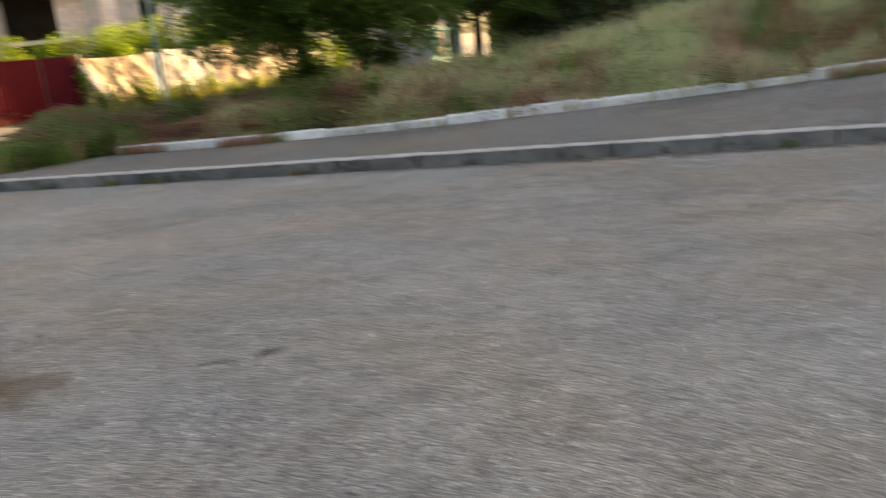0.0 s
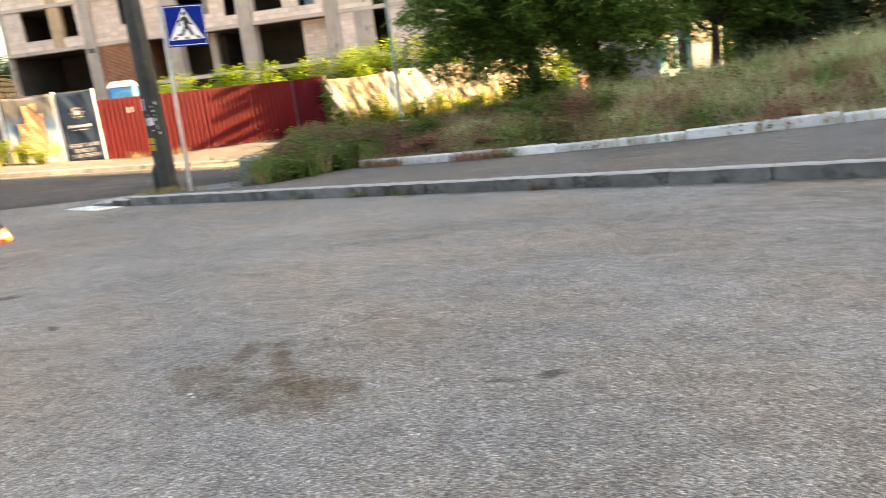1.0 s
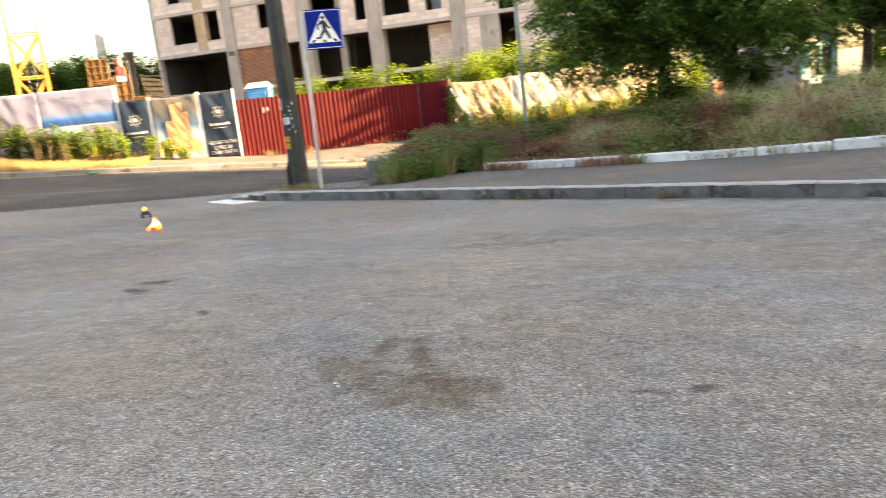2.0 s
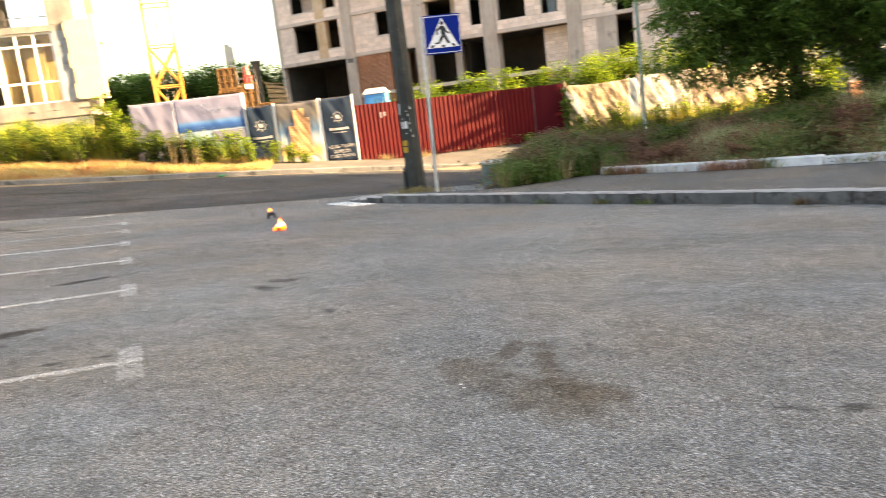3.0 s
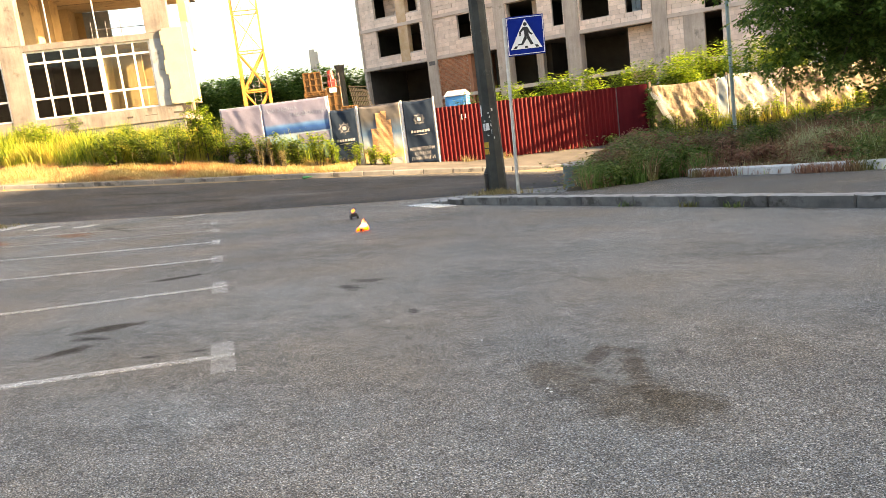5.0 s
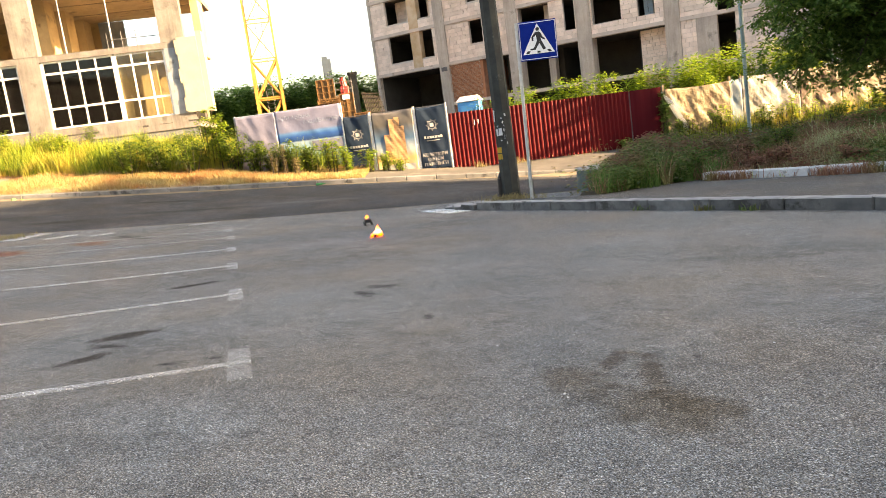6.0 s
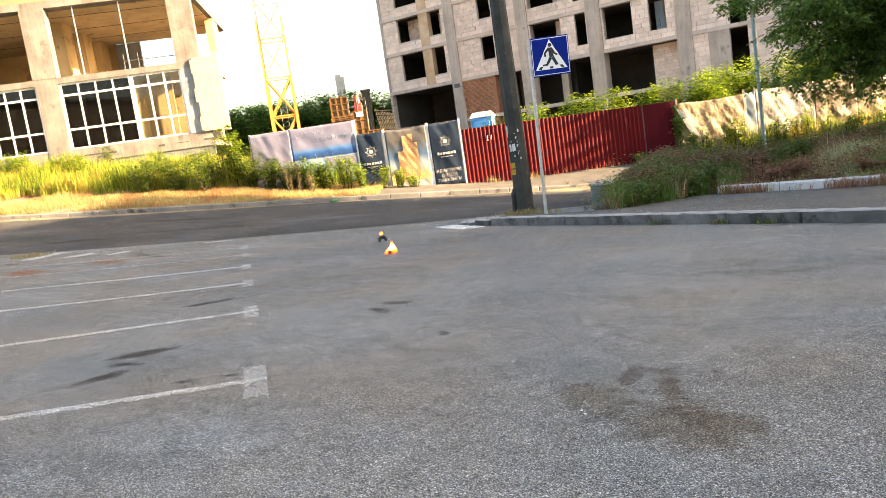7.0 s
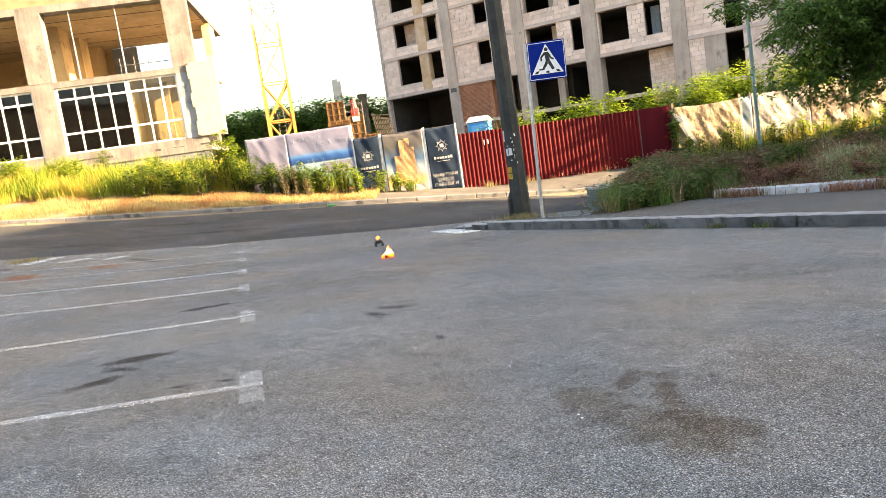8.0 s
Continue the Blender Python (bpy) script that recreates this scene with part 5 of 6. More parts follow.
def blades(name, pts, hts, width, mat, lean=0.35, label="", category="grass", parent=None):
    """Many grass blades: each two broad segments and a bent tip."""
    n = len(pts)
    p, h = np.asarray(pts, float), np.asarray(hts, float)[:, None]
    a, b = rng.uniform(0, 2 * np.pi, n), rng.uniform(0, 2 * np.pi, n)
    side = np.stack([np.cos(a), np.sin(a), 0 * a], 1) * (width * rng.uniform(0.6, 1.4, n))[:, None]
    tilt = np.stack([np.cos(b), np.sin(b), 0 * b], 1) * (lean * rng.uniform(0.2, 1.0, n))[:, None] * h
    up = np.array([0, 0, 1.0])
    mid = p + up * h * 0.55 + tilt * 0.35
    tip = p + up * h * 0.97 + tilt
    verts = np.stack([p - side, p + side, mid + side * 0.7, mid - side * 0.7, tip], 1).reshape(-1, 3)
    faces = []
    for i in range(0, 5 * n, 5):
        faces.append((i, i + 1, i + 2, i + 3))
        faces.append((i + 3, i + 2, i + 4))
    ob = pydata(name, verts.tolist(), faces, mat, parent)
    return tagged(ob, label, category, kind="stuff")


def leaves(pts, size, droop=0.5):
    """Pointed folded leaves round the given points, as verts and faces."""
    n = len(pts)
    p = np.asarray(pts, float)
    a = rng.uniform(0, 2 * np.pi, n)
    out = np.stack([np.cos(a), np.sin(a), rng.uniform(-1.0, 0.5, n) * droop], 1)
    out /= np.linalg.norm(out, axis=1)[:, None]
    side = np.cross(out, np.stack([rng.normal(0, 0.35, n), rng.normal(0, 0.35, n), np.ones(n)], 1))
    side /= np.linalg.norm(side, axis=1)[:, None]
    s = (size * rng.uniform(0.6, 1.35, n))[:, None]
    nrm = np.cross(side, out)
    verts = np.stack([p, p + out * s * 0.45 + side * s * 0.30 + nrm * s * 0.06, p + out * s, p + out * s * 0.45 - side * s * 0.30 + nrm * s * 0.06], 1).reshape(-1, 3)
    faces = [(i, i + 1, i + 2, i + 3) for i in range(0, 4 * n, 4)]
    return verts, faces


def leafy(name, pts, size, mat, parent, droop=0.5):
    v, f = leaves(pts, size, droop)
    return pydata(name, v.tolist(), f, mat, parent)


def sprays(pts, size, hang=0.6):
    """Drooping compound leaves: seven narrow leaflets along each bent stalk."""
    n = len(pts)
    p = np.asarray(pts, float)
    a = rng.uniform(0, 2 * np.pi, n)
    out = np.stack([np.cos(a), np.sin(a), rng.uniform(-1.2, 0.3, n) * hang], 1)
    out /= np.linalg.norm(out, axis=1)[:, None]
    side = np.cross(out, np.stack([rng.normal(0, 0.3, n), rng.normal(0, 0.3, n), np.ones(n)], 1))
    side /= np.linalg.norm(side, axis=1)[:, None]
    length = (size * rng.uniform(0.7, 1.3, n))[:, None]
    rows = []
    for t, k in ((0.35, 1), (0.35, -1), (0.62, 1), (0.62, -1), (0.85, 1), (0.85, -1), (1.0, 0)):
        foot = p + out * length * t - np.array([0, 0, 1.0]) * length * 0.30 * t * t
        way = out * (0.45 if k else 1.0) + side * 0.85 * k + np.stack([rng.normal(0, 0.15, n), rng.normal(0, 0.15, n), rng.uniform(-0.7, 0.0, n)], 1)
        way /= np.linalg.norm(way, axis=1)[:, None]
        across = np.cross(way, np.stack([rng.normal(0, 0.4, n), rng.normal(0, 0.4, n), np.ones(n)], 1))
        across /= np.linalg.norm(across, axis=1)[:, None]
        le = length * rng.uniform(0.40, 0.60, (n, 1))
        rows.append(np.stack([foot, foot + way * le * 0.42 + across * le * 0.21, foot + way * le, foot + way * le * 0.42 - across * le * 0.21], 1))
    verts = np.stack(rows, 1).reshape(-1, 3)
    return verts, [(i, i + 1, i + 2, i + 3) for i in range(0, len(verts), 4)]


def ball(n):
    """Random places in a ball, denser toward its skin."""
    d = rng.normal(0, 1, (n, 3))
    return d / np.linalg.norm(d, axis=1)[:, None] * rng.random((n, 1)) ** 0.4


def shrub(name, x, y, z, radius, height, count, size, mat, label, category="bush", group="", stems=5, seed=0, loose=1.9):
    """A bush of stems that carry leafy clumps with gaps between."""
    ob = base(name, Matrix.Translation((x, y, z)), label, category, group)
    r = random.Random(seed)
    bm = bmesh.new()
    clumps = []
    for k in range(stems):
        a = r.uniform(0, 2 * math.pi)
        q = radius * r.uniform(0.3, 0.85)
        tip = Vector((q * math.cos(a), q * math.sin(a), height * r.uniform(0.6, 1.0)))
        rod(bm, (0.1 * math.cos(a), 0.1 * math.sin(a), -0.1), tip, 0.018, 0.006, 5)
        for t in (0.3, 0.5, 0.7, 0.85, 1.0):
            c = tip * t
            clumps.append((c.x + r.uniform(-0.2, 0.2) * radius, c.y + r.uniform(-0.2, 0.2) * radius, c.z, radius * r.uniform(0.18, 0.34)))
    tagged(part("stem", bm, M_BARK, ob), kind="stuff")
    cl = np.array(clumps)
    pick = rng.integers(0, len(cl), count)
    pts = cl[pick, :3] + ball(count) * loose * cl[pick, 3:4] * (1.0, 1.0, 0.8)
    pts[:, 2] = np.maximum(pts[:, 2], 0.02)
    tagged(leafy("leaf_mass", pts, size, mat, ob), kind="stuff")
    return ob


def tree(x, y, z, height, spread, low, count, mat, label, seed, size=0.2, lean=(0, 0), boughs=()):
    """A tree: tapered trunk, forking limbs, drooping twigs hung with compound leaves in uneven clumps."""
    ob = base("tree", Matrix.Translation((x, y, z)), label, "tree", "trees behind the grass bank")
    r = random.Random(seed)
    bm = bmesh.new()
    fork = Vector((lean[0] * 0.3, lean[1] * 0.3, 1.5))
    rod(bm, (0, 0, -0.3), fork * 0.5 + Vector((0.05, 0.03, 0)), 0.15, 0.12, 9)
    rod(bm, fork * 0.5 + Vector((0.05, 0.03, 0)), fork, 0.12, 0.10, 9)
    part("trunk", bm, M_BARK, ob)
    clumps = []
    limbs = bmesh.new()
    for k in range(17):
        a = 2 * math.pi * k / 17 * 2.6 + r.uniform(-0.3, 0.3)
        t = (k + 0.5) / 17
        rise = (height - 1.8) * t ** 1.1 + 0.15
        reach = spread * r.uniform(0.55, 1.15) * math.sqrt(max(0.1, 1 - (t * 1.05 - 0.18) ** 2 * 1.2))
        tip = fork + Vector((reach * math.cos(a) + lean[0], reach * math.sin(a) + lean[1], rise))
        knee = fork.lerp(tip, 0.5) + Vector((0, 0, 0.7 * r.uniform(0.3, 1)))
        rod(limbs, fork, knee, 0.055, 0.032, 6)
        rod(limbs, knee, tip, 0.032, 0.012, 6)
        for j in range(11):
            s = 0.2 + 0.8 * r.random() ** 0.7
            c = fork.lerp(knee, s * 2) if s < 0.5 else knee.lerp(tip, s * 2 - 1)
            end = c + Vector((r.uniform(-1, 1) * 0.9, r.uniform(-1, 1) * 0.9, r.uniform(-1.7 if t < 0.5 else -1.2, 0.4)))
            end.z = max(end.z, low + (0.9 * r.random() if r.random() < 0.75 else -0.35))
            rod(limbs, c, end, 0.010, 0.004, 4)
            for q in (0.35, 0.7, 1.0):
                clumps.append((*c.lerp(end, q), r.uniform(0.20, 0.42)))
    for tip in boughs:
        tip = Vector(tip)
        knee = fork.lerp(tip, 0.55) + Vector((0, 0, 0.9))
        rod(limbs, fork, knee, 0.05, 0.028, 6)
        rod(limbs, knee, tip, 0.028, 0.006, 6)
        for j in range(16):
            q = 0.15 + 0.85 * j / 15
            c = knee.lerp(tip, q) + Vector((r.uniform(-0.25, 0.25), r.uniform(-0.25, 0.25), r.uniform(-0.35, 0.15))) * (1.2 - 0.7 * q)
            clumps.append((*c, 0.34 - 0.16 * q))
    part("limb", limbs, M_BARK, ob)
    cl = np.array(clumps)
    weight = cl[:, 3] ** 2
    pick = rng.choice(len(cl), count, p=weight / weight.sum())
    pts = cl[pick, :3] + ball(count) * 1.2 * cl[pick, 3:4] * (1, 1, 0.55)
    v, f = sprays(pts, size)
    tagged(pydata("crown", v.tolist(), f, mat, ob), kind="stuff")
    return ob


TREE_LABEL = "shady maple-like tree with low drooping leafy branches"
for k, (x, y, hgt, sp, low, n, ln) in enumerate(((-2.75, 17.2, 6.8, 2.4, 1.40, 12500, (-0.25, -0.3)), (-1.45, 17.6, 7.0, 2.1, 1.0, 10500, (0.1, -0.2)), (1.25, 20.6, 6.6, 2.6, 1.4, 9000, (0.3, 0)),
                                                  (13.0, 16.5, 7.5, 3.0, 0.6, 7000, (0, 0)),
                                                  (5.6, 22.5, 8.0, 2.6, 0.8, 8000, (0, 0)), (8.6, 22.0, 8.5, 3.0, 0.6, 8000, (0, 0)), (12.0, 20.5, 8.5, 3.4, 0.6, 8000, (0, 0)), (16.0, 17.0, 8.5, 3.4, 0.6, 7000, (0, 0)))):
    tree(x, y, bank_z(x, y), hgt, sp, low, n, M_LEAF, TREE_LABEL, 40 + k, 0.21, ln, ((-3.5, -1.2, 3.2), (-2.2, -0.8, 1.05), (-2.9, -0.4, 2.5), (-0.9, -1.2, 1.1), (-3.0, 0.6, 4.4), (-1.3, -0.6, 1.75), (-1.0, -0.5, 1.3), (-0.5, -0.5, 1.1), (-1.1, -0.6, 2.2), (-0.6, -0.6, 1.8)) if k == 0 else ((-2.1, -0.6, 1.7), (-1.9, -0.3, 1.2), (-2.2, -0.8, 2.3), (-1.4, -1.0, 1.0)) if k == 1 else ())

# slender tree added out of sight beyond the shed, shaped so its shade falls along the site fence
def fence_shade_tree(x, y, z, height):
    ob = base("fence_shade_tree", Matrix.Translation((x, y, z)), "slender unseen tree added beyond the shed to shade the fence", "tree")
    bm = bmesh.new()
    rod(bm, (0, 0, -0.2), (0, 0, height * 0.9), 0.14, 0.05, 8)
    part("trunk", bm, M_BARK, ob)
    r = random.Random(71)
    limbs, clumps = bmesh.new(), []
    for k in range(165):
        a, h = r.uniform(0, 6.283), (0.6 + (height - 0.9) * r.random() if k % 3 == 0 else r.uniform(5.0, 9.0))
        q = r.uniform(0.02, 0.13)
        rod(limbs, (0, 0, h - 0.4), (q * math.cos(a), q * math.sin(a), h), 0.015, 0.006, 4)
        clumps.append((q * math.cos(a), q * math.sin(a), h, 0.165))
    # side boughs placed for the streaks of shade on the fence
    for h, q, d in ((6.6, 0.55, 0.15), (6.05, 0.80, 0.25), (5.55, 0.62, 0.10), (5.0, 0.72, 0.30), (4.6, 0.45, 0.1), (6.9, 0.4, 0.1), (7.4, 0.5, 0.2)):
        tip = Vector((0.43 * q, -0.903 * q, h + 0.8 - d))
        rod(limbs, (0, 0, h + 0.75), tip, 0.02, 0.006, 4)
        for t in (0.5, 0.68, 0.84, 1.0):
            c = Vector((0, 0, h + 0.75)).lerp(tip, t)
            clumps.append((*c, 0.10 * (1.3 - 0.6 * t)))
    tagged(part("limb", limbs, M_BARK, ob), kind="stuff")
    cl = np.array(clumps)
    weight = cl[:, 3] ** 1.5
    pick = rng.choice(len(cl), 64000, p=weight / weight.sum())
    pts = cl[pick, :3] + ball(64000) * cl[pick, 3:4] * (1, 1, 1.3)
    tagged(leafy("crown", pts, 0.11, M_LEAF, ob, 0.7), kind="stuff")
    return ob


fence_shade_tree(2.83, 33.305, -0.8, 9.6)
# bushy tree added out of sight; it shades the pavement before the gate
shrub("pavement_shade_tree", 3.25, 32.45, -0.8, 0.85, 5.6, 16000, 0.2, M_LEAF, "dense unseen tree added to shade the pavement", "tree", "", 12, 730, 1.2)
# dense hedge beyond the trees
for k in range(15):
    t = k / 14
    x, y = 2.3 + 15 * t, 22.6 - 4.5 * t
    shrub("hedge_bush", x + random.uniform(-0.2, 0.2), y + random.uniform(-0.3, 0.3), -0.4, 1.1, random.uniform(2.8, 3.6), 9000, 0.15, M_HEDGE, "dense green hedge bush behind the trees", "bush", "hedge bushes", 24, 640 + k, 1.3)

# dark undergrowth at the trees' feet
for k in range(26):
    low_one = rng.random() < 0.12
    a = rng.uniform(1.6, 4.0) if low_one else rng.uniform(11.5, 24)
    x, y = kerb_at(a, rng.uniform(8.2, 11.5) + (1.5 if 7 < a < 9.5 else 0))
    g = random.uniform(0.5, 0.8) if low_one else random.uniform(0.9, 1.7)
    shrub("undergrowth_bush", x, y, bank_z(x, y) - 0.05, 0.8, g, 1300, 0.11, M_LEAF, "dark green undergrowth bush at the foot of the trees", "bush", "undergrowth bushes", 8, 600 + k)

for k, (x, y, g) in enumerate(((-2.95, 16.7, 1.0), (-2.5, 16.9, 0.8), (-1.4, 17.0, 1.25), (-1.0, 17.3, 1.0))):
    shrub("undergrowth_bush", x, y, bank_z(x, y) - 0.05, 0.45, g, 1600, 0.10, M_LEAF, "dark green undergrowth bush at the foot of the trees", "bush", "undergrowth bushes", 8, 660 + k, 1.5)

# bank grass in tufts, taller and paler further along
pts, hts, pale, pale_h = [], [], [], []
for k in range(11500):
    a = rng.uniform(-0.4, 21)
    b = bank_edge(a) - 0.1 * random.random() + 6.5 * rng.beta(0.9, 1.7)
    if a < 0.05 - (b - 3.0) or (a < 2.3 and random.random() < 0.6):
        continue
    x, y = kerb_at(a, b)
    t = 1.35 * noise.noise((x * 0.8, y * 0.8, 3)) + 0.4 * noise.noise((x * 2.3, y * 2.3, 8))
    if t < -0.5:
        continue
    tall = (0.36 + 0.32 * t + 0.12 * smooth(a, 8, 16)) * random.uniform(0.6, 1.25) * (0.5 + 0.5 * smooth(b - bank_edge(a), 0.0, 0.9))
    wide = random.uniform(0.03, 0.12)
    for j in range(random.randint(7, 15)):
        dx, dy = rng.normal(0, wide), rng.normal(0, wide)
        light = random.random() < 0.12 + 0.66 * smooth(a, 4.5, 10)
        (pale if light else pts).append((x + dx, y + dy, bank_z(x, y) - 0.03))
        (pale_h if light else hts).append(tall * random.uniform(0.55, 1.15) * (1.12 if light else 1))
blades("pale_bank_grass", pale, pale_h, 0.007, M_PALEGRASS, 0.7, "tall pale seeding grass on the higher bank", "grass")
blades("bank_grass", pts, hts, 0.008, M_BANK, 0.75, "tall wild grass and reddish dry weeds on the bank", "grass")
# lush soft grass on the corner of the bank
pts, hts = [], []
for k in range(220):
    a = rng.uniform(-0.3, 2.6)
    b = bank_edge(a) + 1.7 * rng.beta(0.9, 1.6)
    if a < 0.1 - (b - 3.0):
        continue
    x, y = kerb_at(a, b)
    tall = random.uniform(0.25, 0.55)
    for j in range(12):
        pts.append((x + rng.normal(0, 0.06), y + rng.normal(0, 0.06), bank_z(x, y) - 0.03))
        hts.append(tall * random.uniform(0.6, 1.1))
blades("corner_grass", pts, hts, 0.006, M_CORNER, 0.9, "lush soft green grass on the corner of the bank", "grass")
# tufts that hang over the whitewashed kerb
pts, hts = [], []
for k in range(900):
    a = rng.uniform(2.2, 20)
    if noise.noise((a * 0.9, 4, 2)) < 0.02 + 0.3 * smooth(a, 5, 8):
        continue
    x, y = kerb_at(a, 3.24 - 0.12 * random.random())
    for j in range(10):
        pts.append((x + rng.normal(0, 0.07), y + rng.normal(0, 0.03), walk_z(x, y) - 0.01))
        hts.append(random.uniform(0.05, 0.22))
blades("kerb_tufts", pts, hts, 0.006, M_BANK, 0.8, "reddish grass tufts over the whitewashed kerb", "grass")
# rounded tussocks and weed clumps that stand over the rest
TALL = ((-1, 0.9), (1.2, 0.82), (2.4, 0.66), (4.1, 0.5), (7.3, 0.58), (8.1, 0.5), (9.8, 0.75), (11.1, 0.5), (11.8, 0.85), (13, 0.95), (16, 1.1), (21, 1.2))
green, green_h, pale, pale_h, red, red_h, soft = [], [], [], [], [], [], []
for k in range(740):
    a = rng.uniform(-2.2, 5) if k < 380 else rng.uniform(4, 20)
    b = bank_edge(a) + 0.2 + (6.4 - bank_edge(a)) * rng.beta(1.2, 1.3)
    if a < 0.25 - (b - 3.0):
        continue
    x, y = kerb_at(a, b)
    tall = float(np.interp(a, [q[0] for q in TALL], [q[1] for q in TALL])) * random.uniform(0.6, 1.0) * (0.5 + 0.5 * smooth(b - bank_edge(a), 0.15, 1.5))
    wide = random.uniform(0.14, 0.32) + 0.14 * smooth(a, 6, 12)
    sort = noise.noise((x * 0.7, y * 0.7, 21)) + 0.25 * smooth(a, 7, 13) + random.uniform(-0.12, 0.12)
    if sort < (0.2 if a < 2.0 else -0.05) and a < 8:
        for j in range(420):
            p = ball(1)[0] * (wide * 1.6, wide * 1.6, tall * 0.5)
            soft.append((x + p[0], y + p[1], bank_z(x, y) + max(0.03, tall * 0.5 + p[2])))
        continue
    to, to_h = (pale, pale_h) if sort > 0.16 and a > 3.5 else (red, red_h) if sort > -0.06 and a > 2.8 else (green, green_h)
    for j in range(190 + int(160 * smooth(a, 6, 12))):
        q = wide * math.sqrt(random.random())
        w = random.uniform(0, 6.283)
        to.append((x + q * math.cos(w), y + q * math.sin(w), bank_z(x, y) - 0.03))
        to_h.append(tall * math.sqrt(max(0.1, 1.05 - (q / wide) ** 2)) * random.uniform(0.6, 1.1))
blades("pale_tussocks", pale, pale_h, 0.006, M_PALEGRASS, 0.55, "tall pale feathery grass tussocks on the bank", "grass")
blades("red_tussocks", red, red_h, 0.007, M_RUSSET, 0.55, "russet dry weed tussocks on the bank", "grass")
blades("green_tussocks", green, green_h, 0.007, M_CORNER, 0.6, "soft green grass tussocks on the bank", "grass")
v, f = leaves(soft, 0.065)
tagged(pydata("leafy_weeds", v.tolist(), f, M_LOWLEAF), "leafy weed clumps on the bank", "weeds", kind="stuff")
for k, (a, b, rad, g, mat, tint) in enumerate(((1.3, 4.6, 0.34, 0.55, M_RUSSET, "russet"), (1.8, 5.3, 0.36, 0.6, M_RUSSET, "russet"), (2.35, 4.3, 0.32, 0.5, M_RUSSET, "russet"), (0.9, 5.4, 0.34, 0.55, M_RUSSET, "russet"),
                                              (2.7, 4.0, 0.28, 0.38, M_RUSSET, "russet"), (3.4, 4.1, 0.28, 0.38, M_RUSSET, "russet"), (3.9, 5.4, 0.34, 0.5, M_RUSSET, "russet"), (4.4, 4.5, 0.3, 0.4, M_RUSSET, "russet"),
                                              (1.55, 4.0, 0.30, 0.45, M_RUSSET, "russet"), (2.1, 3.8, 0.26, 0.36, M_RUSSET, "russet"), (3.1, 3.75, 0.2, 0.3, M_RUSSET, "russet"), (4.75, 3.8, 0.24, 0.34, M_RUSSET, "russet"), (5.1, 4.4, 0.32, 0.45, M_RUSSET, "russet"), (6.1, 4.2, 0.3, 0.42, M_RUSSET, "russet"),
                                              (2.9, 5.0, 0.34, 0.55, M_DARKBUSH, "dark green"), (3.3, 6.0, 0.36, 0.6, M_DARKBUSH, "dark green"), (1.9, 4.1, 0.26, 0.4, M_DARKBUSH, "dark green"), (5.4, 5.6, 0.36, 0.55, M_DARKBUSH, "dark green"),
                                              (6.6, 5.0, 0.34, 0.5, M_DARKBUSH, "dark green"), (8.3, 5.4, 0.4, 0.6, M_DARKBUSH, "dark green"))):
    x, y = kerb_at(a, b)
    shrub("weed_clump", x, y, bank_z(x, y) - 0.04, rad, g, 1500, 0.055, mat, tint + " leafy weed clump in the bank grass", "weeds", "weed clumps on the bank", 10, 700 + k, 1.5)
for k, (q, d, g) in enumerate(((0.9, -0.5, 0.75), (1.7, -0.6, 0.6), (2.2, -0.45, 0.9), (3.3, -0.5, 0.6), (4.2, -0.6, 0.75), (5.3, -0.5, 0.7))):
    x, y = (FENCE @ Vector((7.8 + q, d + 0.1 * q, 0))).xy
    shrub("weed_bush", x, y, -0.75, 0.3, g + 0.25, 500, 0.08, M_BUSH, "yellow-green weed bush before the tarpaulins", "bush", "weed bushes before the tarpaulins", 8, 740 + k, 1.6)
# sparse seed stalks over it
pts, hts = [], []
for k in range(5200):
    a = rng.uniform(0.5, 21)
    x, y = kerb_at(a, bank_edge(a) + rng.uniform(0.3, 5))
    pts.append((x, y, bank_z(x, y)))
    hts.append(random.uniform(0.40, 0.78) * (0.75 + 0.4 * smooth(a, 8, 16)))
blades("seed_stalks", pts, hts, 0.005, M_STALK, 0.4, "pale seed stalks in the bank grass", "grass")
# low green leaves among the grass
pts = []
for k in range(620):
    a = rng.uniform(0.0, 20)
    b = bank_edge(a) + 4 * rng.beta(1, 2)
    x, y = kerb_at(a, b)
    big = random.uniform(0.1, 0.24)
    for j in range(45):
        pts.append((x + rng.normal(0, big), y + rng.normal(0, big), bank_z(x, y) + abs(rng.normal(0, big * 1.2))))
v, f = leaves(pts, 0.075)
tagged(pydata("bank_weeds", v.tolist(), f, M_LOWLEAF), "low leafy weeds on the bank", "weeds", kind="stuff")

# far verge: dry strip by the kerb, tall green weeds behind
def verge_field(name, count, w0, w1, v0, v1, h0, h1, mat, width, lean, label, bare=-0.3):
    pts, hts = [], []
    for k in range(count):
        w, v = rng.uniform(w0, w1), v0 + (v1 - v0) * rng.random()
        x, y = xy(w, v)
        t = noise.noise((x * 0.6, y * 0.6, 9)) + 0.35 * noise.noise((x * 1.9, y * 1.9, 4))
        if t < bare:
            continue
        pts.append((x, y, land(x, y) - 0.03))
        hts.append(random.uniform(h0, h1) * max(0.3, 1 + 1.0 * t))
    return blades(name, pts, hts, width, mat, lean, label, "grass")


verge_field("dry_verge_grass", 70000, -27, -3.4, V_KERB + 0.2, 28.8, 0.05, 0.24, M_DRY, 0.008, 0.9, "sunlit dry yellow grass along the road verge", -0.75)
verge_field("tall_verge_weeds", 64000, -27, -4.6, 28.3, 33.0, 0.36, 0.90, M_WEED, 0.012, 0.4, "tall green weeds behind the dry grass")
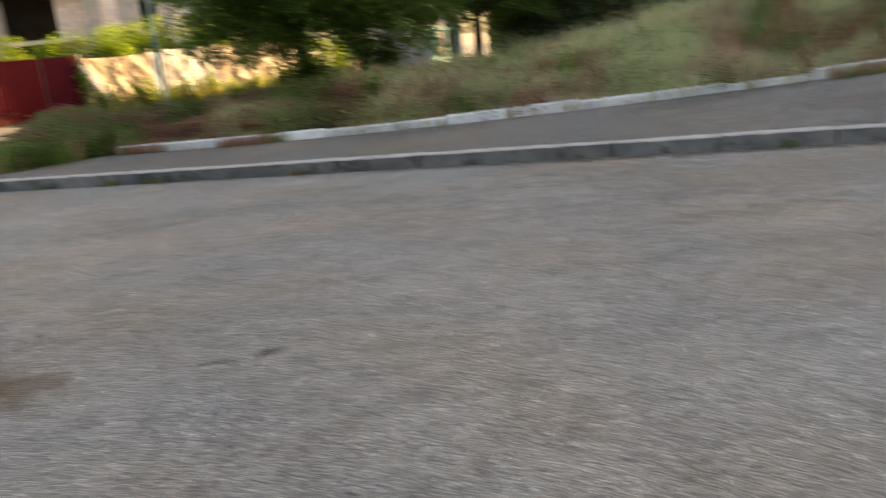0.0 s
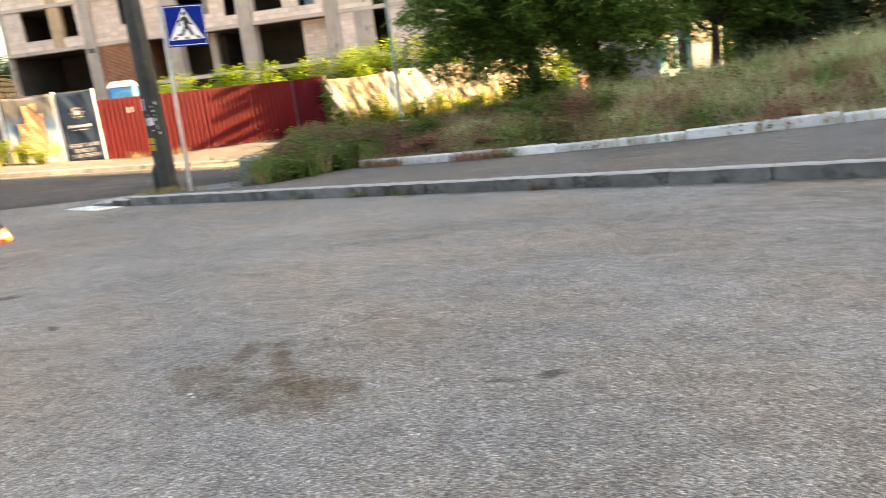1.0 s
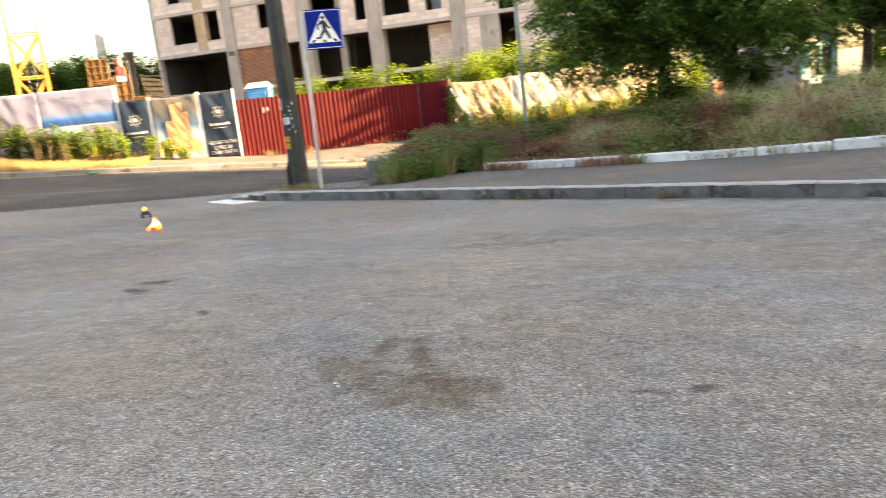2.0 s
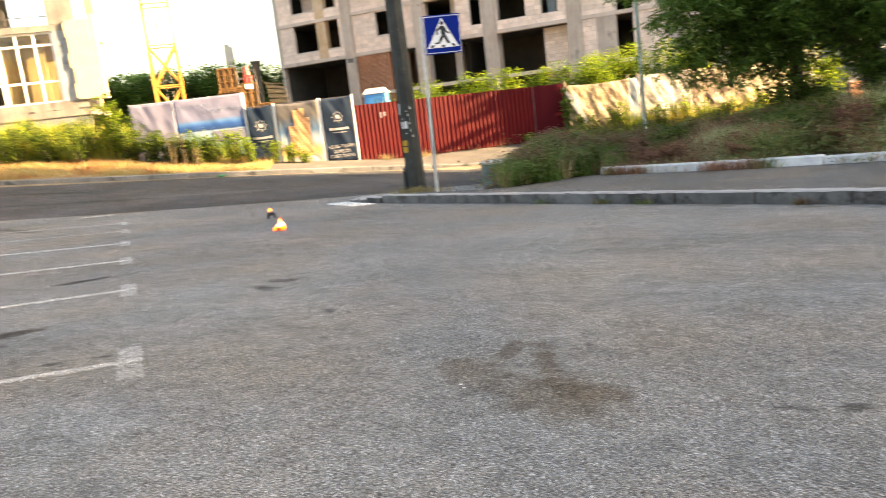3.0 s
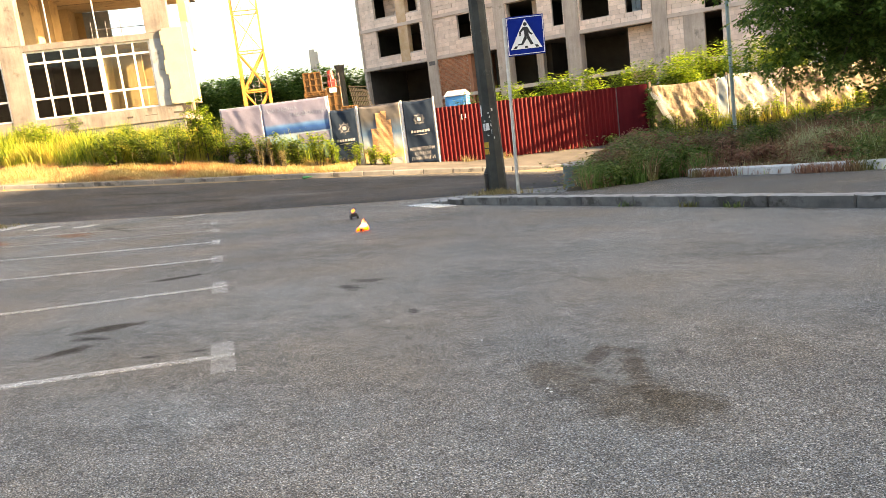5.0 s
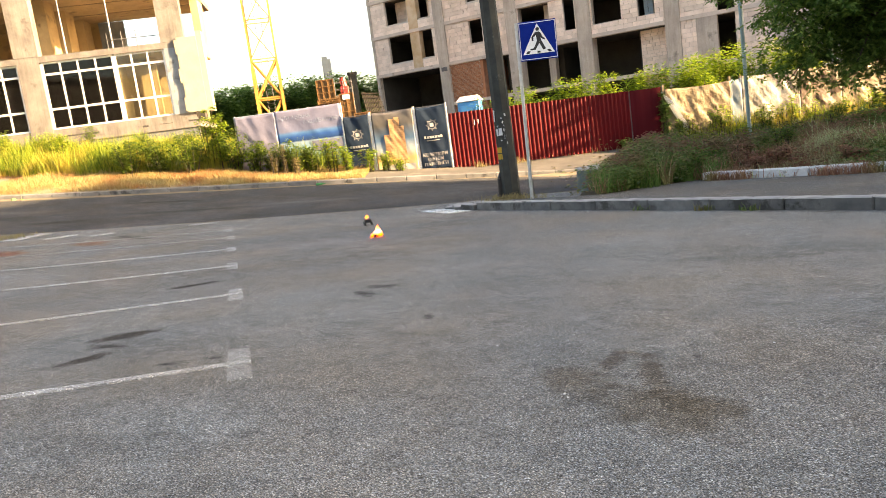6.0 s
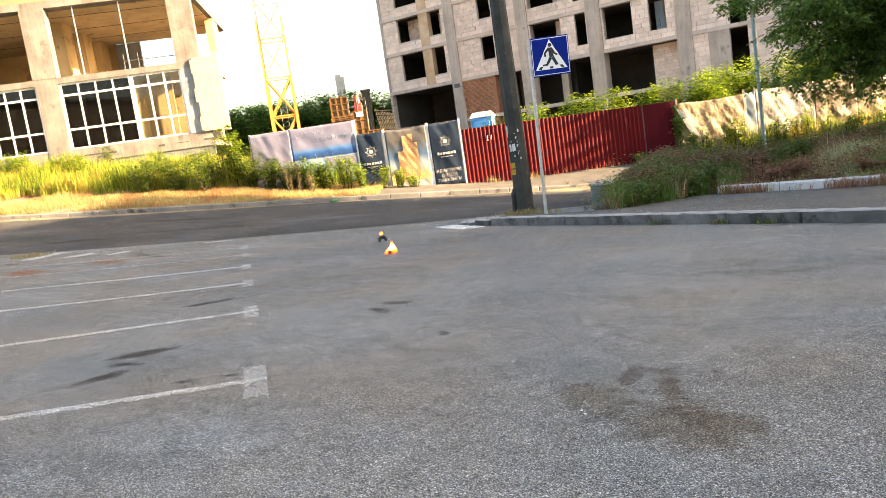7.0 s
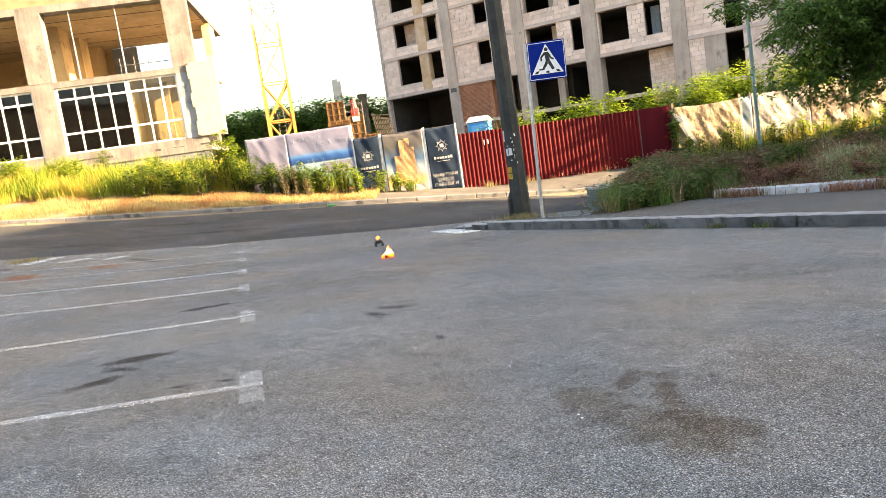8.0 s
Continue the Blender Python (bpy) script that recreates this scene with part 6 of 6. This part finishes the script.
for k in range(46):
    w, v = (rng.uniform(-24, -3.8) if k % 2 else rng.uniform(-24, -15)), rng.uniform(28.8, 33.0)
    x, y = xy(w, v)
    g = random.uniform(0.7, 1.5)
    shrub("weed_bush", x, y, land(x, y) - 0.05, 0.5, g, 1100, 0.10, M_BUSH if w < -16 or k % 4 == 0 else M_DARKBUSH, "green leafy weed bush in low sun", "bush", "weed bushes on the verge", 5, 300 + k)
for k, (q, d, g, rad, n, mat) in enumerate(((-4.3, -0.7, 1.35, 0.42, 1200, M_BUSH), (-3.7, -0.8, 1.1, 0.4, 1000, M_BUSH), (-3.0, -0.6, 0.9, 0.35, 700, M_BUSH), (-2.4, -0.5, 0.75, 0.3, 500, M_BUSH), (-1.9, -0.5, 0.5, 0.3, 400, M_BUSH),
                                            (-5.6, -0.9, 1.25, 0.6, 2200, M_DARKBUSH), (-6.4, -0.8, 1.3, 0.6, 2200, M_DARKBUSH), (-5.1, -0.6, 1.0, 0.5, 1500, M_DARKBUSH), (-7.1, -0.6, 1.2, 0.6, 2000, M_DARKBUSH),
                                            (-7.9, -0.3, 1.6, 0.6, 2400, M_DARKBUSH), (-8.4, -0.1, 2.45, 0.42, 2600, M_BUSH), (-8.9, 0.1, 2.0, 0.45, 1800, M_BUSH), (-9.5, -0.4, 1.4, 0.6, 2200, M_DARKBUSH), (-10.6, -0.3, 1.5, 0.7, 2400, M_DARKBUSH), (-11.8, -0.4, 1.2, 0.7, 2200, M_DARKBUSH))):
    x, y = (FENCE @ Vector((q, d, 0))).xy
    shrub("weed_bush", x, y, land(x, y) - 0.05, rad, g, n, 0.095, mat, "dark green leafy weed bush before the billboard" if mat is M_DARKBUSH else "bright yellow-green weed bush before the banners", "bush", "weed bushes on the verge", 9, 380 + k, 1.3)
# seeding weeds that stand before the billboard
for k, (q, d) in enumerate(((-5.9, -1.25), (-6.25, -1.3), (-5.5, -1.3))):
    x, y = (FENCE @ Vector((q, d, 0))).xy
    shrub("seeding_weed", x, y, land(x, y) - 0.05, 0.16, 1.15 - 0.2 * k, 900, 0.06, M_STALK, "tall tan seeding weed on the road verge", "weeds", "seeding weeds", 9, 520 + k)

# vine at the fence's end, dry tufts along its foot, sapling by the cabin
for q, d, z, rad, g, n in ((7.85, -0.15, -0.7, 0.22, 1.9, 1500), (7.3, -0.2, -0.75, 0.3, 0.5, 500), (6.4, -0.2, -0.75, 0.3, 0.4, 400)):
    x, y = (FENCE @ Vector((q, d, 0))).xy
    shrub("fence_vine", x, y, z, rad, g, n, 0.09, M_LEAF, "dark green vine at the foot of the site fence", "vine", "vines on the fence", 7, 455 + int(q))
x, y = (FENCE @ Vector((1.3, 1.5, 0))).xy
shrub("sapling", x, y, -0.4, 0.45, 2.3, 650, 0.11, M_LEAF, "thin green sapling beside the blue cabin", "sapling", "saplings behind the fence", 6, 459)
pts, hts = [], []
for k in range(420):
    q = rng.choice((rng.uniform(0.2, 7.6), rng.normal(1.0, 0.12), rng.normal(2.3, 0.2), rng.normal(6.8, 0.5)))
    x, y = (FENCE @ Vector((q, -0.12 - 0.12 * abs(rng.normal()), 0))).xy
    pts.append((x, y, land(x, y) - 0.03))
    hts.append(random.uniform(0.06, 0.34))
blades("fence_grass", pts, hts, 0.008, M_STALK, 0.6, "dry weeds along the foot of the site fence", "grass")
# young trees behind the fence
for k in range(22):
    t = k / 21
    q = 2.6 + 12 * t + rng.uniform(-0.4, 0.4)
    x, y = (FENCE @ Vector((q, rng.uniform(1.2, 3.2), 0))).xy
    g = random.uniform(2.4, 3.1) if q > 7.4 else random.uniform(1.3, 2.6)
    shrub("sapling", x, y, -0.4, 0.9, g, 2800, 0.14, M_BUSH, "sunlit yellow-green sapling behind the site fence", "sapling", "saplings behind the fence", 7, 420 + k)
for k, (x, y, g) in enumerate(((-4.0, 27.0, 2.5), (-3.3, 27.4, 2.1))):
    shrub("sapling", x, y, -0.7, 0.6, g, 2200, 0.12, M_BUSH, "sunlit yellow-green sapling beside the patched shed", "sapling", "saplings behind the fence", 7, 450 + k)
for k, (q, d, g) in enumerate(((2.75, 1.3, 2.5), (6.2, 1.4, 2.6))):
    x, y = (FENCE @ Vector((q, d, 0))).xy
    shrub("sapling", x, y, -0.5, 0.5, g, 1800, 0.12, M_BUSH, "sunlit yellow-green sapling behind the site fence", "sapling", "saplings behind the fence", 7, 760 + k)
# far tree line
for k in range(19):
    t = k / 18
    x, y = -74 + 29 * t + rng.uniform(-0.8, 0.8), 39 + 18 * t + rng.uniform(-3, 3)
    shrub("far_tree", x, y, 0.3, 3.0, (7.4 - 1.4 * smooth(t, 0.5, 0.9)) * random.uniform(0.82, 1.0), 15000, 0.3, M_LEAF, "dark green tree far behind the site", "tree", "far tree line", 40, 480 + k, 1.0)
# weeds in the joint at the edge of the road
pts = [(-17.9 + rng.normal(0, 0.35), 6.3 + rng.normal(0, 0.2), lot(-17.9, 6.3)) for k in range(260)]
blades("road_weed", pts, rng.uniform(0.03, 0.10, 260), 0.008, M_STALK, 0.7, "yellow-green weed tuft at the edge of the road", "weeds")
# weeds at the pole's foot and in the kerb joints
pts, hts = [], []
for k in range(500):
    a, q = rng.uniform(0, 2 * np.pi), abs(rng.normal(0, 0.28))
    x, y = -8.35 + 1.5 * q * math.cos(a), 11.25 + 0.7 * q * math.sin(a)
    pts.append((x, y, walk_z(x, y) - 0.03))
    hts.append(random.uniform(0.05, 0.15))
blades("pole_weeds", pts, hts, 0.007, M_STALK, 0.8, "dry grass tuft round the pole's foot", "grass")
for k, (s_, n) in enumerate(((4.95, 60), (5.6, 40), (7.55, 60), (3.9, 30), (12.6, 50))):
    x0, y0 = kerb_at(s_, -0.02)
    pts = [(x0 + rng.normal(0, 0.07), y0 + rng.normal(0, 0.03), plane(x0, y0)) for j in range(n)]
    blades("kerb_weed", pts, rng.uniform(0.04, 0.11, n), 0.006, M_LOWLEAF, 0.8, "small green weed tuft at the kerb", "weeds")

# ---- tarpaulin fence, thin post, shed behind the trees ----
TF = FENCE @ Matrix.Translation((7.8, 0, 0)) @ Euler((0, 0, radians(6))).to_matrix().to_4x4()
tarps = base("tarpaulin_fence", TF, "makeshift fence of torn pale tarpaulins and printed cloth", "fence")
for k, (a, b, m, zt) in enumerate(((0.1, 2.6, M_TARP, 1.25), (2.6, 3.0, M_TARPBLUE, 1.3), (3.0, 5.2, M_TARPWHITE, 1.35), (5.2, 6.8, M_TARP, 1.35), (6.8, 9.4, M_TARP, 1.3), (9.4, 12.5, M_TARPWHITE, 1.3))):
    cloth("tarpaulin", a, b, -0.7, zt, m, tarps, -0.04, 0.08, nx=int(14 * (b - a)) + 8, nz=26, seed=60 + k, fold=1.7)
for q in (0.1, 2.6, 3.0, 5.2, 6.8, 9.4, 12.5):
    bm = bmesh.new()
    beam(bm, (q, 0.05, -1), (q, 0.05, 1.4), 0.08, 0.08)
    part("post", bm, M_WOOD, tarps)
for k in range(5):
    bm = bmesh.new()
    beam(bm, (0.95 + 0.05 * k, -0.12 - 0.03 * k, -0.75), (-0.02 + 0.09 * k, -0.10, 1.15 - 0.08 * k), 0.05, 0.025)
    part("batten", bm, M_PAPER, tarps, "pale leaning wooden batten")
thin = base("thin_post", Matrix.Translation((-6.45, 18.77, -0.6)) @ Euler((0, radians(-0.6), 0)).to_matrix().to_4x4(), "thin grey-green steel post in the grass", "post")
bm = bmesh.new()
rod(bm, (0, 0, -0.3), (0, 0, 4.2), 0.045, seg=10)
part("tube", bm, rough_paint("post_paint", (0.20, 0.30, 0.30), (0.3, 0.4, 0.4), 5, 0.6), thin)

SH = Matrix.Translation((-2.75, 28.6, -0.6)) @ Euler((0, 0, radians(45))).to_matrix().to_4x4()
shed = base("garden_shed", SH, "small patched shed in cream, white and turquoise boards", "shed")
M_PATCHED = rough_paint("patched_wall", (0.12, 0.135, 0.16), (0.23, 0.245, 0.27), 1.0, 0.85, grain=25, spots=((0.20, 0.13, 0.075), 0.9, 0.57))

bm = bmesh.new()
span(bm, 0, 5.9, 0, 1.2, -0.5, 2.7)
part("wall", bm, M_PATCHED, shed)
bm = bmesh.new()
span(bm, -0.3, 6.2, -0.35, 1.35, 2.7, 2.85)
span(bm, -0.3, 6.2, -0.36, -0.30, 2.5, 2.9)
part("roof", bm, M_GREYPLASTER, shed)
for a, b, z0, z1, mat in ((0.3, 1.6, 1.5, 2.55, M_TARPBLUE), (1.7, 2.7, 1.7, 2.4, M_GREYPLASTER), (2.4, 3.9, 1.55, 2.0, M_PVC), (4.45, 5.6, 0.35, 0.55, M_PVC), (0.05, 1.1, -0.3, 0.85, M_BRICK)):
    bm = bmesh.new()
    span(bm, a, b, -0.05, 0.02, z0, z1)
    part("board", bm, mat, shed, "patched board on the shed wall")
bm = bmesh.new()
span(bm, 4.4, 5.6, -0.02, 0.02, 0.65, 1.75)
part("pane", bm, M_BLACK, shed)
bm = bmesh.new()
for a, b in ((4.0, 4.42), (4.95, 5.03), (5.56, 5.7)):
    span(bm, a, b, -0.06, 0.02, 0.55, 1.85)
span(bm, 4.0, 5.7, -0.065, 0.02, 0.53, 0.66)
span(bm, 4.0, 5.7, -0.065, 0.02, 1.74, 1.87)
part("window_frame", bm, rough_paint("turquoise_paint", (0.12, 0.34, 0.32), (0.2, 0.44, 0.4), 4, 0.6), shed)

# grey concrete ring at the corner of the bank
ring = base("concrete_ring", Matrix.Translation((-8.2, 14.25, plane(-8.2, 14.25) - 0.05)), "grey weathered concrete well ring beside the weeds", "well ring")
bm = bmesh.new()
rod(bm, (0, 0, 0), (0, 0, 0.52), 0.42, 0.41, 24)
part("ring_body", bm, rough_paint("mossy_concrete", (0.09, 0.12, 0.11), (0.16, 0.19, 0.18), 4, 0.9, grain=40), ring)
bm = bmesh.new()
rod(bm, (0, 0, 0.52), (0, 0, 0.56), 0.44, 0.43, 24)
part("lid", bm, M_CONC, ring)

pts, hts = [], []
for k in range(2600):
    q = rng.uniform(0.4, 12.4)
    x, y = (TF @ Vector((q, -0.25 - 0.7 * rng.random(), 0))).xy
    pts.append((x, y, land(x, y) + 0.05))
    hts.append(random.uniform(0.3, 0.75) * (1 + 0.6 * noise.noise((x, y, 4))))
blades("tarpaulin_weeds", pts, hts, 0.012, M_WEED, 0.5, "sunlit yellow-green weeds at the foot of the tarpaulin fence", "weeds")
for k in range(9):
    x, y = (TF @ Vector((0.6 + 1.35 * k + rng.uniform(-0.3, 0.3), -0.7, 0))).xy
    shrub("weed_bush", x, y, land(x, y), 0.4, random.uniform(0.7, 1.2), 900, 0.09, M_BUSH if k % 2 else M_DARKBUSH, "leafy weed bush at the foot of the tarpaulin fence", "bush", "weed bushes by the tarpaulins", 7, 560 + k, 1.4)

# ---- burnt toy truck and the burning scrap it lost ----
def toy_truck(m):
    t = base("toy_truck", m, "small black and white toy pickup truck burning on the asphalt", "toy truck")
    white = rough_paint("toy_white", (0.16, 0.16, 0.16), (0.24, 0.24, 0.24), 20, 0.5, grain=200)
    blk = rough_paint("toy_black", (0.02, 0.02, 0.02), (0.035, 0.035, 0.035), 20, 0.6, grain=200)
    bm = bmesh.new()
    box(bm, 0.34, 0.15, 0.05, Matrix.Translation((0, 0, 0.075)), 0.01)
    box(bm, 0.11, 0.145, 0.035, Matrix.Translation((0.115, 0, 0.12)), 0.012)
    part("body", bm, blk, t)
    bm = bmesh.new()
    vs = box(bm, 0.13, 0.14, 0.075, Matrix.Translation((0.01, 0, 0.12)), 0.012)
    for v in bm.verts:
        if v.co.z > 0.16:
            v.co.x = 0.01 + (v.co.x - 0.01) * 0.72
            v.co.y *= 0.86
    part("cab", bm, white, t)
    bm = bmesh.new()
    for y in (-0.07, 0.07):
        box(bm, 0.13, 0.012, 0.04, Matrix.Translation((-0.115, y, 0.12)))
    box(bm, 0.012, 0.15, 0.04, Matrix.Translation((-0.175, 0, 0.12)))
    part("bed", bm, blk, t)
    for x in (-0.11, 0.115):
        for y in (-0.085, 0.085):
            bm = bmesh.new()
            rod(bm, (x, y - 0.025, 0.05), (x, y + 0.025, 0.05), 0.05, seg=16)
            w = part("wheel", bm, blk, t)
            bm = bmesh.new()
            rod(bm, (x, y - 0.028, 0.05), (x, y + 0.028, 0.05), 0.022, seg=10)
            part("rim", bm, M_GALV, w)
    return t


truck = toy_truck(Matrix.Translation((-9.6, 8.8, lot(-9.6, 8.8))) @ Euler((math.atan(-0.054), 0, radians(140))).to_matrix().to_4x4() @ Matrix.Scale(0.65, 4))
M_FLAME, nt, b = material("flame", 1.0)
em = nt.nodes.new("ShaderNodeEmission")
geo = nt.nodes.new("ShaderNodeTexCoord").outputs["Object"]
sp = nt.nodes.new("ShaderNodeSeparateXYZ")
nt.links.new(geo, sp.inputs[0])
nt.links.new(ramp(nt, maths(nt, "ADD", maths(nt, "MULTIPLY", sp.outputs["Z"], 5.0), maths(nt, "MULTIPLY", noise_of(nt, 14.0, at=geo), 0.3)), ((0.15, (1.0, 0.035, 0.002)), (0.4, (1.0, 0.12, 0.015)), (0.6, (1.0, 0.42, 0.24)), (1.0, (1.0, 0.16, 0.03)))), em.inputs[0])
em.inputs[1].default_value = 1.4
nt.links.new(em.outputs[0], nt.nodes["Material Output"].inputs["Surface"])
FX, FY = -7.78, 7.16
fire = base("burning_scrap", Matrix.Translation((FX, FY, lot(FX, FY))) @ Matrix.Diagonal((0.75, 0.75, 0.9, 1)), "burning scrap of paper with small orange flames", "fire")
bm = bmesh.new()
for k in range(7):
    box(bm, random.uniform(0.04, 0.10), random.uniform(0.03, 0.07), 0.015, Matrix.Translation((random.uniform(-0.08, 0.08), random.uniform(-0.06, 0.06), 0.004 + 0.008 * k)) @ Euler((random.uniform(-0.3, 0.3), random.uniform(-0.3, 0.3), random.uniform(0, 3))).to_matrix().to_4x4())
part("ash", bm, M_BLACK, fire, "charred paper")
def flame(dx, dy, dz, h, r, bend, k, parent):
    """One ragged tongue of fire."""
    bm = bmesh.new()
    bmesh.ops.create_uvsphere(bm, u_segments=10, v_segments=12, radius=1.0)
    for v in bm.verts:
        z = (v.co.z + 1) / 2
        k2 = (1 - z) ** 0.6 * 1.3 * (1 + 0.45 * noise.noise((z * 9, k, 4)))
        v.co = Vector((dx + r * v.co.x * k2 + bend * z ** 1.4 + 0.03 * noise.noise((z * 6, k, 1)), dy + r * v.co.y * k2, dz + 0.01 + h * z))
    return part("flame", bm, M_FLAME, parent, "orange flame tongue")


for k, (dx, dy, h, r, bend) in enumerate(((0.02, 0, 0.20, 0.030, 0.04), (0.045, 0.03, 0.15, 0.030, 0.03), (-0.02, 0.03, 0.17, 0.030, 0.02), (-0.05, 0.0, 0.10, 0.032, 0.02), (-0.075, -0.03, 0.06, 0.03, 0.0), (0.07, 0.05, 0.09, 0.026, 0.02), (-0.06, -0.07, 0.05, 0.028, 0.01))):
    flame(dx, dy, 0, h, r, bend, k, fire)
for k, (dx, dy, h) in enumerate(((-0.08, 0.02, 0.07), (-0.01, -0.02, 0.09), (0.05, 0.02, 0.06))):
    flame(dx, dy, 0.17, h, 0.028, 0.02, 20 + k, truck)

# scraps of litter on the asphalt
for k, (x, y) in enumerate(((-2.03, 2.35), (-1.99, 2.32), (-2.71, 2.88), (-1.53, 3.32), (-3.48, 3.63))):
    scrap = base("litter_scrap", Matrix.Translation((x, y, lot(x, y) + 0.001)) @ Euler((0, 0, k * 1.3)).to_matrix().to_4x4(), "small crumpled white paper scrap on the asphalt", "litter", "litter scraps")
    bm = bmesh.new()
    vs = [bm.verts.new((0.005 * i, 0.004 * j, 0.002 + 0.003 * random.random())) for j in range(3) for i in range(3)]
    for j in range(2):
        for i in range(2):
            bm.faces.new((vs[3 * j + i], vs[3 * j + i + 1], vs[3 * j + i + 4], vs[3 * j + i + 3]))
    ob = part("scrap", bm, M_PAPER, scrap)
    ob.modifiers.new("thick", "SOLIDIFY").thickness = 0.0015

# litter on the far kerb
bottle = base("bottle", Matrix.Translation((*xy(-5.0, V_KERB - 0.15), lot(*xy(-5.0, V_KERB - 0.15)) + 0.04)) @ Euler((0, radians(90), radians(60))).to_matrix().to_4x4(), "green bottle lying in the gutter", "bottle")
bm = bmesh.new()
rod(bm, (0, 0, 0), (0, 0, 0.2), 0.04, seg=12)
rod(bm, (0, 0, 0.2), (0, 0, 0.25), 0.04, 0.015, seg=12)
rod(bm, (0, 0, 0.25), (0, 0, 0.32), 0.015, seg=12)
part("glass_body", bm, rough_paint("green_glass", (0.02, 0.16, 0.06), (0.04, 0.22, 0.09), 8, 0.2), bottle)

# crushed litter in the far gutter
M_LITTERRED = rough_paint("rust_red_carton", (0.30, 0.09, 0.04), (0.42, 0.14, 0.06), 9, 0.7)
M_LITTERGREEN = rough_paint("green_wrapper", (0.10, 0.26, 0.05), (0.18, 0.36, 0.08), 9, 0.6)
for k, (w, wide, mat, tint) in enumerate(((-16.6, 0.16, M_LITTERRED, "rust-red carton"), (-16.2, 0.10, M_LITTERRED, "rust-red carton"), (-15.2, 0.14, M_LITTERGREEN, "green wrapper"), (-14.9, 0.10, M_LITTERGREEN, "green wrapper"), (-18.4, 0.18, M_LITTERRED, "rust-red carton"))):
    x, y = xy(w, V_KERB - 0.18)
    scrap = base("gutter_litter", Matrix.Translation((x, y, lot(x, y) + 0.004)) @ Euler((0, 0, 0.9 * k)).to_matrix().to_4x4(), "crushed " + tint + " lying in the gutter", "litter", "litter in the far gutter")
    bm = bmesh.new()
    box(bm, wide, wide * 0.6, wide * 0.45, bevel=0.01)
    for v in bm.verts:
        v.co += 0.03 * Vector((noise.noise((v.co.x * 20, k, 1)), noise.noise((v.co.y * 20, k, 2)), 0.5 * noise.noise((v.co.x * 30, v.co.y * 30, k)))) * (v.co.z > 0.02)
    part("carton", bm, mat, scrap)

# ---- single blocks of the lower walls, each a piece of its own ----
shared = {}
for wall, p0, p1, y, z, h, mat in BRICKS[:300]:
    key = (round(p1 - p0, 1), round(h, 2))
    if key not in shared:
        bm = bmesh.new()
        span(bm, -0.5, 0.5, 0, 0.1, 0, 1)
        me = bpy.data.meshes.new("block")
        bm.to_mesh(me)
        bm.free()
        me.materials.append(mat)
        shared[key] = me
    ob = new("block", shared[key])
    ob.parent = wall
    ob.location, ob.scale = ((p0 + p1) / 2, y, z), (p1 - p0, 1, h)
rest = {}
for wall, p0, p1, y, z, h, mat in BRICKS[300:]:
    rest.setdefault(wall.name, (wall, bmesh.new(), mat))
    span(rest[wall.name][1], p0, p1, y, y + 0.1, z, z + h)
for wall, bm, mat in rest.values():
    tagged(part("blockwork", bm, mat, wall), kind="stuff")
